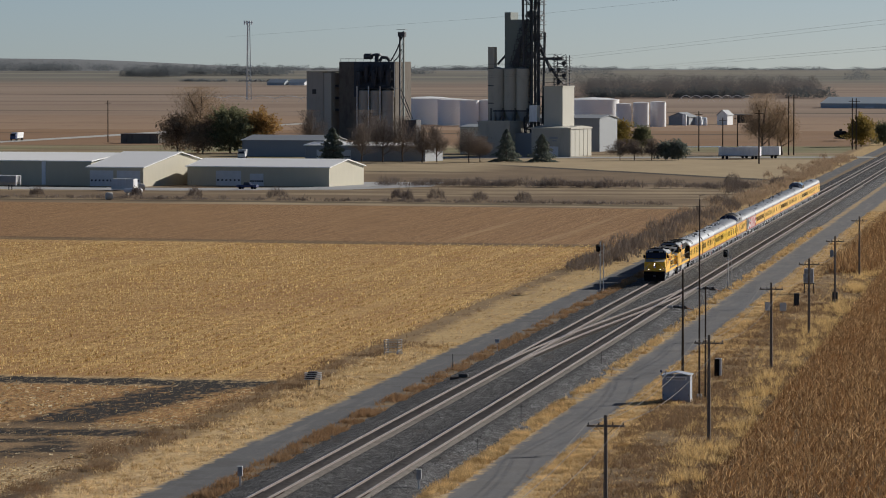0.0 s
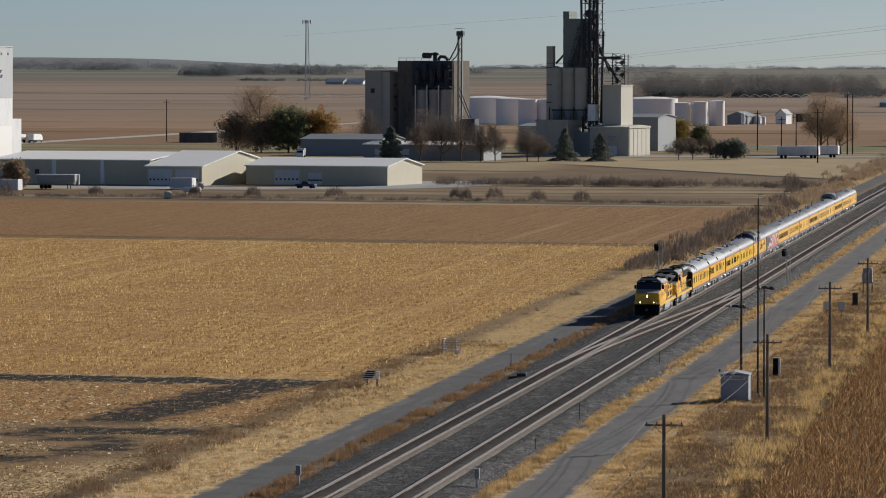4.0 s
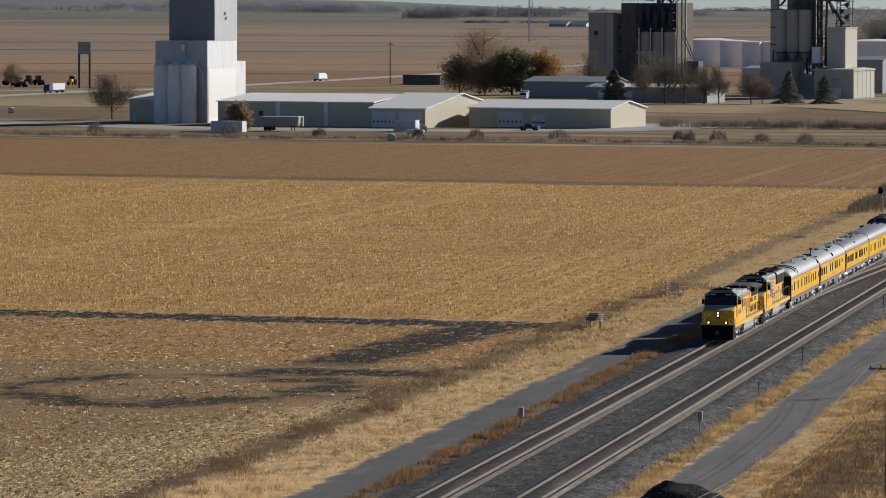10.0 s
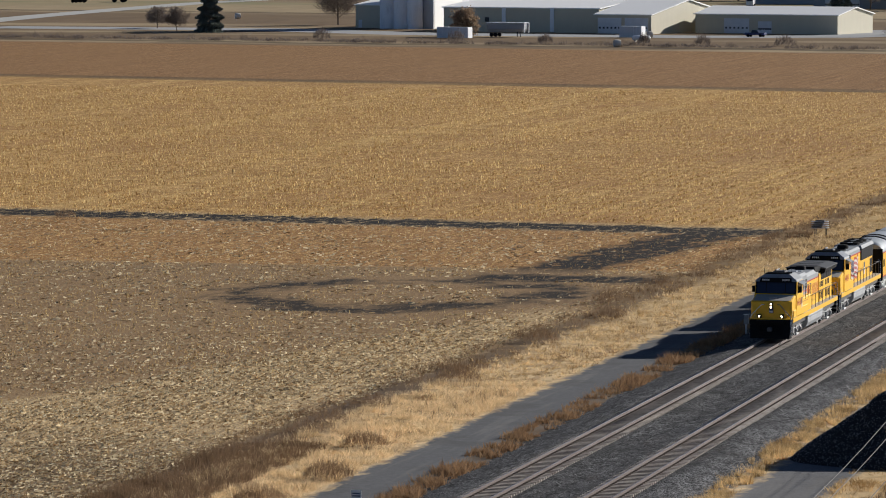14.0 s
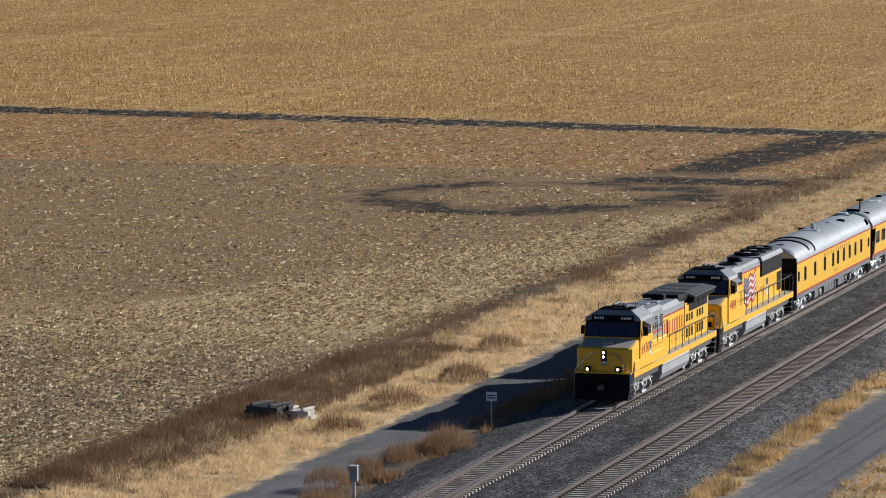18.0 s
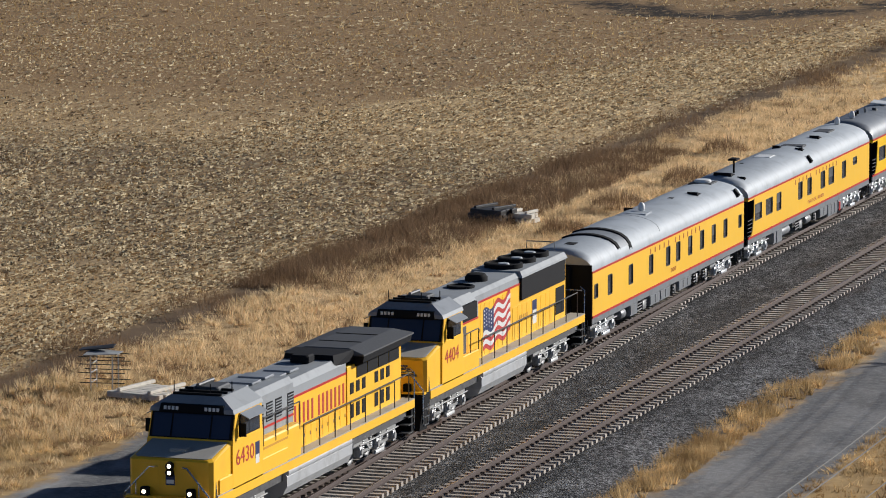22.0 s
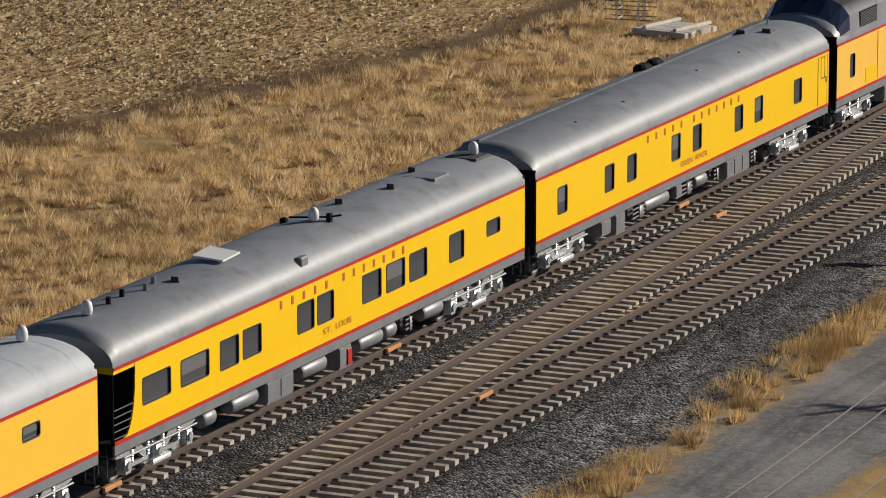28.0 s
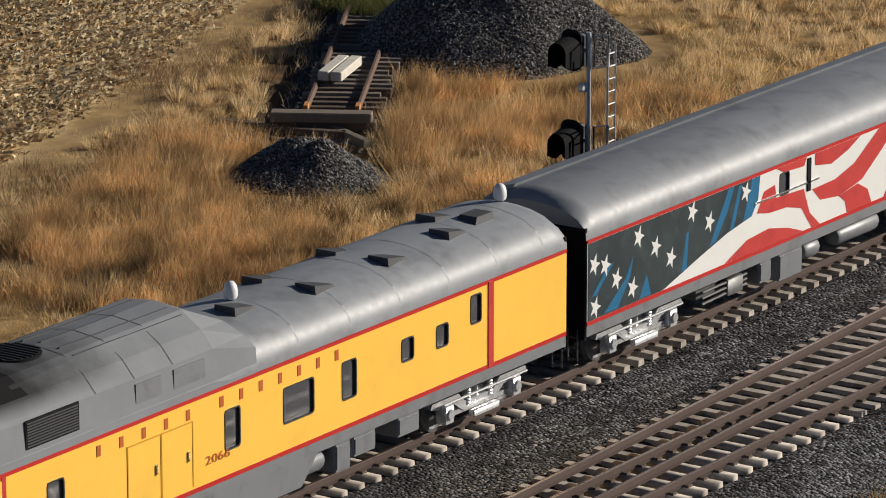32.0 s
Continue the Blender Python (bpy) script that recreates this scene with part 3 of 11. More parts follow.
def tie_material():
    """Pale concrete near the crossing, darker and greyer further out."""
    n = Nodes("concrete_tie")
    P = n.add("ShaderNodeNewGeometry").outputs["Position"]
    y = n.add("ShaderNodeSeparateXYZ", [P]).outputs[1]
    x = n.add("ShaderNodeSeparateXYZ", [P]).outputs[0]
    r = n.add("ShaderNodeObjectInfo").outputs["Random"]
    c = n.mix(n.noise(P, 9.0, 4.0), (0.42, 0.375, 0.325), (0.64, 0.58, 0.515))
    c = n.mix(n.m("MULTIPLY", n.step(n.noise(P, 2.1, 4.0), 0.45, 0.68), 0.55), c, (0.12, 0.085, 0.065))
    c = n.mix(n.m("MULTIPLY", r, 0.3), c, (0.16, 0.12, 0.095))
    c = n.mix(n.m("MULTIPLY", n.step(y, 240.0, 420.0), 0.6), c, n.mix(n.noise(P, 3.0, 3.0), (0.085, 0.079, 0.073), (0.21, 0.195, 0.18)))
    # a darker band between the rails, stronger further out
    mid_band = n.m("MAXIMUM", n.step(n.m("ABSOLUTE", n.m("SUBTRACT", x, XA)), 0.78, 0.6), n.step(n.m("ABSOLUTE", n.m("SUBTRACT", x, XB)), 0.78, 0.6))
    mid_band = n.m("MULTIPLY", mid_band, n.m("MULTIPLY_ADD", n.step(y, 210.0, 400.0), 0.75, 0.25))
    c = n.mix(n.m("MULTIPLY", mid_band, n.m("MULTIPLY_ADD", n.noise(P, 1.2, 3.0), 0.5, 0.2)), c, (0.062, 0.050, 0.043))
    return n.finish(c, 0.9, 0.0, n.noise(P, 12.0, 3.0), 0.2, 0.01)


M_tie = tie_material()
M_oldtie = plain("dusty_tie", (0.17, 0.145, 0.125), 0.9, 0.0, 0.25, 1.0, 12.0, dirt=(0.06, 0.045, 0.036), amount=0.7)
M_wood = plain("old_tie_wood", (0.13, 0.10, 0.08), 0.9, 0.0, 0.3, 1.0, 14.0, dirt=(0.05, 0.04, 0.035))


def rail_profile():
    return [(-0.075, -0.185), (0.075, -0.185), (0.075, -0.17), (0.012, -0.15), (0.012, -0.045), (0.037, -0.035), (0.037, -0.006), (-0.037, -0.006), (-0.037, -0.035), (-0.012, -0.045), (-0.012, -0.15), (-0.075, -0.17)]


def rail_line(name, pts, parent=None):
    """A rail along a polyline of (x, y)."""
    g, hd = Geo(), Geo()
    for geo, prof in ((g, rail_profile()), (hd, [(-0.038, -0.012), (0.038, -0.012), (0.034, 0.0), (-0.034, 0.0)])):
        rings = [[(x + u, y, w) for u, w in prof] for x, y in pts]
        geo.loft(rings)
    ob = part(name, g, M_rail, parent)
    part("rail_head", hd, M_head, ob)
    return ob


def tie_mesh(half, mat, name="tie"):
    g = Geo()
    g.loft([[(-half, -0.14, -0.42), (half, -0.14, -0.42), (half, 0.14, -0.42), (-half, 0.14, -0.42)], [(-half, -0.11, -0.185), (half, -0.11, -0.185), (half, 0.11, -0.185), (-half, 0.11, -0.185)]])
    return g.mesh(name, mat)


def build_tracks():
    tie = tie_mesh(1.3, M_tie)
    for label, xc in (("double concrete-tied main track carrying the train", XA), ("parallel main track on concrete ties", XB)):
        tr = tagged(thing("railway_track", label, "railway track", "main tracks"), kind="structure")
        for s in (-0.755, 0.755):
            rail_line("rail", [(xc + s, Y0), (xc + s, 700), (xc + s, Y1)], tr)
        ys = np.arange(Y0, 1200, 0.61)
        near = [v for v in ys if 86 <= v <= 86 + 0.61 * 300]
        for v in near:
            ob = part("tie", tie, None, tr)
            ob.location = (xc, v, 0)
        rest = [v for v in ys if not (86 <= v <= 86 + 0.61 * 300)]
        base = np.array([v.co[:] for v in tie.vertices])
        quads = np.array([p.vertices[:] for p in tie.polygons])
        V = np.concatenate([base + (xc, v, -0.02 if v > 330 else 0.0) for v in rest])
        F = np.concatenate([quads + 8 * i for i in range(len(rest))])
        ob = sheet("ties", V, F, M_tie, "stuff")
        ob.parent = tr
        clip = Geo()
        for v in ys[ys < 330]:
            for s in (-0.755, 0.755):
                clip.box(xc + s - 0.2, v - 0.08, -0.19, xc + s - 0.08, v + 0.08, -0.13)
                clip.box(xc + s + 0.08, v - 0.08, -0.19, xc + s + 0.2, v + 0.08, -0.13)
        part("fastenings", clip, M_wood, tr, "dark steel rail fastenings")["kind"] = "stuff"


build_ballast()
build_tracks()


# ---- the train ----
TRAIN = []
M_yel = plain("armour_yellow", (0.95, 0.52, 0.014), 0.46, 0.0, 0.05, 0.25, 3.0, 0.03, 0.004, dirt=(0.66, 0.33, 0.03), amount=0.3)
M_yelc = plain("coach_yellow", (0.95, 0.575, 0.004), 0.34, 0.0, 0.04, 0.25, 3.0, 0.03, 0.004, dirt=(0.74, 0.43, 0.02), amount=0.2)
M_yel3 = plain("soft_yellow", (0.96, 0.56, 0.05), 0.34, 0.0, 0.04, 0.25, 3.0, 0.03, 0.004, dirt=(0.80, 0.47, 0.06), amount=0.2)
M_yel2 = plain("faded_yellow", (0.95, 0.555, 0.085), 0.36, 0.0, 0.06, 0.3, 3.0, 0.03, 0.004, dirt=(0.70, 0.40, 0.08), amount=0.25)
M_roof = plain("roof_grey", (0.225, 0.24, 0.26), 0.5, 0.0, 0.24, 0.5, 5.0, 0.05, 0.005, dirt=(0.10, 0.105, 0.112), amount=0.6)
M_roofl = plain("light_roof_grey", (0.37, 0.40, 0.43), 0.6, 0.0, 0.20, 0.5, 5.0, 0.05, 0.005, dirt=(0.22, 0.235, 0.25), amount=0.55)
M_roofm = plain("engine_roof_grey", (0.26, 0.275, 0.29), 0.7, 0.0, 0.12, 0.35, 5.0, 0.05, 0.005, dirt=(0.13, 0.135, 0.14), amount=0.5)
M_roofd = plain("smoked_roof", (0.055, 0.057, 0.062), 0.7, 0.0, 0.2, 0.3, 5.0, 0.06, 0.006, dirt=(0.05, 0.05, 0.05), amount=0.7)
M_skirt = plain("skirt_grey", (0.20, 0.21, 0.225), 0.45, 0.1, 0.15, 0.8, 8.0, dirt=(0.09, 0.085, 0.08), amount=0.5)
M_red = plain("signal_red", (0.50, 0.02, 0.015), 0.4, 0.0, 0.05, 1.0, 8.0)
M_silver = plain("silver_paint", (0.62, 0.63, 0.64), 0.3, 0.5, 0.15, 2.0, 14.0, dirt=(0.22, 0.21, 0.20), amount=0.5)
M_truck = plain("grimy_steel", (0.11, 0.11, 0.112), 0.5, 0.35, 0.3, 1.5, 12.0, dirt=(0.03, 0.027, 0.025), amount=0.6)
M_dark_guard = plain("black_wire_guard", (0.03, 0.03, 0.032), 0.6)
M_bogie = plain("dusty_bogie_grey", (0.36, 0.36, 0.355), 0.5, 0.2, 0.3, 1.5, 12.0, dirt=(0.07, 0.065, 0.06), amount=0.7)
M_tank = plain("tank_grey", (0.44, 0.45, 0.46), 0.5, 0.1, 0.12, 0.7, 8.0, dirt=(0.18, 0.17, 0.155), amount=0.4)
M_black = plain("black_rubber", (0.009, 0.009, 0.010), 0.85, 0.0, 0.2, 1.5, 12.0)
M_grill = plain("black_grille", (0.009, 0.009, 0.011), 0.8, 0.0, 0.2, 2.0, 20.0)
M_glass = plain("dark_glass", (0.035, 0.041, 0.055), 0.06, 0.0, 0.05, 1.0, 4.0, 0.0)
M_frame = plain("window_rubber", (0.035, 0.035, 0.038), 0.5)
M_chrome = plain("bare_metal", (0.66, 0.67, 0.68), 0.25, 0.9, 0.1, 2.0, 9.0)
M_white = plain("white_paint", (0.74, 0.74, 0.72), 0.4, 0.0, 0.06, 0.8, 6.0)
M_blue = plain("flag_blue", (0.022, 0.035, 0.040), 0.4, 0.0, 0.5, 0.9, 3.0, dirt=(0.05, 0.08, 0.09), amount=0.8)
M_stroke = plain("bright_blue_paint", (0.01, 0.13, 0.27), 0.4, 0.0, 0.4, 1.5, 5.0)
M_navy = plain("navy_paint", (0.02, 0.035, 0.12), 0.4, 0.0, 0.2, 1.0, 6.0)
M_fred = plain("flag_red", (0.52, 0.045, 0.04), 0.4, 0.0, 0.25, 0.8, 4.0, dirt=(0.36, 0.02, 0.03), amount=0.7)
M_walk = plain("walkway_grey", (0.40, 0.38, 0.34), 0.8, 0.0, 0.2, 1.0, 9.0)
M_lamp = glow("lit_lamp", (1.0, 0.82, 0.52), 6.0)
M_amber = plain("orange_yellow", (0.62, 0.30, 0.02), 0.5)
M_brick = plain("brick_red_paint", (0.46, 0.10, 0.018), 0.5)
M_pane = plain("grey_tinted_glass", (0.075, 0.078, 0.085), 0.07, 0.0, 0.05, 1.0, 4.0, 0.0)
M_blind = plain("drawn_blind", (0.16, 0.165, 0.17), 0.12, 0.0, 0.05, 1.0, 4.0, 0.0)
M_navyglass = plain("blue_black_glass", (0.018, 0.026, 0.055), 0.07, 0.0, 0.05, 1.0, 4.0, 0.0)


def letters(text, size, mat, parent, x, y0, y1, z, name="lettering"):
    """Raised painted letters on a side that faces right, stretched from y0 to y1."""
    cu = bpy.data.curves.new(name, "FONT")
    cu.body, cu.size, cu.resolution_u, cu.extrude = text, size, 2, 0.0
    tmp = bpy.data.objects.new(name, cu)
    me = bpy.data.meshes.new_from_object(tmp)
    bpy.data.objects.remove(tmp)
    bpy.data.curves.remove(cu)
    co = np.array([v.co[:] for v in me.vertices])
    w = co[:, 0].max() - co[:, 0].min()
    k = (y1 - y0) / w
    for v in me.vertices:
        v.co = Vector((x, y0 + (v.co.x - co[:, 0].min()) * k, z + v.co.y))
    me.materials.clear()
    me.materials.append(mat)
    return part(name, me, mat, parent)


def words(text, size, mat, parent, x, y0, y1, z, name):
    """A name of several words, each a part of its own."""
    k, at = (y1 - y0) / len(text), y0
    for w in text.split():
        letters(w, size, mat, parent, x, at, at + k * (len(w) - 0.25), z, name)
        at += k * (len(w) + 1)


def bars(parent, mat, x, ys, z, w, h, name="letter_bar"):
    for y in ys:
        part(name, Geo().box(x - 0.004, y - w / 2, z - h / 2, x + 0.006, y + w / 2, z + h / 2), mat, parent)


def rounded(y0, y1, z0, z1, r, n=3):
    out = []
    for cy, cz, a0 in ((y1 - r, z0 + r, -90), (y1 - r, z1 - r, 0), (y0 + r, z1 - r, 90), (y0 + r, z0 + r, 180)):
        for i in range(n + 1):
            a = radians(a0 + 90 * i / n)
            out.append((cy + r * math.cos(a), cz + r * math.sin(a)))
    return out


def window(parent, s, xo, y, z, w, h, r=0.07):
    """A rounded window set into a side at x = s * xo: rubber frame round a sunk pane."""
    f = Geo()
    outer, inner = rounded(y - w / 2 - 0.03, y + w / 2 + 0.03, z - h / 2 - 0.03, z + h / 2 + 0.03, r + 0.02), rounded(y - w / 2, y + w / 2, z - h / 2, z + h / 2, r)
    order = 1 if s > 0 else -1
    rings = [[(s * (xo + d), a, b) for a, b in ring[::order]] for ring, d in ((outer, -0.004), (outer, 0.014), (inner, 0.012), (inner, -0.05))]
    f.loft(rings, cap=False)
    fr = part("window", f, M_frame, parent)
    p = Geo()
    p.poly([(s * (xo - 0.045), a, b) for a, b in inner[::order]])
    part("pane", p, M_pane, fr)
    if int(y * 7) % 4 == 0 and w > 0.6:
        part("blind", Geo().poly([(s * (xo - 0.042), a, b) for a, b in ((y - w / 2, z - h * 0.1), (y + w / 2, z - h * 0.1), (y + w / 2, z + h / 2 - 0.02), (y - w / 2, z + h / 2 - 0.02))][::order]), M_blind, fr, "half-drawn grey blind")
    return fr


def side_wall(g, s, xo, y0, y1, z0, z1, holes):
    """One side sheet with rectangular openings and reveals."""
    def quad(a, b, c, d):
        ps = [(s * xo, a, c), (s * xo, b, c), (s * xo, b, d), (s * xo, a, d)]
        g.poly(ps if s > 0 else ps[::-1])
    at = y0
    for y, z, w, h in sorted(holes):
        a, b, c, d = max(at + 0.01, y - w / 2 - 0.02), y + w / 2 + 0.02, z - h / 2 - 0.02, z + h / 2 + 0.02
        quad(at, a, z0, z1)
        quad(a, b, z0, c)
        quad(a, b, d, z1)
        for p, q in (((a, c), (b, c)), ((b, c), (b, d)), ((b, d), (a, d)), ((a, d), (a, c))):
            ps = [(s * xo, *p), (s * xo, *q), (s * (xo - 0.07), *q), (s * (xo - 0.07), *p)]
            g.poly(ps[::-1] if s > 0 else ps)
        at = b
    quad(at, y1, z0, z1)


ROOF = [(1.53, 3.24), (1.525, 3.40), (1.46, 3.60), (1.30, 3.82), (1.04, 3.99), (0.70, 4.10), (0.35, 4.16), (0.0, 4.18)]
ROOF = ROOF + [(-u, w) for u, w in ROOF[-2::-1]]


def roof_shell(g, y0, y1, lift=0.0, end=0.45):
    rings = []
    for y, k in ((y0, 0.75), (y0 + end * 0.4, 0.93), (y0 + end, 1.0), (y1 - end, 1.0), (y1 - end * 0.4, 0.93), (y1, 0.75)):
        rings.append([(u * (1 if k == 1 else 0.97 + 0.03 * k), y, 3.22 + (w - 3.22) * k + lift) for u, w in ROOF])
    g.loft(rings, cap=True, smooth=True)


def wheel_geo(r, w=0.13):
    return [(0.06, -w * 0.6), (r * 0.55, -w * 0.5), (r * 0.72, -w * 0.2), (r + 0.025, -w * 0.5), (r + 0.025, -w * 0.25), (r, -w * 0.2), (r - 0.005, w * 0.5), (r * 0.86, w * 0.5), (r * 0.75, w * 0.15), (r * 0.4, w * 0.3), (0.06, w * 0.6)]


_meshes = {}


def shared(key, make, mat):
    if key not in _meshes:
        g = Geo()
        make(g)
        _meshes[key] = g.mesh(key.split("/")[0], mat)
    return _meshes[key]


def truck(parent, y, axles, r, mat, base):
    """A bogie centred at y: side frames, springs, axle boxes and wheels."""
    ys = [base * (i / (axles - 1) - 0.5) for i in range(axles)]

    def frame_geo(g):
        for s in (-1, 1):
            top = 0.78 if axles == 2 else 0.86
            prof = [(-base / 2 - 0.55, top - 0.12), (-base / 2 - 0.5, top), (-0.8, top), (-0.55, top - 0.22), (0.55, top - 0.22), (0.8, top), (base / 2 + 0.5, top), (base / 2 + 0.55, top - 0.12), (base / 2 + 0.3, top - 0.17), (0.95, top - 0.2), (0.62, top - 0.42), (-0.62, top - 0.42), (-0.95, top - 0.2), (-base / 2 - 0.3, top - 0.17)]
            g.prism(prof, "x", s * 0.98, s * 1.14)
            for a in ys:
                g.box(s * 1.0 - 0.0, a - 0.17, r - 0.2, s * 1.26, a + 0.17, r + 0.2, 0.03)
                g.lathe([(0.13, 0.0), (0.11, 0.05)], (s * 1.26, a, r), 10, "x")
            for a, b in zip(ys, ys[1:]):
                g.box(s * 1.02, a + 0.2, r - 0.14, s * 1.12, b - 0.2, r - 0.04)
                m = (a + b) / 2
                for d in (-0.42, 0.42):
                    for i in range(5):
                        g.lathe([(0.10, 0.0), (0.115, 0.03), (0.10, 0.06)], (s * 1.08, m + d, r + 0.0 + i * 0.07), 8)
            g.tube((s * 1.3, -base / 2 - 0.3, r + 0.28), (s * 1.3, base / 2 + 0.3, r + 0.28), 0.03, 6)
            g.box(s * 1.2, -0.5, 0.22, s * 1.34, 0.5, 0.36, 0.02)
        for a in (-0.25, 0.25):
            g.box(-1.0, a - 0.14, 0.5, 1.0, a + 0.14, 0.72)
    t = part("truck", shared(f"truck/{axles}{mat.name}{base}", frame_geo, mat), mat, parent, at=(0, y, 0))
    for a in ys:
        for s in (-1, 1):
            me = shared(f"wheel/{r}{s}", lambda g: g.lathe(wheel_geo(r)[::s] if s > 0 else [(q, -w) for q, w in wheel_geo(r)], (0, 0, 0), 20, "x"), M_truck)
            part("wheel", me, M_truck, t, at=(s * 0.755, a, r))
        part("axle", shared("axle/", lambda g: g.tube((-0.9, 0, 0), (0.9, 0, 0), 0.09, 8), M_truck), M_truck, t, at=(0, a, r))
    return t


def underbody(parent, rnd, y0, y1, z1):
    """Equipment boxes, tanks and pipes hung below a coach."""
    y = y0
    while y < y1 - 0.7:
        w = rnd.choice((0.55, 0.8, 1.1, 1.6, 2.1))
        w = min(w, y1 - y)
        kind = rnd.random()
        g = Geo()
        low = rnd.uniform(0.32, 0.55)
        if kind < 0.5:
            g.box(-1.42, y, low, 1.44, y + w, z1, 0.03)
            part("equipment_box", g, M_skirt, parent)
            for j in range(max(1, int(w / 0.6))):
                d = w / max(1, int(w / 0.6))
                part("box_door", Geo().box(1.44, y + j * d + 0.05, low + 0.06, 1.462, y + (j + 1) * d - 0.05, z1 - 0.08), M_skirt, parent)
        elif kind < 0.76:
            g.lathe([(0.02, y), (0.2, y + 0.06), (0.24, y + 0.15), (0.24, y + w - 0.15), (0.2, y + w - 0.06), (0.02, y + w)], (1.1, 0, 0.68), 12, "y")
            part("air_tank", g, M_skirt, parent)
        else:
            for j in range(3):
                g.tube((1.3, y + 0.1, 0.5 + j * 0.14), (1.3, y + w, 0.55 + j * 0.12), 0.035)
            g.box(-1.0, y, 0.6, 1.2, y + w * 0.4, z1)
            g.box(1.05, y + w * 0.55, 0.45, 1.35, y + w * 0.9, 0.85, 0.03)
            part("pipework", g, M_truck, parent)
        y += w + rnd.choice((0.1, 0.35, 0.8))


def dome_antenna(parent, y, x=0.0, z=4.10, r=0.15):
    g = Geo().lathe([(r * 0.55, -0.02), (r * 0.6, 0.12)], (x, y, z), 12)
    a = part("antenna_mount", g, M_truck, parent)
    part("radome", Geo().lathe([(r * 0.8, 0.1), (r, 0.16), (r, 0.28), (r * 0.86, 0.38), (r * 0.5, 0.45), (0.02, 0.47)], (x, y, z), 16), M_white, a, "white radome")


def roof_gear(parent, rnd, L, rich):
    for i in range(rich):
        y = rnd.uniform(1.5, L - 1.5)
        x = rnd.choice((-0.75, -0.3, 0.0, 0.35, 0.8))
        z = 4.16 - 0.28 * x * x
        k = rnd.random()
        g = Geo()
        if k < 0.45:
            g.loft([[(x - a, y - b, z - 0.06), (x + a, y - b, z - 0.06), (x + a, y + b, z - 0.06), (x - a, y + b, z - 0.06)] if h == 0 else [(x - a * 0.8, y - b * 0.6, z + h), (x + a * 0.8, y - b * 0.6, z + h), (x + a * 0.8, y + b * 0.9, z + h), (x - a * 0.8, y + b * 0.9, z + h)] for a, b, h in ((0.28, 0.4, 0), (0.28, 0.4, 0.14))])
            part("roof_vent", g, M_roofd, parent)
        elif k < 0.75:
            g.box(x - 0.5, y - 0.45, z - 0.02, x + 0.5, y + 0.45, z + 0.05, 0.02)
            part("roof_hatch", g, M_roof if rnd.random() < 0.7 else M_white, parent)
        else:
            g.tube((x, y, z - 0.05), (x, y, z + 0.42), 0.05, 8)
            g.lathe([(0.11, 0.36), (0.11, 0.5), (0.02, 0.54)], (x, y, z), 8)
            part("roof_stack", g, M_roofd, parent)


CAR = 26.06


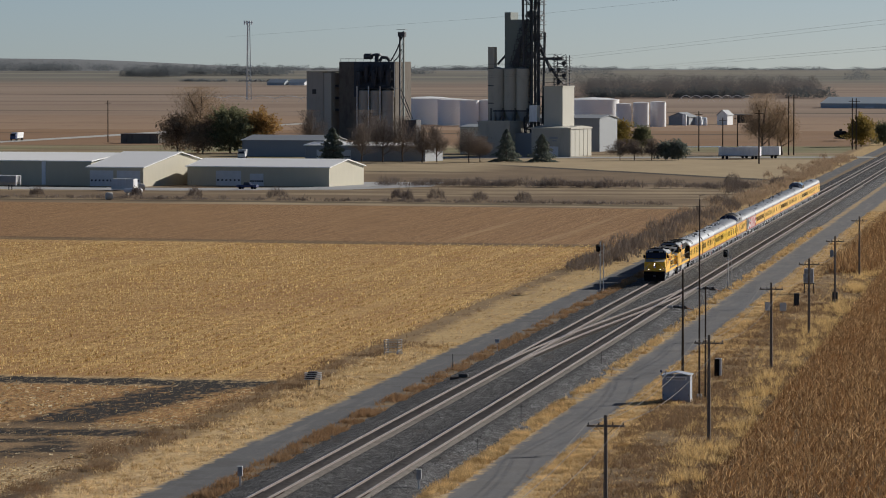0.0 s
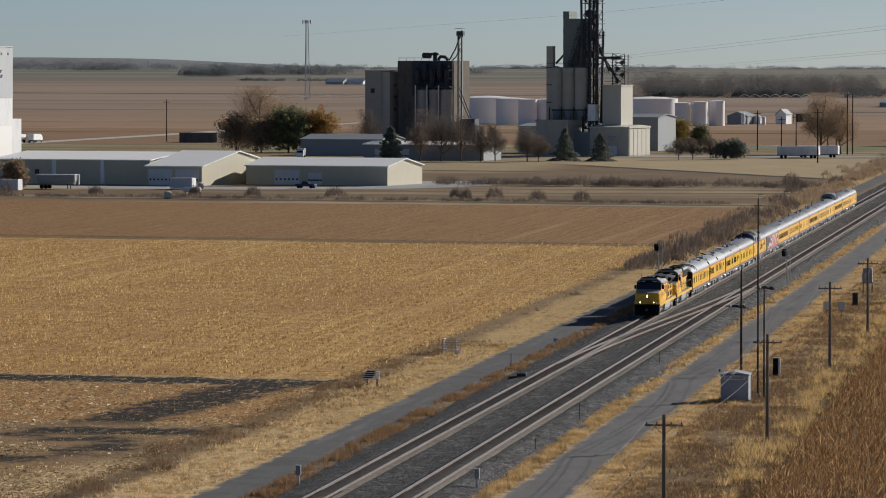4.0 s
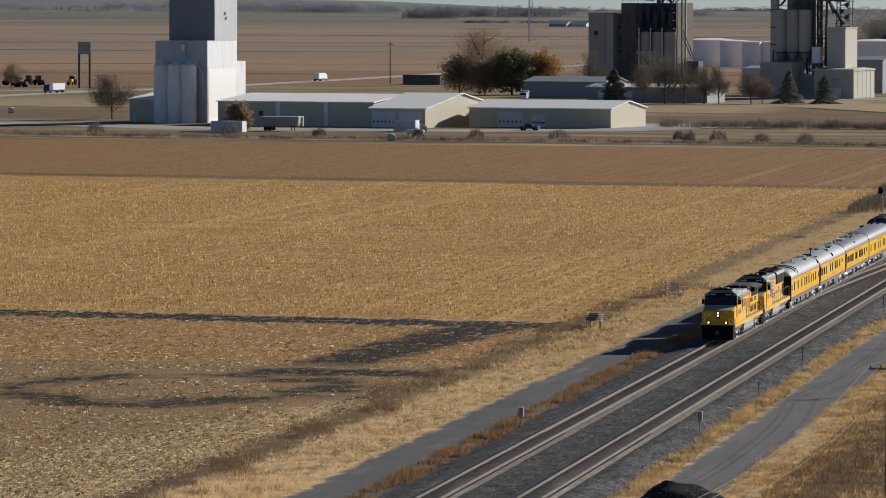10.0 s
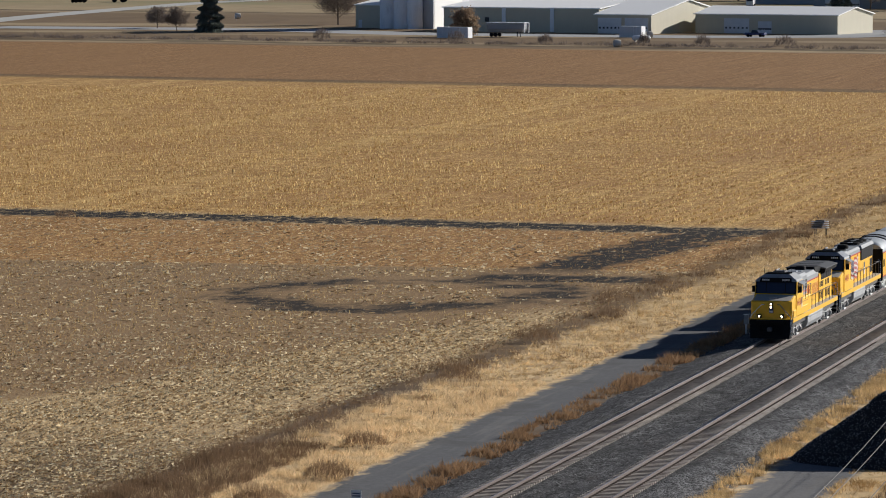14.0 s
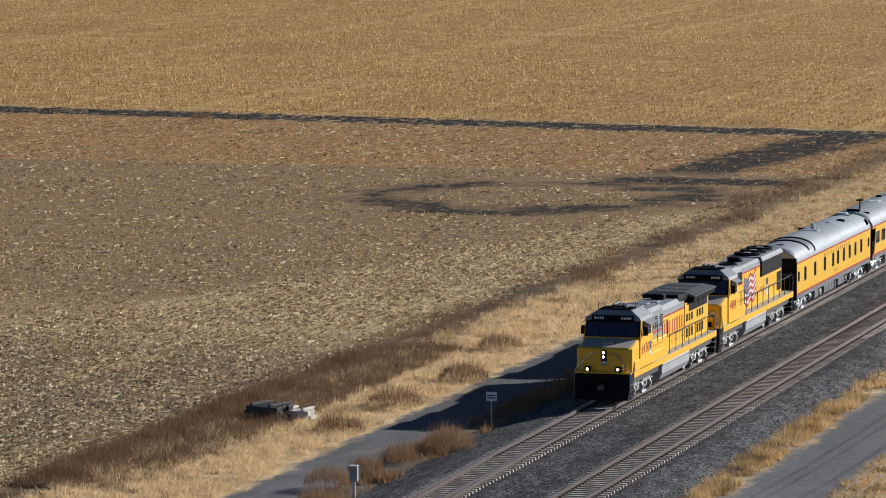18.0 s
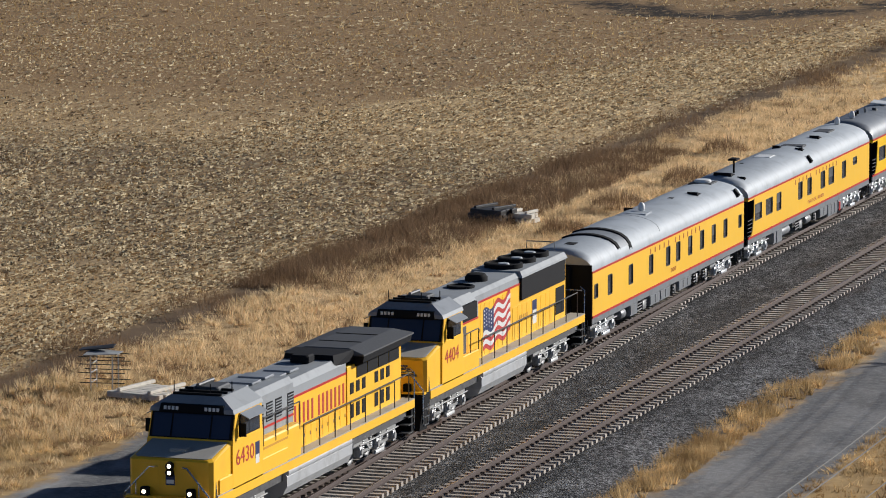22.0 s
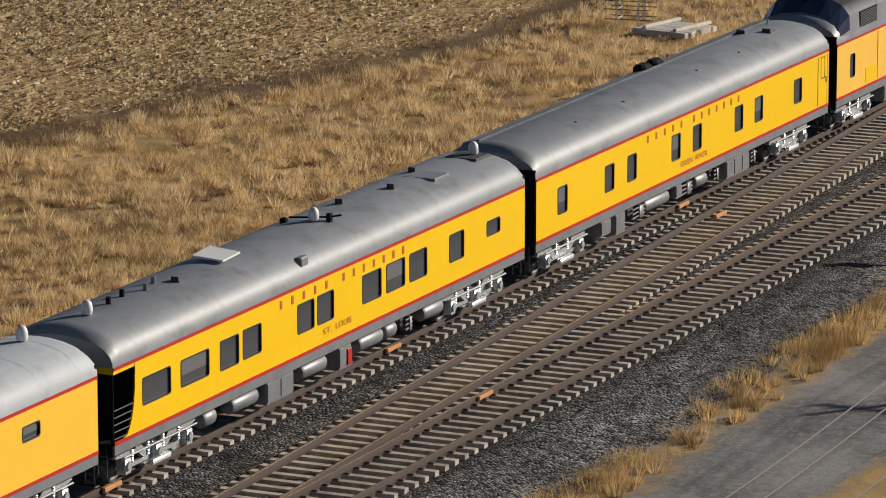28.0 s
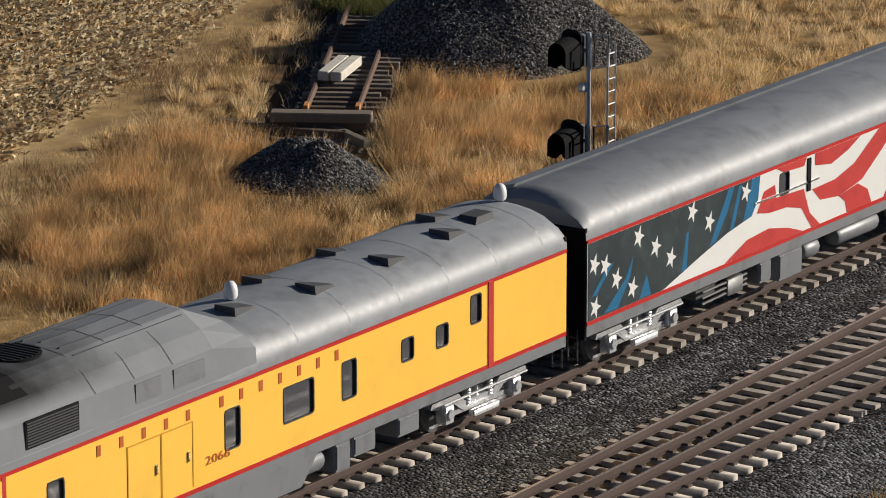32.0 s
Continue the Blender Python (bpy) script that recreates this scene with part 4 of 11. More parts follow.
def coach(k, label, wins, seed, paint=None, rich=7, near=True, doors=(), open_end=False, gear=True, name="passenger_car", roofm=None):
    """One 85-foot coach; y runs back from its front coupling. wins: (y, z, width, height)."""
    rnd = random.Random(seed)
    paint = paint or M_yelc
    car = thing(name, label, "railway car", "coaches of the train")
    y0, y1 = 0.42, CAR - 0.42
    roofm = roofm or M_roof
    ya = y0 + 1.1 if open_end else y0
    for s in (-1, 1):
        body = Geo()
        side_wall(body, s, 1.53, ya, y1, 1.36, 3.16, wins)
        part("side_wall", body, paint, car)
        sk = Geo().box(min(s * 1.47, s * 1.525), y0, 1.02, max(s * 1.47, s * 1.525), y1, 1.27)
        part("skirt", sk, M_skirt, car)
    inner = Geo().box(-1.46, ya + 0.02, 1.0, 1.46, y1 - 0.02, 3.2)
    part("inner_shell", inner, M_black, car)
    part("underframe", Geo().box(-1.3, y0, 0.9, 1.3, y1, 1.05), M_black, car)
    if open_end:
        # an open platform under the roof: deck, posts, railings and a curved gate panel
        part("platform_deck", Geo().box(-1.46, y0, 1.05, 1.46, ya, 1.3), M_black, car)
        for s in (-1, 1):
            part("corner_post", Geo().tube((s * 1.44, y0 + 0.05, 1.2), (s * 1.44, y0 + 0.05, 3.25), 0.04, 6), M_black, car)
            for z in (1.42, 1.6, 1.78, 1.96, 2.14):
                part("platform_rail", Geo().tube((s * 1.5, y0 + 0.02, z), (s * 1.5, ya, z), 0.018, 5), M_truck, car)
            curve = [(ya - 0.62 * (1 - math.sin(radians(15 * i))), 1.36 + 1.5 * (1 - math.cos(radians(15 * i)))) for i in range(7)]
            part("gate_panel", Geo().prism([(ya, 1.36)] + [(v, w) for v, w in curve], "x", min(s * 1.49, s * 1.53), max(s * 1.49, s * 1.53)), paint, car)
        part("platform_header", Geo().box(-1.52, y0, 3.06, 1.52, ya, 3.24), paint, car)
    st = Geo()
    for s in (-1, 1):
        st.box(min(s * 1.5, s * 1.538), y0, 1.27, max(s * 1.5, s * 1.538), y1, 1.365)
        st.box(min(s * 1.5, s * 1.538), y0, 3.155, max(s * 1.5, s * 1.538), y1, 3.235)
    part("red_stripe", st, M_red, car, "red pinstripes along the side")
    rf = Geo()
    roof_shell(rf, y0 - 0.03, y1 + 0.03)
    roof = part("roof", rf, roofm, car)
    if near and k not in (2, 3, 5):
        for i in range(14):
            y = y0 + 0.9 + i * (y1 - y0 - 1.8) / 13
            g = Geo()
            g.loft([[(u, y + d, w + 0.004) for u, w in ROOF[1:-1]] for d in (-0.018, 0.018)], cap=False, closed=False)
            part("roof_seam", g, roofm, roof)
    for y, d in ((y0, -1), (y1, 1)):
        ye = ya if d < 0 else y
        part("end_wall", Geo().box(-1.5, ye - 0.04, 0.95, 1.5, ye + 0.04, 3.5 if ye == y else 3.2), M_black, car)
        part("diaphragm", Geo().box(-0.62, y + min(0, d * 0.38), 1.0, 0.62, y + max(0, d * 0.38), 3.4, 0.06), M_black, car)
        for s in (-1, 1):
            g = Geo()
            g.path([(s * 1.35, y + d * 0.1, 0.45), (s * 1.35, y + d * 0.1, 1.2)], 0.02)
            g.path([(s * 1.1, y + d * 0.1, 0.45), (s * 1.1, y + d * 0.1, 1.2)], 0.02)
            for z in (0.5, 0.75, 1.0):
                g.tube((s * 1.1, y + d * 0.1, z), (s * 1.35, y + d * 0.1, z), 0.02)
            part("end_ladder", g, M_truck, car)
    part("coupler", Geo().box(-0.14, 0.0, 0.72, 0.14, 0.6, 0.98), M_truck, car)
    part("coupler", Geo().box(-0.14, CAR - 0.6, 0.72, 0.14, CAR, 0.98), M_truck, car)
    for y, z, w, h in wins:
        window(car, 1, 1.53, y, z, w, h)
        if near:
            window(car, -1, 1.53, y, z, w, h)
    for y in (3.25, CAR - 3.25):
        truck(car, y, 3 if near and k in (1, 2) else 2, 0.46, M_silver, 3.3 if near and k in (1, 2) else 2.6)
    underbody(car, rnd, 5.6, CAR - 5.6, 1.0)
    for y in {1: (19.25,), 2: (13.85,), 4: (9.35,)}.get(k, ()):
        part("red_fixture", Geo().box(1.40, y - 0.14, 0.42, 1.50, y + 0.14, 0.86, 0.02), M_red, car, "small red lineside fixture")
    if gear:
        roof_gear(car, rnd, CAR, rich)
    for y, w, z0, z1 in doors:
        g = Geo()
        for a, b, c, d in ((y, y + 0.03, z0, z1), (y + w, y + w + 0.03, z0, z1), (y, y + w + 0.03, z1, z1 + 0.03)):
            g.box(1.53, a, c, 1.545, b, d)
        part("door", Geo().box(1.52, y + 0.03, z0, 1.536, y + w, z1), paint, car)
        part("door_trim", g, M_amber, car)
        part("door_handle", Geo().box(1.54, y + w - 0.16, (z0 + z1) / 2 - 0.1, 1.57, y + w - 0.12, (z0 + z1) / 2 + 0.1), M_chrome, car)
    TRAIN.append((car, k * CAR))
    return car


def scoop(c, x, y, w=0.26, l=0.42, mat=None):
    """A wedge-shaped roof ventilator."""
    z = 4.17 - 0.26 * x * x
    g = Geo().loft([[(x - w, y - l, z - 0.08), (x + w, y - l, z - 0.08), (x + w, y + l, z - 0.08), (x - w, y + l, z - 0.08)], [(x - w * 0.9, y - l, z + 0.16), (x + w * 0.9, y - l, z + 0.16), (x + w * 0.7, y + l * 0.8, z + 0.03), (x - w * 0.7, y + l * 0.8, z + 0.03)]])
    part("roof_vent", g, mat or M_black, c)


def hatch(c, x, y, w, l, mat):
    z = 4.17 - 0.26 * x * x
    part("roof_hatch", Geo().box(x - w, y - l, z - 0.06, x + w, y + l, z + 0.025, 0.015), mat, c)


def eave_vent(c, y):
    part("eave_vent", Geo().loft([[(1.30, y - 0.22, 3.80), (1.50, y - 0.22, 3.5), (1.50, y + 0.22, 3.5), (1.30, y + 0.22, 3.80)], [(1.36, y - 0.16, 3.92), (1.60, y - 0.16, 3.66), (1.58, y + 0.16, 3.62), (1.36, y + 0.16, 3.90)]]), M_black, c)


N, Wd, Z, Hh = 0.62, 1.18, 2.29, 0.74


def brand_bars(car, y0, y1):
    a = [y0 + i * (y1 - y0) * 0.36 / 4 for i in range(5)]
    b = [y0 + (y1 - y0) * (0.5 + 0.5 * i / 6) for i in range(7)]
    bars(car, M_brick, 1.535, a + b, 2.93, 0.12, 0.22)


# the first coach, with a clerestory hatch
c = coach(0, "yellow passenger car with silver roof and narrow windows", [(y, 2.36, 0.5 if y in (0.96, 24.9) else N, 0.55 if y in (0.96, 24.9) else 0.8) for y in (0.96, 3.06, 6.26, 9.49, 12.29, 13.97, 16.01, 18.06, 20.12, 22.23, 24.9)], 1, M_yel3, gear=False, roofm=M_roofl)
brand_bars(c, 9.4, 17.6)
letters("200", 0.26, M_brick, c, 1.545, 12.7, 13.6, 1.58, "car_number")
for y, i0, lift in ((4.75, 2, 0.07), (6.35, 1, 0.11)):
    g = Geo().loft([[(u, y + d, w + h) for u, w in ROOF[i0:11]] for d, h in ((-0.22, -0.02), (-0.2, lift), (0.12, lift), (0.14, -0.02))], cap=False, closed=False)
    part("roof_rib", g, M_black, c, "black arched rib")
part("roof_cowl", Geo().loft([[(u, y, w + h) for u, w in ROOF[2:11]] for y, h in ((4.8, 0.03), (6.4, 0.05))], cap=False, closed=False, smooth=True), M_roof, c, "sooty roof cowl")
part("roof_panel", Geo().loft([[(u, y, w + h) for u, w in ROOF[2:11]] for y, h in ((6.4, -0.01), (6.41, 0.06), (11.1, 0.06), (11.12, -0.01))], cap=False, closed=False, smooth=True), M_roofl, c)
part("panel_edge", Geo().loft([[(u, 11.12 + d, w + 0.065) for u, w in ROOF[2:11]] for d in (-0.02, 0.03)], cap=False, closed=False), M_black, c)
hatch(c, 0.15, 1.9, 0.22, 0.35, M_black)
hatch(c, -0.1, 8.0, 0.3, 0.55, M_roofd)
hatch(c, 0.1, 12.6, 0.45, 0.5, M_roofl)
scoop(c, 0.55, 20.4)
hatch(c, 0.05, 18.1, 0.12, 0.15, M_black)
scoop(c, -0.9, 15.0)
part("roof_disc", Geo().lathe([(0.4, 4.1), (0.4, 4.26), (0.34, 4.32), (0.02, 4.33)], (-0.1, 24.3, 0), 18), M_white, c)
hatch(c, -0.1, 24.3, 0.55, 0.6, M_roofd)
eave_vent(c, 24.6)
dome_antenna(c, 13.2, 0.05)
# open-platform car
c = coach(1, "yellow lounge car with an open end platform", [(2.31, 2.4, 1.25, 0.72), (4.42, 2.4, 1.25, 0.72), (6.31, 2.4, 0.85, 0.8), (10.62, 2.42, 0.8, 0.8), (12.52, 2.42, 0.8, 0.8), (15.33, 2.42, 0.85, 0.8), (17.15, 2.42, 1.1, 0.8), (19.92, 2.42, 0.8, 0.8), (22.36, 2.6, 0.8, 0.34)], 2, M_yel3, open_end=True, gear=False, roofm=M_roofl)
brand_bars(c, 9.6, 18.2)
words("FEATHER RIVER", 0.24, M_brick, c, 1.545, 12.2, 15.6, 1.58, "car_name")
dome_antenna(c, 24.6, 0.05)
part("roof_antenna", Geo().tube((0.3, 2.4, 4.1), (0.3, 2.4, 4.78), 0.05, 8).box(0.1, 2.05, 4.76, 0.5, 2.75, 4.86, 0.03), M_black, c)
scoop(c, 0.1, 1.5, 0.45, 0.5)
scoop(c, 0.9, 1.7, 0.2, 0.3)
hatch(c, 0.0, 9.5, 0.4, 0.55, M_white)
hatch(c, -0.3, 6.2, 0.1, 0.2, M_black)
scoop(c, 0.75, 13.7, 0.2, 0.35)
scoop(c, -0.3, 13.4, 0.2, 0.4)
hatch(c, 0.2, 14.6, 0.55, 0.4, M_roofd)
scoop(c, 0.4, 18.5)
hatch(c, 0.1, 21.5, 0.4, 0.7, M_roofd)
eave_vent(c, 12.9)
c = coach(2, "yellow business car with wide windows and silver roof", [(2.64, 2.31, 1.45, 0.66), (4.71, 2.31, 1.5, 0.66), (6.63, 2.3, 1.0, 0.74), (7.92, 2.32, 1.0, 0.74), (11.08, 2.32, 0.95, 0.76), (12.28, 2.32, 0.95, 0.76), (15.17, 2.32, 1.15, 0.76), (16.7, 2.32, 1.15, 0.76), (18.19, 2.32, 1.1, 0.76), (20.79, 2.34, 0.95, 0.76), (23.36, 2.42, 0.9, 0.4)], 3, open_end=True, gear=False)
brand_bars(c, 9.6, 17.2)
words("ST. LOUIS", 0.24, M_brick, c, 1.545, 12.1, 13.9, 1.6, "car_name")
for y, x in ((1.7, 0.1), (14.3, 0.2), (24.8, 0.25)):
    dome_antenna(c, y, x)
part("flat_aerial", Geo().loft([[(-0.45, 8.4, 4.28), (0.45, 8.4, 4.22), (0.45, 9.4, 4.26), (-0.45, 9.4, 4.34)], [(-0.45, 8.4, 4.33), (0.45, 8.4, 4.27), (0.45, 9.4, 4.31), (-0.45, 9.4, 4.39)]]).box(-0.15, 8.8, 4.08, 0.15, 9.0, 4.27), M_white, c, "flat white tilted aerial")
hatch(c, 0.25, 21.5, 0.5, 0.5, M_roof)
hatch(c, 0.15, 24.6, 0.5, 0.5, M_roofd)
for y, x in ((3.0, 0.0), (3.9, -0.1), (4.8, 0.1), (5.6, -0.1)):
    part("roof_stub", Geo().tube((x, y, 4.1), (x, y, 4.36), 0.07, 8), M_black if y < 4.5 else M_skirt, c)
for y, x in ((6.3, 0.3), (17.0, -0.2), (19.5, 0.2), (22.0, -0.3)):
    scoop(c, x, y, 0.12, 0.3, M_roofd)
part("roof_bracket", Geo().box(-0.65, 13.9, 4.05, -0.45, 14.1, 4.26, 0.03).box(0.45, 14.55, 4.02, 0.58, 14.7, 4.36).path([(-0.5, 14.2, 4.24), (0.5, 14.6, 4.26), (0.8, 14.8, 4.3)], 0.03), M_black, c, "black aerial bracket")
part("eave_vent", Geo().box(1.22, 11.0, 3.66, 1.44, 11.45, 3.9, 0.04), M_skirt, c)
c = coach(3, "yellow sleeping car with small square windows", [(y, 2.27, 0.68, 0.78) for y in (2.39, 6.05, 7.86, 11.53, 13.36, 17.06, 18.89, 22.6)] + [(25.02, 2.68, 0.34, 0.7)], 4, doors=((24.55, 0.9, 1.42, 3.05),), gear=False)
brand_bars(c, 9.15, 17.0)
words("GREEN RIVER", 0.25, M_brick, c, 1.545, 11.9, 14.3, 1.55, "car_name")
for y, x in ((23.0, 0.35), (22.4, -0.35)):
    scoop(c, x, y, 0.16, 0.35, M_roofd)
for y in (5.2, 9.0, 15.2, 19.0):
    part("roof_rivet", Geo().lathe([(0.05, 4.05), (0.05, 4.12), (0.02, 4.14)], (0.75, y, -0.03), 8), M_black, c)
part("roof_step", Geo().loft([[(-1.12, y, 3.93), (-0.55, y, 4.10), (-0.5, y, 4.20), (-1.05, y, 4.06)] for y in (0.9, 25.2)]), M_roof, c, "raised grey roof duct")
part("roof_aerial", Geo().tube((-0.2, 24.2, 4.1), (-0.2, 24.2, 4.75), 0.03, 6), M_roofl, c)
g = Geo()
for y in (14.0, 15.0):
    part("roof_unit", Geo().box(-1.0, y, 3.95, -0.55, y + 0.75, 4.33, 0.1), M_black, c)

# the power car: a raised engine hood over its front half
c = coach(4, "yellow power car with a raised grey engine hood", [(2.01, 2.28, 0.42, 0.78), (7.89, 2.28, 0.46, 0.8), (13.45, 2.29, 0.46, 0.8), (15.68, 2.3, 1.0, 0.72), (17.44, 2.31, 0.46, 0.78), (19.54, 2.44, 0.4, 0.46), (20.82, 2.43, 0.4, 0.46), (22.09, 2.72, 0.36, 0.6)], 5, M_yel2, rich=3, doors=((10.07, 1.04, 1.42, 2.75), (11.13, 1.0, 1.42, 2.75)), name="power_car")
brand_bars(c, 9.2, 17.0)
letters("2066", 0.26, M_brick, c, 1.545, 12.55, 13.35, 1.75, "car_number")
def hood_ring(y, top, k=1.0):
    q = [(1.535, 3.235), (1.515, 3.55), (1.49, 4.06), (1.20, 4.40), (0.7, 4.40 + (top - 4.40) * 0.8), (0.0, top)]
    q = q + [(-u, w) for u, w in q[-2::-1]]
    return [(u * k, y, 3.24 + (w - 3.24)) for u, w in q]
def nose_ring(y, up=0.0):
    """The line on the rounded roof where the raised hood's sloping face begins."""
    q = [(1.525, 3.27), (1.50, 3.46), (1.40, 3.74), (1.10, 3.99), (0.7, 4.13), (0.0, 4.21)]
    return [(u, y, w + up) for u, w in q + [(-u, w) for u, w in q[-2::-1]]]


g = Geo().loft([nose_ring(0.80), hood_ring(1.70, 4.70), hood_ring(12.9, 4.82)])
g.loft([hood_ring(12.9, 4.82), [(u, 14.3, 3.24 + (w - 3.24) * 0.62) for u, _, w in hood_ring(14.3, 4.82)]])
def soot_material():
    n = Nodes("sooty_hood")
    P = n.add("ShaderNodeTexCoord").outputs["Object"]
    sep = n.add("ShaderNodeSeparateXYZ", [P])
    y, z = sep.outputs[1], sep.outputs[2]
    c = n.mix(n.noise(P, 0.8, 5.0), (0.16, 0.17, 0.183), (0.26, 0.275, 0.295))
    wob = n.m("MULTIPLY_ADD", n.noise(P, 1.3, 4.0), 2.4, y)
    c = n.mix(n.m("MULTIPLY", n.m("MULTIPLY", n.step(wob, 12.0, 9.0), n.step(z, 4.12, 4.38)), 0.93), c, (0.014, 0.014, 0.015))
    n.bsdf.inputs["Specular IOR Level"].default_value = 0.2
    return n.finish(c, 0.75, 0.0, n.noise(P, 6.0, 3.0), 0.05, 0.005)


hood = part("engine_hood", g, soot_material(), c, "smoke-stained grey engine hood")
low, high = nose_ring(0.785, 0.006), [(u, y - 0.012, w + 0.008) for u, y, w in hood_ring(1.70, 4.70)]
part("hood_face", Geo().loft([low[3:8], high[3:8]], cap=False, closed=False), M_navyglass, hood, "glossy blue-black sloping front")
for q, o in ((slice(1, 4), 1), (slice(7, 10), -1)):
    part("hood_cheek", Geo().loft([[(u + 0.008 * o, y, w) for u, y, w in ring[q]] for ring in (low, high)], cap=False, closed=False), M_navyglass, hood, "blue-black corner panel")
part("hood_lamp", Geo().lathe([(0.02, -0.1), (0.1, -0.08), (0.1, 0.1)], (0.0, 1.42, 4.62), 12, "y"), M_black, hood)
for y0_, y1_ in ((2.7, 4.5), (7.05, 8.65)):
    gr = part("louvre_frame", Geo().box(1.36, y0_, 3.5, 1.525, y1_, 4.06), M_grill, hood)
    for i in range(9):
        part("slat", Geo().box(1.50, y0_ + 0.04, 3.54 + i * 0.056, 1.54, y1_ - 0.04, 3.565 + i * 0.056), M_roofd, gr)
for y in (2.2, 4.6, 9.2, 10.4, 11.6):
    g = Geo().loft([[(u * 1.004, y + d, w + 0.004) for u, _, w in hood_ring(y, 4.72 + 0.009 * (y - 1.75))[2:-2]] for d in (-0.012, 0.012)], cap=False, closed=False)
    part("hood_seam", g, M_roofd, hood)
for y, r in ((3.4, 0.62), (8.6, 0.62)):
    ft = part("roof_fan", Geo().lathe([(r, 4.6), (r, 4.715 + y * 0.007), (r * 0.93, 4.722 + y * 0.007), (0.05, 4.72 + y * 0.007)], (-0.1, y, 0), 24), M_grill, hood)
    for i in range(-4, 5):
        q = 0.13 * i
        e = math.sqrt(r * r - q * q) * 0.9
        part("fan_guard", Geo().box(-0.1 - e, y + q - 0.012, 4.725 + y * 0.007, -0.1 + e, y + q + 0.012, 4.738 + y * 0.007), M_dark_guard, ft)
part("hood_well", Geo().loft([[(u * 1.002, y, w + 0.014) for u, _, w in hood_ring(y, 4.72 + 0.009 * (y - 1.75))[3:-3]] for y in (4.75, 7.55)], cap=False, closed=False), M_black, hood, "soot-black exhaust well")
part("well_plate", Geo().loft([[(u * 1.004, y, w + 0.025) for u, _, w in hood_ring(y, 4.72 + 0.009 * (y - 1.75))[3:6]] for y in (5.05, 7.3)], cap=False, closed=False), M_black, hood)
for q in (-0.8, -0.45, 0.0, 0.45, 0.8):
    z_ = 4.36 + 0.42 * 0.86 * (1.22 - abs(q)) / 0.52 if abs(q) > 0.7 else 4.725 + 0.06 * (0.7 - abs(q)) / 0.7
    part("hood_rib", Geo().box(q - 0.012, 9.4, z_ - 0.03, q + 0.012, 12.8, z_ + 0.022), M_roofd, hood)
for y0_, y1_ in ((10.4, 11.2), (11.6, 12.6)):
    part("hood_panel", Geo().box(1.44, y0_, 3.55, 1.522, y1_, 3.95), M_skirt, hood)
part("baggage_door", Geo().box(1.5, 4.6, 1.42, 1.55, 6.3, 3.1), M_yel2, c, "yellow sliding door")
part("fresh_patch", Geo().box(1.52, 3.35, 1.44, 1.54, 4.56, 1.98), M_yelc, c, "patch of fresh yellow paint")
part("door_edge", Geo().box(1.5, 6.3, 1.36, 1.552, 6.42, 3.16), M_fred, c)
part("door_edge", Geo().box(1.5, 22.55, 1.3, 1.552, 22.75, 3.2), M_fred, c)
g = Geo().prism([(16.4, 1.05), (12.6, 1.05), (12.9, 0.42), (15.8, 0.42)], "x", -1.4, 1.5)
part("fuel_tank", g, M_skirt, c)
dome_antenna(c, 15.6, -0.1)
for y, x in ((15.2, 0.35), (17.6, 0.6), (17.4, -0.6), (20.2, 0.6), (20.0, -0.6), (22.6, 0.5), (23.4, -0.4)):
    scoop(c, x, y, 0.28, 0.4, M_roofd)
dome_antenna(c, 25.3, 0.0)

# the flag car
c = coach(5, "baggage car painted with a waving flag", [(8.99, 2.72, 0.4, 0.5)], 6, M_white, rich=0, gear=False, name="flag_car")
X = 1.536
part("roof_step", Geo().loft([[(-1.12, y, 3.93), (-0.55, y, 4.10), (-0.5, y, 4.20), (-1.05, y, 4.06)] for y in (0.6, 25.4)]), M_roof, c, "raised grey roof duct")


def daub(name, ps, mat, lift=0.0, label=""):
    """A flat painted shape on the car's side, from its outline of (y, z)."""
    return part(name, Geo().poly([(X + lift, a, b) for a, b in ps]), mat, c, label)


daub("blue_canton", [(0.44, 1.37), (3.6, 1.37), (5.24, 1.80), (6.4, 2.08), (7.5, 2.25), (7.78, 2.6), (7.86, 3.15), (0.44, 3.15)], M_blue, 0.0, "dark blue-green painted star field")
for ps in ([(7.1, 2.2), (7.5, 2.26), (7.78, 2.6), (7.86, 3.14), (7.5, 3.14)], [(5.6, 1.95), (5.9, 2.0), (6.4, 2.6), (6.7, 3.14), (6.45, 3.14), (6.0, 2.5)], [(6.5, 2.1), (6.7, 2.14), (7.05, 3.1), (6.9, 3.1)], [(4.4, 1.6), (4.62, 1.64), (4.7, 2.5), (4.6, 2.5)], [(1.1, 1.4), (1.7, 1.4), (2.2, 2.0), (2.35, 2.5), (2.0, 2.0)], [(0.6, 1.9), (0.8, 1.9), (1.5, 2.5), (1.3, 2.5)], [(2.6, 1.4), (3.1, 1.4), (2.9, 1.9)]):
    daub("blue_stroke", ps, M_stroke, 0.002)
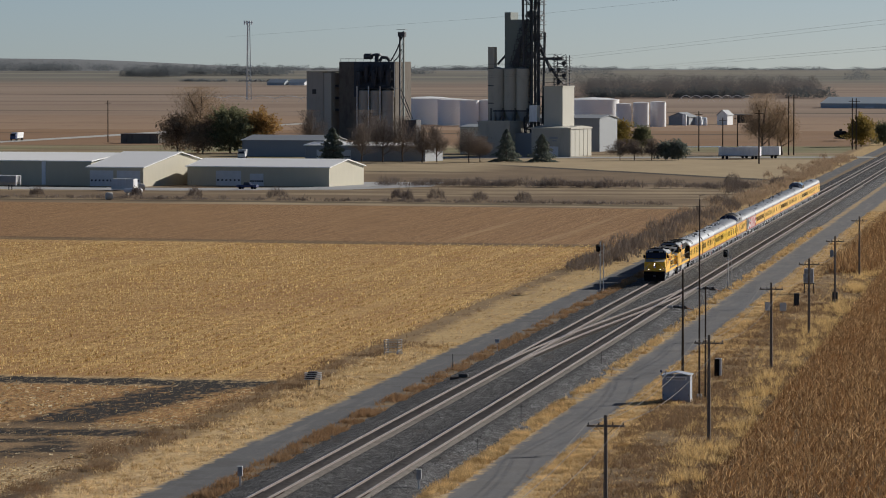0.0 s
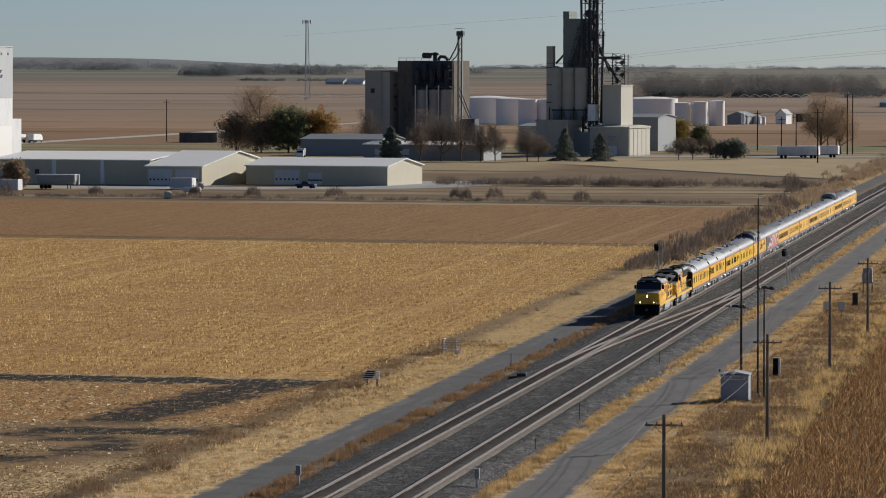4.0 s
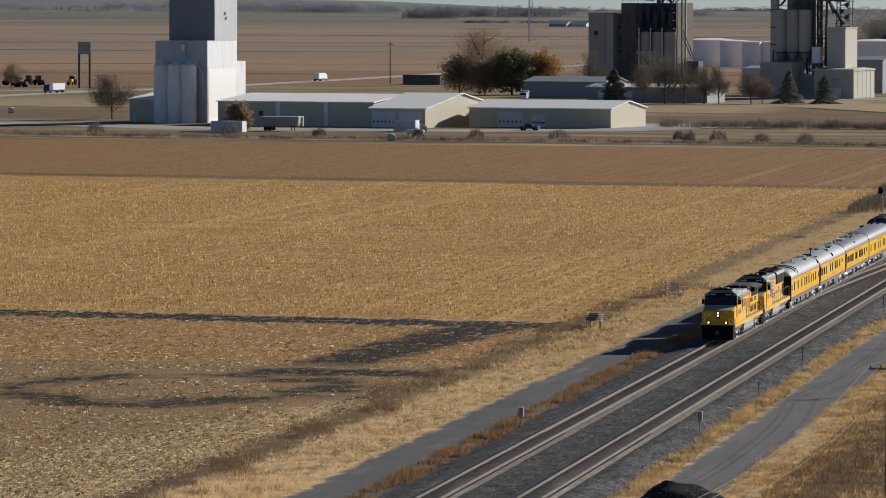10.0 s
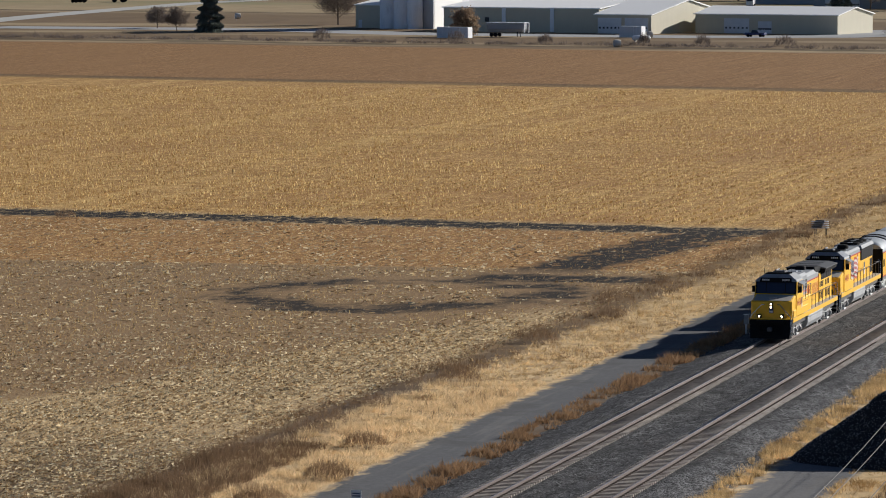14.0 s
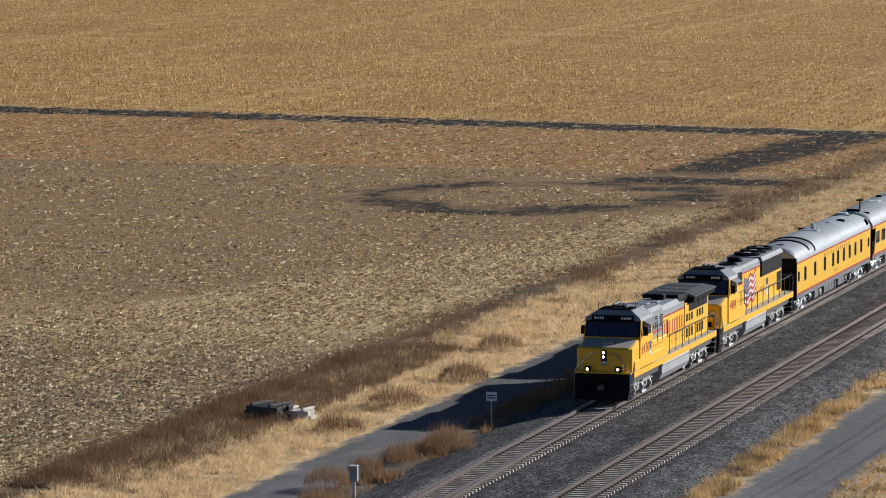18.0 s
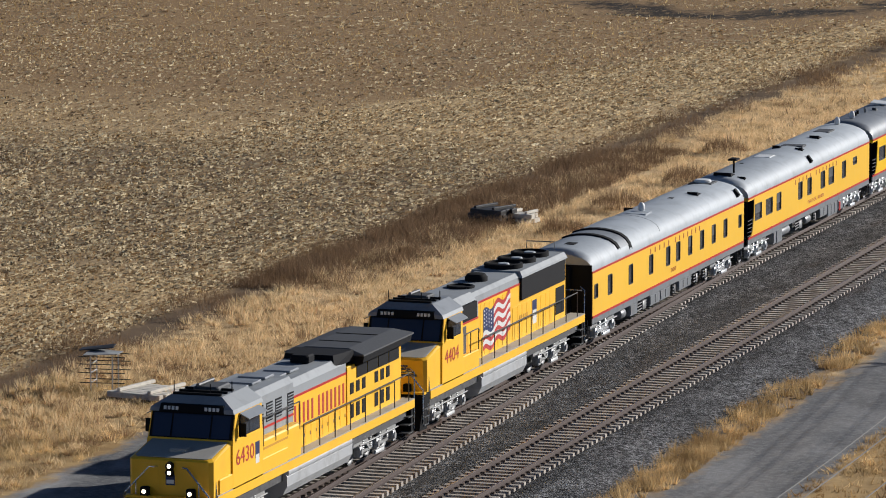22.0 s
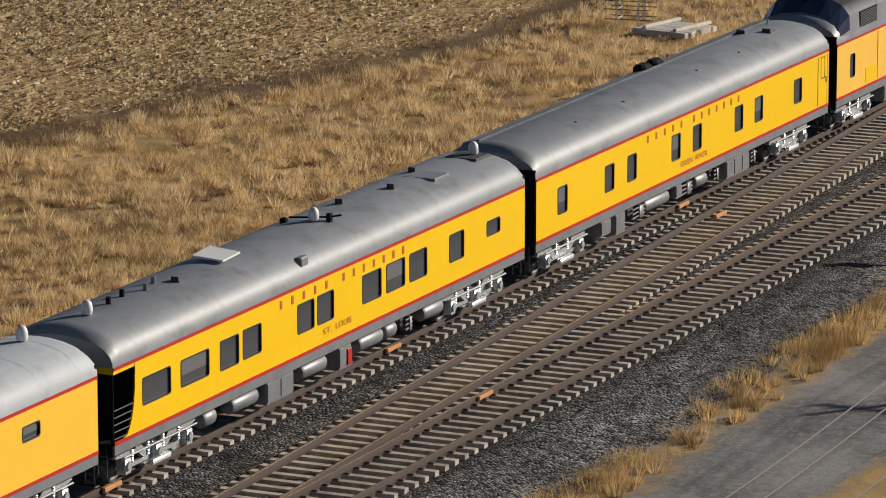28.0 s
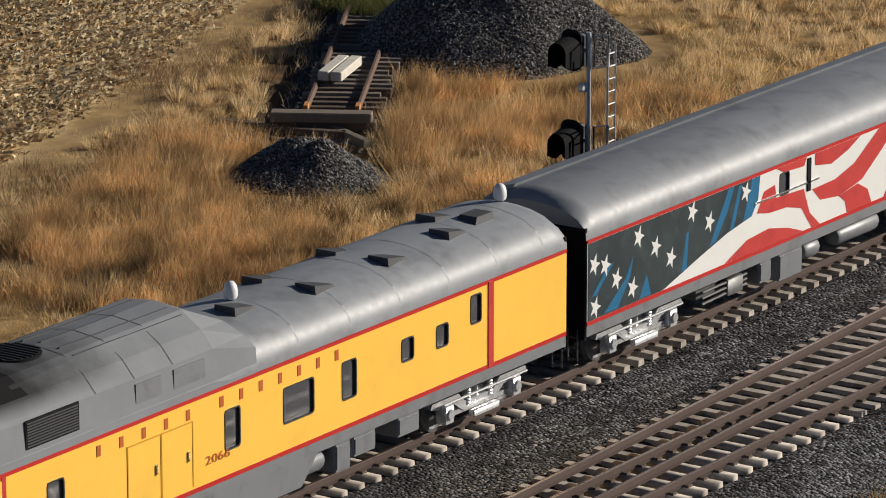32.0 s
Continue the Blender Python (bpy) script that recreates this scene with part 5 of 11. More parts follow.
RED = ([(7.75, 2.26), (8.05, 2.72), (8.55, 2.78), (8.62, 2.45), (9.9, 2.4), (10.2, 1.75), (10.7, 1.37), (10.3, 1.37), (9.8, 1.95), (9.1, 2.12), (8.3, 2.15)],
       [(8.6, 3.15), (8.95, 3.0), (9.9, 2.95), (10.02, 3.15)], [(10.4, 3.15), (10.42, 2.86), (11.2, 2.74), (12.0, 2.92), (12.6, 3.15)],
       [(10.3, 2.3), (11.4, 2.32), (12.3, 2.52), (13.5, 3.15), (14.5, 3.15), (13.7, 2.62), (12.7, 2.04), (11.6, 1.86), (10.7, 1.96)],
       [(11.6, 1.86), (12.5, 1.98), (13.0, 1.74), (13.2, 1.37), (12.0, 1.37), (11.9, 1.66)], [(6.3, 1.37), (7.3, 1.72), (8.3, 1.78), (9.2, 1.6), (9.9, 1.37)],
       [(13.8, 1.37), (14.3, 1.95), (15.3, 2.62), (16.6, 3.15), (17.9, 3.15), (16.3, 2.3), (15.3, 1.37)], [(16.6, 1.37), (17.5, 2.2), (19.0, 2.9), (20.2, 3.15), (22.0, 3.15), (20.0, 2.5), (18.4, 1.37)],
       [(19.6, 1.37), (20.8, 2.1), (22.6, 2.7), (24.4, 2.9), (25.6, 2.8), (25.6, 2.3), (23.6, 2.2), (21.8, 1.37)], [(23.2, 1.37), (24.2, 1.8), (25.6, 1.85), (25.6, 1.37)])
for ps in RED:
    daub("red_wave", ps, M_fred, 0.001)
def star(y, z, r):
    return [(X + 0.004, y + r * q * math.sin(math.tau * i / 10 + 0.35), z + 1.15 * r * q * math.cos(math.tau * i / 10 + 0.35)) for i, q in zip(range(10), (1, 0.4) * 5)][::-1]
for y, z in ((7.22, 2.89), (4.84, 2.93), (5.6, 2.53), (2.54, 2.85), (3.27, 2.46), (3.93, 2.05), (0.7, 2.62), (1.15, 2.5), (1.63, 2.08), (2.3, 1.72), (0.75, 1.63)):
    g = Geo()
    st = star(y, z, 0.24)
    ctr = (X + 0.004, y, z)
    for i in range(10):
        g.poly([ctr, st[i], st[(i + 1) % 10]])
    part("star", g, M_white, c)
part("door_track", Geo().box(1.53, 7.6, 2.5, 1.56, 10.6, 2.54), M_chrome, c)
part("door_post", Geo().box(1.53, 10.05, 2.3, 1.56, 10.2, 3.1), M_black, c)

# the coaches behind
rnd = random.Random(77)
for k in range(6, 15):
    kinds = ([(2.2 + i * 1.9, 2.3, 1.2, 0.72) for i in range(12)], [(3.0 + i * 2.2, 2.3, 0.66, 0.76) for i in range(10)], [(2.5, 2.3, 0.66, 0.76), (5.0, 2.3, 0.66, 0.76), (12.0, 2.3, 0.9, 0.76), (20.0, 2.3, 0.66, 0.76), (23.0, 2.3, 0.66, 0.76)])
    dome = k == 12
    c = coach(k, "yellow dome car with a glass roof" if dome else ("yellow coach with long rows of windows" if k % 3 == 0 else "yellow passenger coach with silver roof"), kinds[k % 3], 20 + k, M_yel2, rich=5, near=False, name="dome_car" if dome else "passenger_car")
    if dome:
        g = Geo().loft([[(u * q, y, 3.9 + (w - 3.9) * q) for u, w in ((1.5, 3.9), (1.4, 4.5), (0.9, 4.95), (0, 5.05), (-0.9, 4.95), (-1.4, 4.5), (-1.5, 3.9))] for y, q in ((2.0, 0.6), (3.5, 1.0), (11.0, 1.0), (12.5, 0.6))])
        part("glass_dome", g, M_glass, c, "dark glass dome")
        part("dome_top", Geo().box(-0.5, 3.6, 5.02, 0.5, 11.0, 5.08), M_roof, c)


# ---- locomotives (y runs back from the front coupling) ----
def handrail(parent, s, x, y0, y1, z0, step=1.5, top=1.0, mat=None):
    mat = mat or M_truck
    n = max(2, int((y1 - y0) / step) + 1)
    part("handrail", Geo().path([(s * x, y0, z0 + top), (s * x, y1, z0 + top)], 0.025), mat, parent)
    for i in range(n):
        y = y0 + (y1 - y0) * i / (n - 1)
        part("stanchion", Geo().tube((s * x, y, z0 - 0.2), (s * x, y, z0 + top), 0.024), M_yel if mat is M_yel else M_truck, parent)


def cab_front(loco, wing):
    """Plough, pilot, steps, nose and the lamps that the two engines share."""
    g = Geo().loft([[(-1.45, 0.55, 1.25), (1.45, 0.55, 1.25), (1.45, 1.1, 1.25), (-1.45, 1.1, 1.25)], [(-1.4, 0.25, 0.25), (1.4, 0.25, 0.25), (1.45, 1.0, 0.25), (-1.45, 1.0, 0.25)]])
    part("plough", g, M_black, loco)
    part("pilot_beam", Geo().box(-1.5, 0.5, 1.2, 1.5, 1.2, 1.6, 0.03), M_black, loco)
    part("anticlimber", Geo().box(-1.0, 0.2, 1.36, 1.0, 0.55, 1.52, 0.04), M_black, loco)
    part("pilot_stripe", Geo().box(-1.5, 0.49, 1.58, 1.5, 0.75, 1.66), M_yel, loco)
    part("coupler", Geo().box(-0.16, 0.0, 0.78, 0.16, 0.6, 1.05, 0.04), M_truck, loco)
    hose = Geo()
    for x in (-0.75, -0.55, 0.55, 0.75):
        hose.path([(x, 0.5, 1.1), (x, 0.36, 0.8), (x * 0.95, 0.4, 0.5)], 0.035)
    part("air_hose", hose, M_black, loco)
    # nose, chamfered, a little narrower in front
    g = Geo()
    def flat(w, a, b, z0, z1):
        return [(-w + 0.12, a, z0), (w - 0.12, a, z0), (w, a + 0.14, z0 + 0.01), (w, b, z1), (-w, b, z1), (-w, a + 0.14, z0 + 0.01)]
    g.loft([flat(1.46, 0.85, 2.65, 1.55, 1.55), flat(1.46, 0.85, 2.65, 2.80, 3.10), flat(1.38, 0.93, 2.65, 2.86, 3.17)])
    nose = part("nose", g, M_yel, loco)
    part("nose_top", Geo().loft([flat(1.33, 1.0, 2.63, 2.875 + d, 3.168 + d) for d in (0.0, 0.018)]), M_walk, nose)
    part("nose_hatch", Geo().box(-0.3, 1.5, 2.98, 0.3, 2.1, 3.1, 0.03), M_walk, nose)
    part("nose_door", Geo().box(-1.0, 0.83, 1.75, -0.4, 0.85, 2.7, 0.0), M_yel, nose)
    if wing:
        g = Geo()
        for i in range(4):
            g.box(-0.05, 0.835, 2.2 + i * 0.11, 1.0 - i * 0.12 + 0.1, 0.848, 2.28 + i * 0.11)
            g.box(-1.0 + i * 0.12, 0.835, 2.2 + i * 0.11, -0.35, 0.848, 2.28 + i * 0.11)
        part("nose_emblem", g, M_navy, nose, "blue winged emblem")
        part("emblem_shield", Geo().box(-0.34, 0.832, 2.0, -0.06, 0.848, 2.62, 0.0), M_fred, nose)
        part("emblem_edge", Geo().box(-0.30, 0.828, 2.44, -0.10, 0.834, 2.56), M_white, nose)
    else:
        part("nose_emblem", Geo().box(-0.16, 0.832, 2.0, 0.16, 0.848, 2.35), M_navy, nose, "small shield emblem")
        part("emblem_edge", Geo().box(-0.13, 0.828, 2.05, 0.13, 0.834, 2.18), M_white, nose)
    for z in (2.42, 2.64):
        h = part("headlight", Geo().lathe([(0.14, -0.1), (0.15, 0.0), (0.11, -0.02), (0.02, -0.03)], (0.0, 0.83, z), 14, "y"), M_black, nose)
    for s in (-1, 1):
        part("ditch_light_box", Geo().box(s * 0.80 - 0.14, 0.5, 1.66, s * 0.80 + 0.14, 0.75, 1.95, 0.03), M_black, loco)
        g = Geo()
        g.path([(s * 1.46, 0.52, 0.5), (s * 1.46, 0.5, 1.75), (s * 0.66, 0.62, 2.62), (s * 0.50, 0.66, 2.62), (s * 0.46, 0.83, 2.60)], 0.032)
        g.path([(s * 1.46, 1.15, 0.45), (s * 1.48, 1.2, 1.7), (s * 1.4, 1.2, 2.6)], 0.03)
        g.path([(s * 1.1, 0.56, 1.7), (s * 1.1, 0.56, 2.14)], 0.025)
        part("grab_rail", g, M_chrome, loco)
        for i in range(4):
            part("step", Geo().box(min(s * 1.1, s * 1.48), 0.62, 0.4 + i * 0.3, max(s * 1.1, s * 1.48), 1.15, 0.44 + i * 0.3), M_yel if i == 3 else M_truck, loco)
    return nose


def lit(loco):
    for z in (2.42, 2.64):
        part("headlight_lens", Geo().lathe([(0.07, 0.0), (0.055, -0.03), (0.01, -0.04)], (0.0, 0.724, z), 12, "y"), M_lamp, loco, "lit headlight")
    for s in (-1, 1):
        part("ditch_light", Geo().lathe([(0.07, 0.0), (0.055, -0.03), (0.01, -0.04)], (s * 0.80, 0.495, 1.8), 12, "y"), M_lamp, loco, "lit ditch light")


def cab(loco, y0, y1, number, roofm):
    """The wide cab: grey bevelled roof, dark windscreens, side windows under a visor."""
    w = 1.52
    g = Geo()
    ring = lambda y, z0, z1, t: [(-w, y, z0), (w, y, z0), (w, y, 3.95), (w * t, y, z1), (-w * t, y, z1), (-w, y, 3.95)]
    g.loft([ring(y0, 1.5, 3.1, 1.0)[:2] + [(w, y0, 3.06), (w * 0.95, y0, 3.1), (-w * 0.95, y0, 3.1), (-w, y0, 3.06)], [(-w, y0 + 0.02, 1.5), (w, y0 + 0.02, 1.5), (w, y0 + 0.05, 3.2), (w * 0.95, y0 + 0.05, 3.24), (-w * 0.95, y0 + 0.05, 3.24), (-w, y0 + 0.05, 3.2)], [(-w, y1, 1.5), (w, y1, 1.5), (w, y1, 3.2), (w * 0.95, y1, 3.24), (-w * 0.95, y1, 3.24), (-w, y1, 3.2)]])
    body = part("cab_lower", g, M_yel, loco)
    up = Geo()
    up.loft([[(-w * 0.99, y0 + 0.06, 3.2), (w * 0.99, y0 + 0.06, 3.2), (w * 0.99, y1 - 0.01, 3.2), (-w * 0.99, y1 - 0.01, 3.2)], [(-w * 0.97, y0 + 0.38, 4.12), (w * 0.97, y0 + 0.38, 4.12), (w * 0.97, y1 - 0.01, 4.12), (-w * 0.97, y1 - 0.01, 4.12)]])
    part("cab_upper", up, M_yel, loco)
    rf = Geo()
    rf.loft([[(-w * 0.985, y0 + 0.2, 4.08), (w * 0.985, y0 + 0.2, 4.08), (w * 0.985, y1 + 0.1, 4.08), (-w * 0.985, y1 + 0.1, 4.08)], [(-w * 0.95, y0 + 0.22, 4.22), (w * 0.95, y0 + 0.22, 4.22), (w * 0.95, y1 + 0.1, 4.22), (-w * 0.95, y1 + 0.1, 4.22)], [(-w * 0.6, y0 + 0.62, 4.58), (w * 0.6, y0 + 0.62, 4.58), (w * 0.6, y1 + 0.1, 4.58), (-w * 0.6, y1 + 0.1, 4.58)]])
    roof = part("cab_roof", rf, roofm, loco, "grey bevelled cab roof")
    for i in range(3):
        part("roof_bar", Geo().box(-0.85, y0 + 0.7 + i * 0.55, 4.57, 0.85, y0 + 0.8 + i * 0.55, 4.66), M_black, roof)
    ac = part("roof_unit", Geo().box(-0.45, y0 + 1.5, 4.57, 0.45, y1 - 0.2, 4.74, 0.05), M_roofd, roof)
    part("number_board", Geo().loft([[(-1.15, y0 + 0.18, 4.08), (1.15, y0 + 0.18, 4.08), (1.15, y0 + 0.5, 4.08), (-1.15, y0 + 0.5, 4.08)], [(-1.1, y0 + 0.24, 4.34), (1.1, y0 + 0.24, 4.34), (1.1, y0 + 0.6, 4.36), (-1.1, y0 + 0.6, 4.36)]]), M_black, roof)
    for s in (-0.72, 0.72):
        for i in range(4):
            part("number_mark", Geo().box(s - 0.26 + i * 0.14, y0 + 0.185, 4.15, s - 0.17 + i * 0.14, y0 + 0.215, 4.27), M_white, roof)
    # windscreens lean back
    for a, b in ((-1.36, -0.72), (-0.66, 0.66), (0.72, 1.36)):
        g = Geo().loft([[(a, y0 + 0.07 + d, 3.28), (b, y0 + 0.07 + d, 3.28), (b, y0 + 0.345 + d, 4.02), (a, y0 + 0.345 + d, 4.02)] for d in (-0.02, 0.02)])
        part("windscreen", g, M_navyglass, loco)
    g = Geo().loft([[(-1.46, y0 + 0.065 + d, 3.22), (1.46, y0 + 0.065 + d, 3.22), (1.44, y0 + 0.375 + d, 4.1), (-1.44, y0 + 0.375 + d, 4.1)] for d in (-0.008, 0.008)])
    part("windscreen_frame", g, M_black, loco)
    for s in (-1, 1):
        for a, b in ((y0 + 0.75, y0 + 1.5), (y0 + 1.58, y1 - 0.35)):
            fr = part("side_window", Geo().box(min(s * 1.47, s * 1.515), a - 0.05, 3.25, max(s * 1.47, s * 1.515), b + 0.05, 3.98), M_black, loco)
            part("pane", Geo().box(min(s * 1.48, s * 1.52), a, 3.3, max(s * 1.48, s * 1.52), b, 3.93), M_glass, fr)
        part("sun_visor", Geo().loft([[(s * 1.5, y0 + 0.7, 4.03), (s * 1.5, y1 - 0.3, 4.03), (s * 1.5, y1 - 0.3, 4.06), (s * 1.5, y0 + 0.7, 4.06)], [(s * 1.82, y0 + 0.75, 3.86), (s * 1.82, y1 - 0.35, 3.86), (s * 1.82, y1 - 0.35, 3.89), (s * 1.82, y0 + 0.75, 3.89)]]), M_roof, loco)
        part("mirror", Geo().box(min(s * 1.52, s * 1.78), y0 + 0.55, 3.3, max(s * 1.52, s * 1.78), y0 + 0.6, 3.75), M_black, loco)
    letters(number, 0.76, M_fred, loco, w + 0.012, y0 + 0.3, y0 + 2.0, 2.36, "road_number")
    g = Geo()
    for x, y in ((-1.0, y0 + 1.2), (0.4, y0 + 0.9), (0.9, y0 + 1.6)):
        g.tube((x, y, 4.3), (x, y, 4.95), 0.02)
    part("antenna", g, M_black, roof)
    part("horn", Geo().path([(-0.2, y1 - 0.15, 4.6), (-0.2, y1 - 0.15, 4.8), (-0.2, y0 + 1.3, 4.82)], 0.06, 8), M_truck, roof)
    return body


def frame_and_trucks(loco, L, tank0, tank1, t0, t1):
    part("underframe", Geo().box(-1.3, 0.6, 0.95, 1.3, L - 0.6, 1.4), M_truck, loco)
    for s in (-1, 1):
        part("side_sill", Geo().box(min(s * 1.3, s * 1.53), 1.2, 1.32, max(s * 1.3, s * 1.53), L - 0.7, 1.62), M_yel, loco)
        part("walkway", Geo().box(min(s * 0.9, s * 1.52), 1.2, 1.62, max(s * 0.9, s * 1.52), L - 0.7, 1.66), M_walk, loco)
    g = Geo().prism([(1.3, 1.3), (-1.3, 1.3), (-1.46, 1.1), (-1.46, 0.75), (-1.3, 0.45), (-1.0, 0.3), (1.0, 0.3), (1.3, 0.45), (1.46, 0.75), (1.46, 1.1)], "y", tank0, tank1)
    part("fuel_tank", g, M_tank, loco, "grey fuel tank")
    part("air_reservoir", Geo().lathe([(0.02, tank0), (0.2, tank0 + 0.1), (0.2, tank1 - 0.1), (0.02, tank1)], (1.3, 0, 1.22), 12, "y"), M_tank, loco)
    for y in (t0, t1):
        truck(loco, y, 3, 0.53, M_bogie, 3.7)
    part("rear_beam", Geo().box(-1.45, L - 0.9, 0.35, 1.45, L - 0.55, 1.62, 0.03), M_black, loco)
    part("rear_coupler", Geo().box(-0.16, L - 0.6, 0.78, 0.16, L, 1.05), M_truck, loco)
    for s in (-1, 1):
        for i in range(4):
            part("rear_step", Geo().box(min(s * 1.1, s * 1.48), L - 1.25, 0.4 + i * 0.3, max(s * 1.1, s * 1.48), L - 0.72, 0.44 + i * 0.3), M_truck, loco)
        part("rear_grab", Geo().path([(s * 1.48, L - 0.6, 0.5), (s * 1.48, L - 0.6, 2.6), (s * 1.3, L - 0.6, 2.75)], 0.025), M_chrome, loco)
        part("end_rail", Geo().path([(s * 1.4, L - 0.65, 2.6), (s * 0.35, L - 0.65, 2.6), (s * 0.35, L - 0.65, 1.65)], 0.025), M_chrome, loco)


def hood(loco, y0, y1, hw, z1, paint, name="hood", bevel=0.3):
    g = Geo().prism([(hw, 1.66), (hw, z1 - bevel), (hw - bevel * 0.8, z1), (-hw + bevel * 0.8, z1), (-hw, z1 - bevel), (-hw, 1.66)], "y", y0, y1)
    return part(name, g, paint, loco)


def hood_doors(loco, y0, y1, x, z0, z1, n):
    d = (y1 - y0) / n
    for i in range(n):
        dr = part("hood_door", Geo().box(x - 0.005, y0 + i * d + 0.02, z0, x + 0.014, y0 + (i + 1) * d - 0.02, z1), M_yel, loco)
        part("latch", Geo().box(x + 0.014, y0 + (i + 1) * d - 0.12, (z0 + z1) / 2 - 0.06, x + 0.03, y0 + (i + 1) * d - 0.07, (z0 + z1) / 2 + 0.06), M_chrome, dr)


LEN = 22.3


def lead_engine():
    L = thing("locomotive", "yellow diesel locomotive with grey roof and lit headlights", "locomotive", "engines of the train")
    frame_and_trucks(L, LEN, 8.0, 14.8, 4.3, 18.2)
    nose = cab_front(L, False)
    lit(L)
    cab(L, 2.62, 5.5, "6430", M_roofm)
    part("cab_side_panel", Geo().box(1.3, 1.4, 1.62, 1.515, 8.0, 2.15, 0.03), M_yel, L)
    hood(L, 5.5, 9.4, 1.46, 2.75, M_yel, "battery_cabinet", 0.06)
    hood(L, 5.5, 9.6, 1.12, 4.30, M_roofm, "blower_cab", 0.2)
    for i, y in enumerate((6.0, 6.9, 7.8, 9.0)):
        gr = part("grille", Geo().box(1.0, y, 3.15, 1.13, y + 0.62, 3.8), M_grill, L)
        for j in range(6):
            part("slat", Geo().box(1.12, y + 0.02, 3.2 + j * 0.1, 1.145, y + 0.6, 3.24 + j * 0.1), M_roof, gr)
    hood(L, 9.6, 15.3, 1.06, 3.52, M_yel, "engine_hood", 0.02)
    part("hood_roof", Geo().prism([(1.06, 3.5), (1.05, 3.88), (0.88, 4.12), (-0.88, 4.12), (-1.05, 3.88), (-1.06, 3.5)], "y", 9.6, 15.3), M_roofm, L)
    hood(L, 15.3, 21.3, 1.10, 3.75, M_yel, "radiator_hood", 0.02)
    part("red_stripe", Geo().box(1.05, 9.6, 3.5, 1.075, 15.3, 3.58), M_red, L)
    part("red_stripe", Geo().box(1.1, 5.5, 2.96, 1.135, 9.6, 3.04), M_red, L)
    # large lettering stands as plain blocks
    bars(L, M_fred, 1.062, [9.95 + i * 0.44 for i in range(5)], 2.86, 0.18, 0.72, "hood_letter_bar")
    bars(L, M_fred, 1.062, [12.4 + i * 0.43 for i in range(7)], 2.86, 0.18, 0.72, "hood_letter_bar")
    hood_doors(L, 9.7, 15.2, 1.06, 1.75, 2.35, 9)
    for y in (15.6, 16.25, 16.9, 18.3, 18.95, 19.6):
        part("grille", Geo().box(1.09, y, 2.72, 1.118, y + 0.36, 3.12), M_grill, L)
        part("grille", Geo().box(1.09, y, 1.85, 1.118, y + 0.36, 2.35), M_grill, L)
    for y in (16.3, 17.5, 18.7, 19.9):
        part("radiator_screen", Geo().box(1.09, y, 3.22, 1.125, y + 1.1, 3.74), M_grill, L)
    # low overhanging radiator roof on black sides
    wing = Geo().prism([(1.12, 3.66), (1.42, 3.80), (1.46, 4.06), (-1.46, 4.06), (-1.42, 3.80), (-1.12, 3.66)], "y", 16.1, 21.5)
    part("radiator_wing", wing, M_grill, L, "black overhanging radiator")
    top = part("radiator_top", Geo().loft([[(-1.5, 15.95, 4.05), (1.5, 15.95, 4.05), (1.5, 21.6, 4.05), (-1.5, 21.6, 4.05)], [(-1.5, 15.95, 4.11), (1.5, 15.95, 4.11), (1.5, 21.6, 4.11), (-1.5, 21.6, 4.11)], [(-0.8, 16.3, 4.27), (0.8, 16.3, 4.27), (0.8, 21.3, 4.27), (-0.8, 21.3, 4.27)]]), M_roofd, L, "smoke-dark radiator roof")
    for y in (17.7, 19.5):
        part("roof_seam", Geo().box(-0.8, y, 4.265, 0.8, y + 0.06, 4.29), M_black, top)
    part("radiator_fan_hood", Geo().loft([[(-1.0, 14.2, 3.9), (1.0, 14.2, 3.9), (1.1, 16.1, 3.9), (-1.1, 16.1, 3.9)], [(-0.9, 14.35, 4.30), (0.9, 14.35, 4.30), (1.1, 15.96, 4.28), (-1.1, 15.96, 4.28)]]), M_grill, L)
    part("exhaust_stack", Geo().box(-0.35, 13.3, 4.15, 0.35, 14.0, 4.42, 0.06), M_grill, L)
    part("shield", Geo().box(1.515, 4.75, 2.3, 1.525, 5.15, 2.85), M_navy, L, "shield emblem")
    part("shield_lower", Geo().box(1.515, 4.78, 2.12, 1.526, 5.12, 2.42), M_white, L)
    part("flag_patch", Geo().box(1.425, 1.55, 2.1, 1.435, 2.1, 2.5), M_fred, L)
    part("small_lettering", Geo().box(1.462, 5.7, 2.42, 1.47, 8.1, 2.5), M_amber, L)
    for s in (-1, 1):
        handrail(L, s, 1.5, 9.6, 21.0, 1.66, 1.55)
        handrail(L, s, 1.46, 5.7, 9.3, 2.75, 1.2, 0.75)
    for i in range(7):
        part("roof_hatch", Geo().box(-0.5, 6.0 + i * 1.25, 4.33 if i < 3 else 4.17, 0.5, 6.9 + i * 1.25, 4.4 if i < 3 else 4.24, 0.02), M_roof, L) if i < 5 else None
    TRAIN.append((L, -2 * LEN))


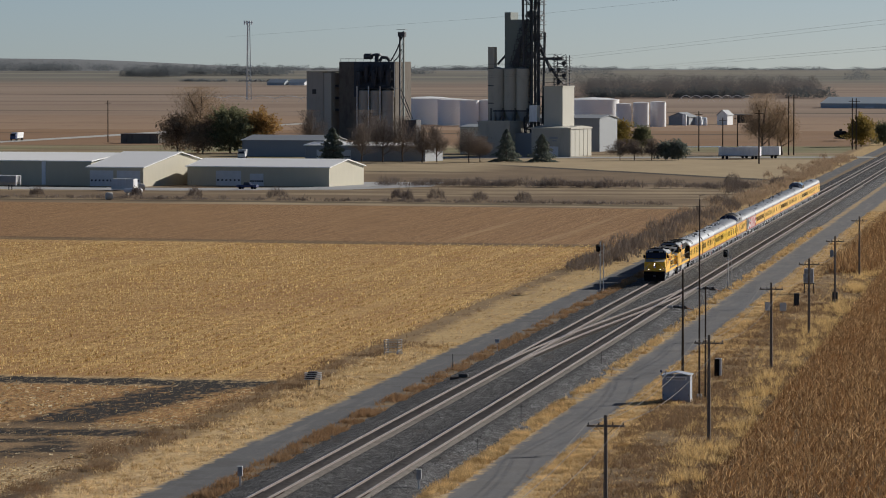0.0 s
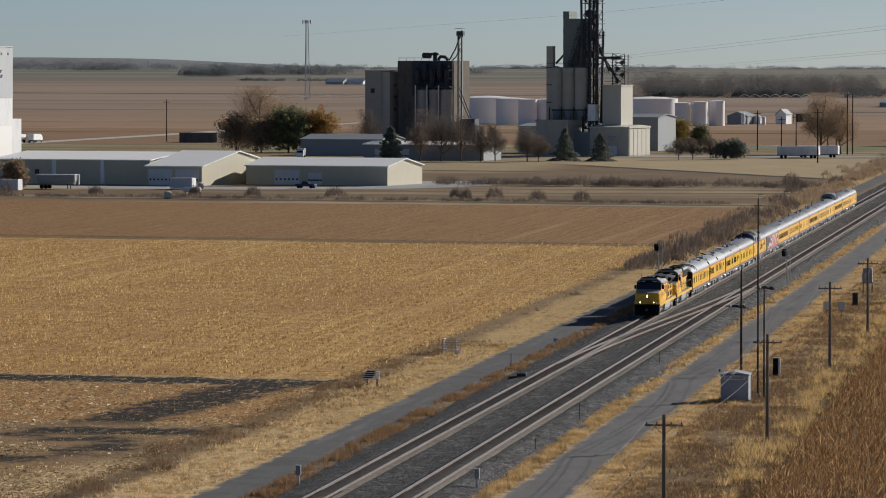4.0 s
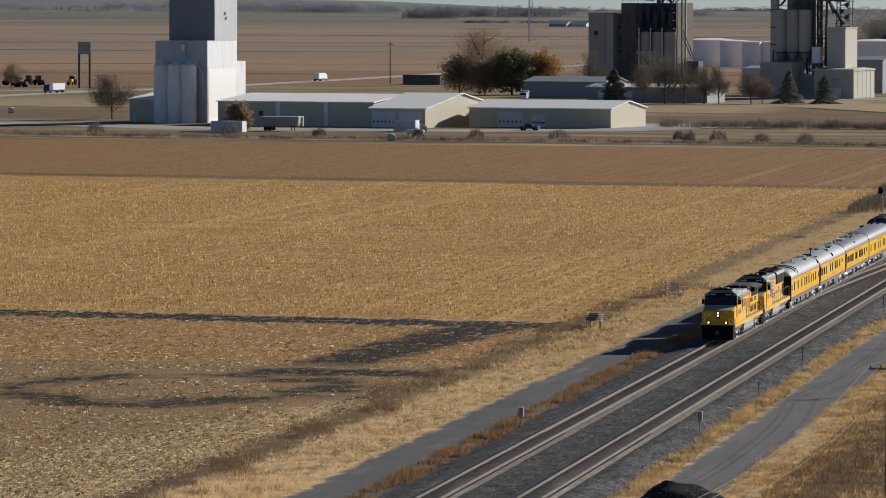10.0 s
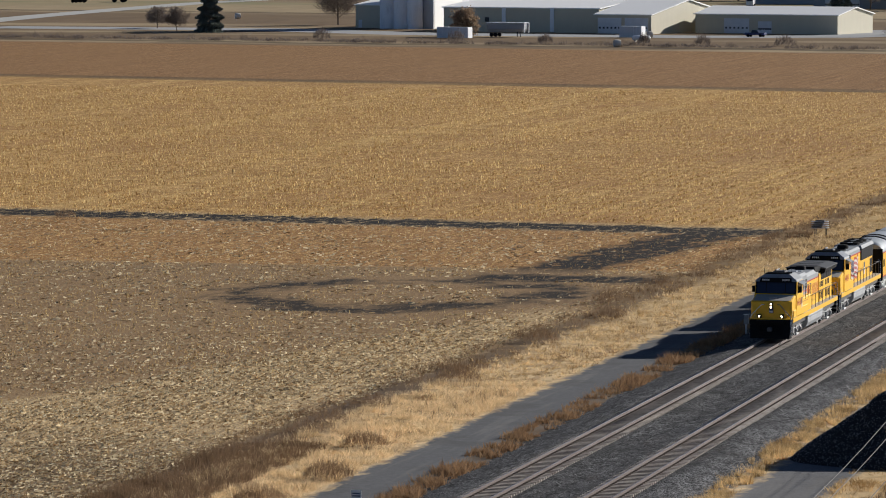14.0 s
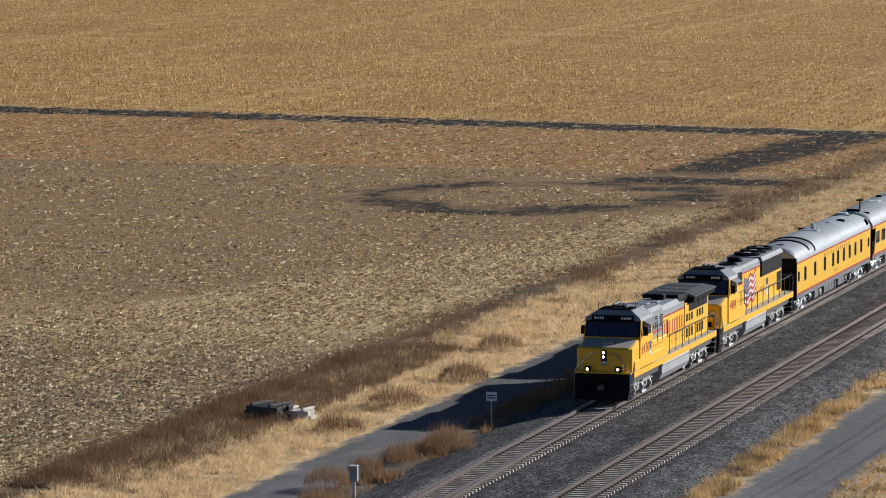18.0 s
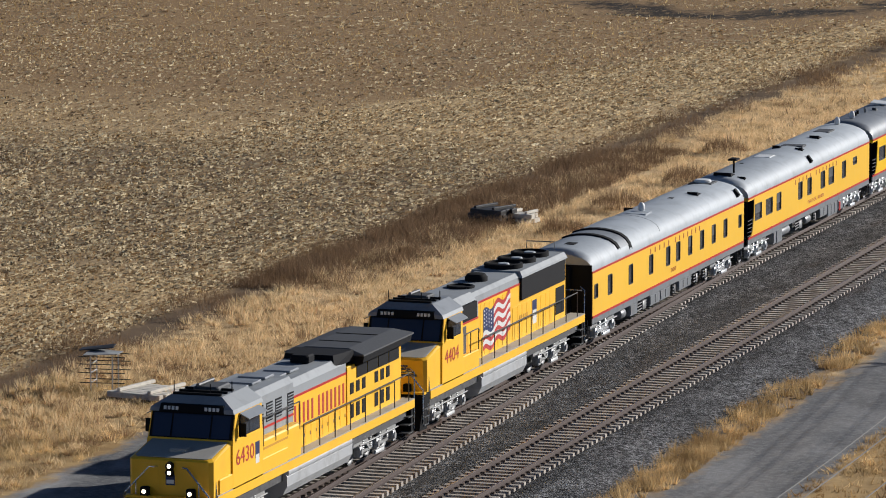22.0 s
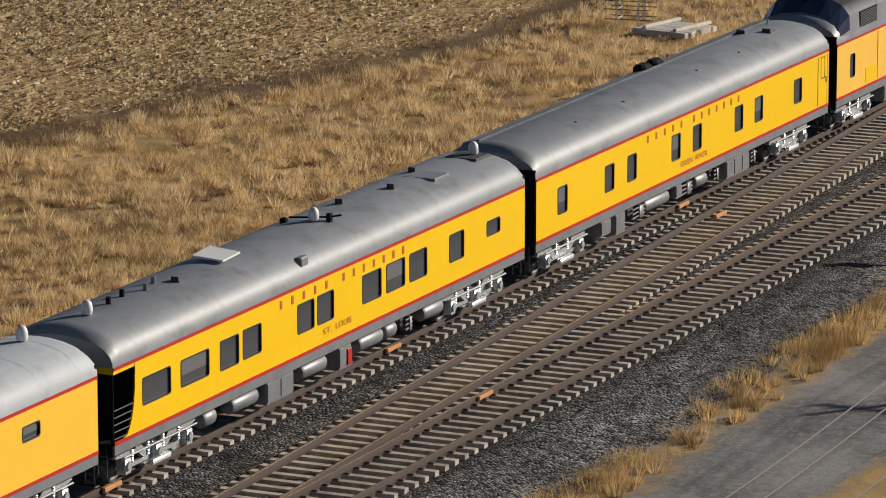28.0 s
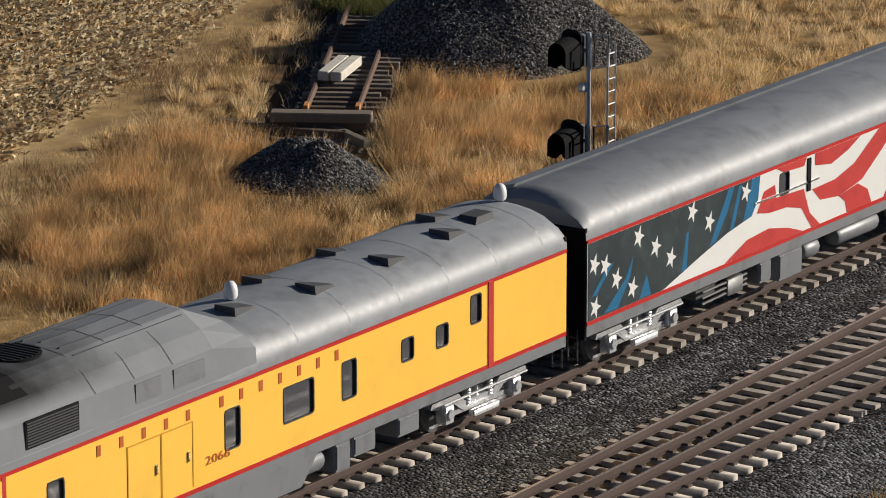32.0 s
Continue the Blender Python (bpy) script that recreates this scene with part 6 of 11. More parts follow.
def second_engine():
    L = thing("locomotive", "yellow diesel locomotive with a painted flag panel", "locomotive", "engines of the train")
    frame_and_trucks(L, LEN, 7.7, 13.6, 4.2, 17.9)
    cab_front(L, True)
    cab(L, 2.62, 5.2, "4404", M_roof)
    part("cab_side_panel", Geo().box(1.3, 5.2, 1.62, 1.5, 7.3, 2.3, 0.03), M_yel, L)
    hood(L, 5.2, 8.3, 1.12, 4.35, M_roofm, "filter_cab", 0.4)
    part("filter_lower", Geo().box(-1.125, 5.2, 1.66, 1.125, 8.3, 3.35), M_yel, L)
    part("filter_grille", Geo().box(1.0, 5.9, 3.42, 1.15, 8.1, 4.05), M_grill, L)
    part("red_stripe", Geo().box(1.1, 5.2, 3.33, 1.135, 8.3, 3.41), M_red, L)
    part("cab_door", Geo().box(1.1, 6.2, 1.75, 1.14, 6.75, 3.25), M_truck, L)
    hood(L, 8.3, 20.6, 0.98, 3.86, M_yel, "engine_hood", 0.02)
    part("hood_roof", Geo().prism([(0.98, 3.84), (0.97, 4.14), (0.84, 4.3), (-0.84, 4.3), (-0.97, 4.14), (-0.98, 3.84)], "y", 8.3, 20.6), M_roofm, L)
    part("red_stripe", Geo().box(0.97, 8.3, 3.82, 0.995, 14.2, 3.9), M_red, L)
    rad = part("radiator", Geo().box(-1.07, 14.2, 3.2, 1.07, 20.3, 4.15, 0.04), M_grill, L, "black radiator grille")
    part("radiator_top", Geo().loft([[(-1.12, 14.1, 4.1), (1.12, 14.1, 4.1), (1.12, 20.45, 4.1), (-1.12, 20.45, 4.1)], [(-1.1, 14.15, 4.18), (1.1, 14.15, 4.18), (1.1, 20.4, 4.18), (-1.1, 20.4, 4.18)], [(-1.0, 14.2, 4.36), (1.0, 14.2, 4.36), (1.0, 20.3, 4.36), (-1.0, 20.3, 4.36)]]), M_roofm, L)
    for y in (15.2, 17.0, 18.8):
        f = part("fan", Geo().lathe([(0.78, 0.0), (0.78, 0.2), (0.68, 0.23), (0.64, 0.14), (0.1, 0.12)], (0, y, 4.33), 22), M_black, L)
        part("fan_hub", Geo().lathe([(0.26, 0.1), (0.22, 0.2), (0.02, 0.21)], (0, y, 4.33), 14), M_roofl, f)
    part("silencer", Geo().lathe([(0.45, 0.0), (0.45, 0.18), (0.36, 0.3), (0.15, 0.34), (0.02, 0.34)], (0, 11.6, 4.28), 18), M_black, L)
    for y in (9.6,):
        part("brake_fan", Geo().lathe([(0.55, 0.0), (0.55, 0.1), (0.48, 0.12), (0.45, 0.05), (0.05, 0.05)], (0, y, 4.28), 18), M_grill, L)
    part("roof_rail", Geo().path([(-0.6, 20.3, 4.45), (-0.6, 20.3, 4.75), (0.6, 20.3, 4.75), (0.6, 20.3, 4.45)], 0.025), M_truck, L)
    hood_doors(L, 8.4, 13.0, 0.98, 1.75, 3.75, 8)
    hood_doors(L, 13.2, 19.0, 0.98, 1.75, 3.02, 9)
    part("rear_grille", Geo().box(0.97, 19.2, 1.9, 1.0, 20.4, 3.0), M_grill, L)
    # the waving flag: a blue corner and rippling stripes
    X = 1.002
    rip = lambda y: 0.12 * math.sin((y - 9.2) * 3.9)
    ys = np.linspace(9.35, 12.9, 22)
    top = lambda y: 3.42 + rip(y) + 0.09 * (y - 9.35)
    for i in range(9):
        g = Geo()
        for a, b in zip(ys, ys[1:]):
            if a < 10.7 and i < 5:
                continue
            z = lambda y, j: top(y) - j * 0.18
            g.poly([(X, a, z(a, i + 1)), (X, b, z(b, i + 1)), (X, b, z(b, i)), (X, a, z(a, i))])
        part("flag_stripe", g, M_white if i % 2 else M_fred, L)
    g = Geo()
    for a, b in zip(ys, ys[1:]):
        if a < 10.7:
            g.poly([(X, a, top(a) - 0.90), (X, b, top(b) - 0.90), (X, b, top(b)), (X, a, top(a))])
    part("flag_canton", g, M_navy, L)
    g = Geo()
    for i in range(4):
        for j in range(5):
            y = 9.45 + i * 0.3
            g.box(X, y, top(y) - 0.14 - j * 0.15, X + 0.004, y + 0.07, top(y) - 0.07 - j * 0.15)
    part("flag_stars", g, M_white, L)
    part("shield", Geo().box(0.985, 15.9, 2.2, 1.0, 16.5, 2.95), M_navy, L, "shield emblem")
    part("shield_lower", Geo().box(0.985, 15.94, 2.0, 1.002, 16.46, 2.55), M_white, L)
    bars(L, M_amber, 1.0, [14.2 + i * 0.25 for i in range(5)], 2.5, 0.14, 0.2, "small_letter_bar")
    for s in (-1, 1):
        handrail(L, s, 1.5, 7.6, 20.6, 1.66, 1.5)
        handrail(L, s, 1.46, 5.3, 7.3, 2.3, 0.9, 0.8)
    TRAIN.append((L, -LEN))


lead_engine()
second_engine()


# ---- crossovers between the two tracks ----
def shift(y, ya, yb):
    """How far a crossover from the first track at ya to the second at yb has come over at y."""
    u = min(1.0, max(0.0, (y - ya) / (yb - ya)))
    return (XB - XA) * u * u * (3 - 2 * u)


def crossover(ya, yb, pieces):
    tr = tagged(thing("crossover", "steel crossover rails linking the two main tracks", "railway track", "crossovers"), kind="structure")
    lo, hi = max(Y0, min(ya, yb)), max(ya, yb)
    ys = np.linspace(lo, hi, 60)
    for s in (-0.755, 0.755):
        a, b = (0, 59) if s > 0 else (0, 59)
        pts = [(XA + shift(y, ya, yb) + s, y) for y in ys]
        # where it runs inside a main track the blade lies against the stock rail
        pts = [(x, y) for x, y in pts if not (abs(x - (XA - 0.755)) < 0.08 or abs(x - (XB + 0.755)) < 0.08)]
        rail_line("rail", pts, tr)
    tie = tie_mesh(1.0, M_tie)
    rest = []
    for i, v in enumerate(np.arange(lo, hi, 0.61)):
        d = shift(v, ya, yb)
        if d < 0.35 or d > 5.77:
            continue
        xc = XA + d
        x0, x1 = (XA + 1.29, xc + 1.3) if d < 2.7 else ((xc - 1.3, XB - 1.29) if d > 3.5 else (xc - 1.3, xc + 1.3))
        y = Y0 + round((v - Y0) / 0.61) * 0.61
        if pieces:
            ob = part("tie", tie, None, tr)
            ob.location, ob.scale = ((x0 + x1) / 2, y, -0.004), ((x1 - x0) / 2, 1, 1)
        else:
            rest.append((x0, x1, y))
    if rest:
        g = Geo()
        for x0, x1, y in rest:
            g.box(x0, y - 0.12, -0.42, x1, y + 0.12, -0.189)
        part("ties", g, M_oldtie, tr)["kind"] = "stuff"
    for d in (1.51, 4.61):
        y = min(np.linspace(lo, hi, 400), key=lambda v: abs(shift(v, ya, yb) - d))
        g = Geo().loft([[(-0.05, -2.2, -0.15), (0.05, -2.2, -0.15), (0.05, -2.2, 0.004), (-0.05, -2.2, 0.004)], [(-0.16, 1.2, -0.15), (0.16, 1.2, -0.15), (0.16, 1.2, 0.004), (-0.16, 1.2, 0.004)]])
        part("frog", g, M_head, tr, "worn bright steel frog", at=((XA if d < 3 else XB) + (0.755 if d < 3 else -0.755), y, 0.0))


crossover(228.0, 35.0, True)
crossover(460.0, 654.0, False)

M_box = plain("weathered_box", (0.33, 0.34, 0.34), 0.6, 0.1, 0.15, 1.0, 9.0, dirt=(0.16, 0.13, 0.1))
M_dark = plain("dark_iron", (0.045, 0.045, 0.047), 0.55, 0.3, 0.2, 1.5, 10.0)
M_alu = plain("dull_aluminium", (0.55, 0.56, 0.57), 0.4, 0.6, 0.1, 1.0, 9.0)
M_copper = plain("orange_cable", (0.42, 0.16, 0.06), 0.6)
M_pole = plain("creosoted_pole", (0.075, 0.058, 0.045), 0.9, 0.0, 0.25, 0.8, 9.0, streak=6.0)
M_polel = plain("grey_pole", (0.20, 0.17, 0.14), 0.9, 0.0, 0.25, 0.8, 9.0, streak=6.0)
M_shed = plain("blue_grey_steel", (0.36, 0.40, 0.46), 0.5, 0.0, 0.1, 0.8, 9.0, dirt=(0.24, 0.22, 0.19), amount=0.3)
M_shedroof = plain("pale_shed_roof", (0.62, 0.65, 0.68), 0.4, 0.2, 0.1, 0.8, 7.0)
M_plank = plain("bleached_timber", (0.66, 0.62, 0.55), 0.85, 0.0, 0.2, 1.2, 16.0, dirt=(0.22, 0.19, 0.16), rnd=0.1)
M_orange = plain("rusty_orange", (0.55, 0.24, 0.08), 0.7, 0.0, 0.3, 2.0, 12.0)
M_conc = plain("old_concrete", (0.40, 0.38, 0.35), 0.85, 0.0, 0.2, 0.9, 10.0, dirt=(0.2, 0.18, 0.15))


def switch_machine(y, x=XB + 1.45):
    t = thing("switch_machine", "grey electric switch machine on long timbers beside the rail", "switch machine", "switch machines", at=(x, y, -0.2))
    part("cover_plate", Geo().loft([[(-0.6, -0.75, 0.0), (0.15, -0.75, 0.0), (0.15, -0.1, 0.0), (-0.6, -0.1, 0.0)], [(-0.5, -0.65, 0.19), (0.05, -0.65, 0.19), (0.05, -0.2, 0.19), (-0.5, -0.2, 0.19)]]), M_box, t, "pale sheet cover")
    part("cover_plate", Geo().loft([[(-0.6, 0.9, 0.0), (0.1, 0.9, 0.0), (0.1, 1.5, 0.0), (-0.6, 1.5, 0.0)], [(-0.5, 1.0, 0.19), (0.0, 1.0, 0.19), (0.0, 1.4, 0.19), (-0.5, 1.4, 0.19)]]), M_box, t, "pale sheet cover")
    part("timber", Geo().box(-0.7, -0.1, -0.2, 1.9, 0.16, 0.02), M_wood, t)
    part("timber", Geo().box(-0.7, 0.55, -0.2, 1.9, 0.81, 0.02), M_wood, t)
    part("housing", Geo().box(0.15, -0.12, 0.02, 0.95, 0.8, 0.26, 0.04), M_truck, t)
    part("motor", Geo().lathe([(0.05, -0.1), (0.13, -0.06), (0.13, 0.5), (0.05, 0.54)], (1.2, 0.0, 0.15), 14, "y"), M_dark, t)
    part("motor_cap", Geo().box(1.0, -0.3, 0.02, 1.35, -0.1, 0.22, 0.03), M_box, t)
    part("drive_case", Geo().box(1.35, -0.05, 0.02, 1.75, 0.3, 0.24, 0.03), M_dark, t)
    part("gear_case", Geo().box(1.0, 0.62, 0.02, 1.5, 1.0, 0.25, 0.04), M_box, t)
    part("tag", Geo().box(1.1, 0.68, 0.25, 1.25, 0.85, 0.262), M_white, t)
    part("throw_rod", Geo().tube((0.2, 0.35, 0.08), (-1.9, 0.35, 0.05), 0.03), M_dark, t)
    part("junction_box", Geo().box(1.3, 1.3, 0.02, 1.65, 1.6, 0.26, 0.03), M_box, t)
    part("box_post", Geo().box(1.42, 1.4, -0.4, 1.5, 1.48, 0.03), M_dark, t)
    for i in range(3):
        part("cable", Geo().path([(1.3, 0.1 + i * 0.1, 0.1), (2.0, 0.3 + i * 0.1, -0.1 - i * 0.02), (2.3 + i * 0.1, 0.9, -0.3), (2.1, 1.3, -0.2), (1.6, 1.45, 0.1)], 0.022), M_copper, t)
    return t


switch_machine(94.8)
for m in (pose(XB + 1.45, 640, -0.2), pose(XB + 1.45, 590, -0.2)):
    copy_thing(bpy.data.objects["switch_machine"], m)
t = thing("switch_machine", "dark electric switch machine beside the far rail", "switch machine", "switch machines", at=(XA - 1.6, 455, -0.25))
part("housing", Geo().box(-0.8, -0.4, 0, 0.1, 0.4, 0.35, 0.05), M_dark, t)
part("timber", Geo().box(-1.6, -0.7, -0.2, 0.6, -0.45, 0.05), M_wood, t)
part("timber", Geo().box(-1.6, 0.45, -0.2, 0.6, 0.7, 0.05), M_wood, t)
# joint bars in fresh orange rust, bolted to the crossover's rails
for x, y in ((XA + 0.83, 138.0), (XA + 2.5, 137.0), (XA + 0.83, 99.5), (XA + 0.83, 116.0), (XB - 0.7, 112.0)):
    solid("joint_bar", Geo().box(-0.05, -0.45, -0.14, 0.05, 0.45, -0.03, 0.015), M_orange, "rust-orange joint bar bolted to a rail", "joint bar", "joint bars", at=(x, y, 0))


# ---- signals, cabinets, posts ----
def signal_head(parent, x, y, z):
    """A searchlight head: a rounded black housing under one long drooping hood."""
    plate = rounded(-0.30, 0.30, -0.52, 0.52, 0.22, 4)
    bk = part("backplate", Geo().loft([[(x + u, y + d, z + w) for u, w in plate] for d in (0.04, 0.0)]), M_black, parent, "black rounded signal backplate")
    part("lamp_case", Geo().box(x - 0.24, y + 0.04, z - 0.42, x + 0.24, y + 0.36, z + 0.40, 0.06), M_dark, bk)
    arch = [(0.27, -0.40), (0.27, -0.1)] + [(0.27 * math.cos(radians(a)), 0.14 + 0.27 * math.sin(radians(a))) for a in range(0, 181, 20)] + [(-0.27, -0.1), (-0.27, -0.40)]
    tip = [(u, w if w > -0.05 else 0.5 * w + 0.02) for u, w in arch]
    part("hood", Geo().loft([[(x + u * k, y - d, z + w - e) for u, w in ring] for ring, d, k, e in ((arch, 0.0, 1.06, 0.0), (arch, 0.28, 1.04, 0.04), (tip, 0.66, 0.98, 0.12), (tip, 0.66, 0.93, 0.13), (arch, 0.28, 0.97, 0.06), (arch, 0.0, 1.0, 0.0))], cap=False, closed=False), M_black, bk, "dark drooping signal hood")
    part("lens", Geo().lathe([(0.15, -0.01), (0.02, -0.03)], (x, y, z - 0.05), 14, "y"), M_glass, bk)


def mast_signal(x, y, top, heads, label, turn=0.0):
    t = thing("railway_signal", label, "railway signal", "signals", at=(x, y, G0), turn=turn)
    part("mast", Geo().tube((0, 0, 0), (0, 0, top + 0.3), 0.07, 10), M_alu, t, "aluminium mast")
    part("base", Geo().box(-0.3, -0.3, 0, 0.3, 0.3, 0.25, 0.03), M_conc, t)
    for z in heads:
        signal_head(t, -0.35, -0.25, z)
        part("bracket", Geo().box(-0.35, -0.1, z - 0.05, 0.05, 0.0, z + 0.05), M_alu, t)
    g = Geo()
    for z in np.arange(0.5, top, 0.32):
        g.tube((0.5, 0.1, z), (0.5, 0.45, z), 0.02)
    for d in (0.1, 0.45):
        g.tube((0.5, d, 0.1), (0.5, d, top), 0.03)
    part("ladder", g, M_alu, t)
    for z in heads:
        a, b = z - 0.75, z + 0.0
        part("cage", Geo().path([(0.14, 0.05, a + 0.3), (0.56, 0.05, a + 0.4), (0.56, 0.05, b + 0.45), (0.14, 0.05, b + 0.35), (0.14, 0.05, a + 0.3)], 0.04, 5), M_alu, t)
    part("brace", Geo().path([(0.05, 0, heads[-1] - 1.0), (0.75, 0.1, heads[-1] - 0.55)], 0.02), M_alu, t)
    part("junction_box", Geo().lathe([(0.03, 0.0), (0.12, 0.04), (0.12, 0.18), (0.03, 0.22)], (-0.2, -0.12, heads[0] - 0.95), 10, "x"), M_white, t)
    return t


mast_signal(-61.2, 96.0, 5.2, (5.05, 2.75), "two-headed railway signal on an aluminium mast")
mast_signal(-61.5, 640.0, 6.6, (6.0,), "far railway signal on a grey mast", 12.0)
mast_signal(-44.6, 648.8, 5.4, (5.0,), "round-headed railway signal beside the second track")


def relay_post(x, y, h=1.5, tone=None):
    t = thing("relay_post", "grey lineside relay case on a short post", "relay case", "relay cases", at=(x, y, G0))
    part("post", Geo().box(-0.07, -0.07, 0, 0.07, 0.07, h * 0.62, 0.01), M_alu, t)
    b = part("case", Geo().box(-0.17, -0.14, h * 0.55, 0.17, 0.14, h, 0.02), tone or M_box, t)
    part("case_lid", Geo().box(0.17, -0.12, h * 0.58, 0.185, 0.12, h * 0.97), M_alu, b)
    part("case_top", Geo().box(-0.2, -0.17, h, 0.2, 0.17, h + 0.03), M_white, b)
    return t


for x, y, h in ((-59.0, 338.6, 1.55), (-45.6, 337.2, 1.6), (-59.3, 202.2, 1.55), (-45.5, 134.0, 1.45)):
    relay_post(x, y, h)
for x, y, h, w in ((-59.7, 504.8, 1.0, 0.5), (-59.9, 229.1, 1.35, 0.55)):
    t = thing("trackside_sign", "small white trackside sign on a post", "sign", "trackside signs", at=(x, y, G0))
    part("post", Geo().tube((0, 0, 0), (0, 0, h), 0.035), M_alu, t)
    part("plate", Geo().box(-w / 2, -0.06, h - 0.1, w / 2, -0.03, h + 0.35), M_white, t)
    part("plate_marks", Geo().box(-w / 2 + 0.06, -0.066, h + 0.02, w / 2 - 0.06, -0.061, h + 0.08).box(-w / 2 + 0.06, -0.066, h + 0.15, w / 2 - 0.06, -0.061, h + 0.21), M_navy, t)
for x, y, h in ((-60.5, 473.1, 1.6), (-45.3, 89.1, 2.1), (-45.8, 405.0, 1.5), (-45.6, 372.0, 1.1), (-46.0, 480.0, 1.6)):
    solid("marker_stake", Geo().tube((0, 0, 0), (0, 0, h), 0.035, 6), M_dark, "thin dark steel marker stake in the ballast", "stake", "stakes", at=(x, y, G0))


def instrument_shed(x, y, w, d, h, turn=0.0):
    t = thing("instrument_shed", "blue-grey steel instrument shed with a pale gable roof", "shed", "instrument sheds", at=(x, y, G0), turn=turn)
    part("plinth", Geo().box(-w / 2 - 0.05, -d / 2 - 0.05, 0, w / 2 + 0.05, d / 2 + 0.05, 0.22), M_conc, t)
    part("wall", Geo().box(-w / 2, -d / 2, 0.2, w / 2, d / 2, h), M_shed, t)
    for s in (-1, 1):
        part("door", Geo().box(s * w * 0.245 - w * 0.22, -d / 2 - 0.03, 0.3, s * w * 0.245 + w * 0.22, -d / 2 - 0.004, h - 0.55), M_shed, t)
        part("hinge", Geo().box(s * w * 0.46 - 0.03, -d / 2 - 0.05, 0.6, s * w * 0.46 + 0.03, -d / 2 - 0.02, 0.75), M_dark, t)
    part("handle", Geo().box(-0.09, -d / 2 - 0.07, 1.0, -0.05, -d / 2 - 0.03, 1.3), M_alu, t)
    part("sign", Geo().box(-w * 0.38, -d / 2 - 0.02, h - 0.42, w * 0.38, -d / 2 - 0.004, h - 0.14), M_white, t, "white name plate with dark bars")
    g = Geo()
    for i in range(9):
        g.box(-w * 0.33 + i * w * 0.075, -d / 2 - 0.027, h - 0.35, -w * 0.33 + i * w * 0.075 + w * 0.045, -d / 2 - 0.021, h - 0.21)
    part("sign_bars", g, M_dark, t)
    part("roof", Geo().prism([(-w / 2 - 0.12, h - 0.03), (0, h + 0.26), (w / 2 + 0.12, h - 0.03), (w / 2 + 0.12, h + 0.05), (0, h + 0.34), (-w / 2 - 0.12, h + 0.05)], "y", -d / 2 - 0.12, d / 2 + 0.12), M_shedroof, t)
    part("lamp_pole", Geo().path([(-w / 2, -d / 2, h), (-w / 2 - 0.1, -d / 2 - 0.1, h + 0.35)], 0.025), M_dark, t)
    part("lamp_head", Geo().lathe([(0.05, 0), (0.1, 0.05), (0.1, 0.2), (0.03, 0.24)], (-w / 2 - 0.1, -d / 2 - 0.1, h + 0.3), 10), M_navy, t)
    part("dish", Geo().lathe([(0.02, 0.0), (0.1, 0.03), (0.14, 0.1)], (-w / 2 + 0.25, -d / 2, h + 0.3), 12, "x"), M_white, t)


instrument_shed(-34.3, 431.3, 2.55, 2.6, 2.45)
instrument_shed(-34.2, 128.3, 2.55, 2.8, 2.6)

# ---- pole line and its wires ----
POLES = [(-29.0, 62), (-28.9, 88), (-27.5, 132.8), (-28.4, 205.2), (-27.9, 294.1), (-27.9, 383.4), (-28.4, 477.2), (-27.7, 537.9), (-28.0, 608.6), (-28.2, 690)]


def utility_pole(x, y, h, transformer=False):
    t = thing("utility_pole", "weathered wooden utility pole with a crossarm" + (" and transformer" if transformer else ""), "utility pole", "line of utility poles", at=(x, y, G0))
    part("pole", Geo().tube((0, 0, 0), (0, 0, h), 0.16, 10, 0.11), M_polel, t)
    arm = part("crossarm", Geo().box(-1.2, -0.06, h - 0.75, 1.2, 0.06, h - 0.62), M_polel, t)
    for a in (-1.1, -0.45, 0.45, 1.1):
        part("insulator", Geo().lathe([(0.03, 0.0), (0.05, 0.06), (0.03, 0.1), (0.05, 0.14), (0.02, 0.18)], (a, 0, h - 0.62), 8), M_glass, arm)
    part("brace", Geo().path([(-0.6, -0.05, h - 0.75), (0, -0.13, h - 1.3), (0.6, -0.05, h - 0.75)], 0.02), M_dark, t)
    if transformer:
        can = part("transformer", Geo().lathe([(0.05, 0.0), (0.25, 0.03), (0.25, 0.85), (0.2, 0.92), (0.03, 0.95)], (-0.42, -0.1, h - 2.7), 14), M_box, t, "grey transformer can")
        part("bushing", Geo().tube((-0.42, -0.1, h - 1.75), (-0.42, -0.1, h - 1.45), 0.04), M_polel, can)
        part("drop_wire", Geo().path([(-0.42, -0.1, h - 1.45), (-0.6, -0.08, h - 1.0), (-0.5, 0, h - 0.6)], 0.012), M_dark, t)
    return t


for i, (x, y) in enumerate(POLES):
    utility_pole(x, y, 8.9, i in (3, 7, 8))
M_wire = plain("bare_wire", (0.22, 0.21, 0.20), 0.8, 0.0, 0.05)
for a in (-1.1, -0.45, 1.1):
    line = thing("power_line", "thin bare wire strung from pole to pole", "wire", "pole line wires", at=(0, 0, 0))
    for (x0, y0), (x1, y1) in zip(POLES, POLES[1:]):
        L = math.hypot(x1 - x0, y1 - y0)
        ps = []
        for i in range(11):
            u = i / 10
            ps.append((x0 + (x1 - x0) * u + a, y0 + (y1 - y0) * u, G0 + 8.45 - 4 * u * (1 - u) * L * 0.012))
        part("wire_span", Geo().path(ps, 0.016, 5), M_wire, line)
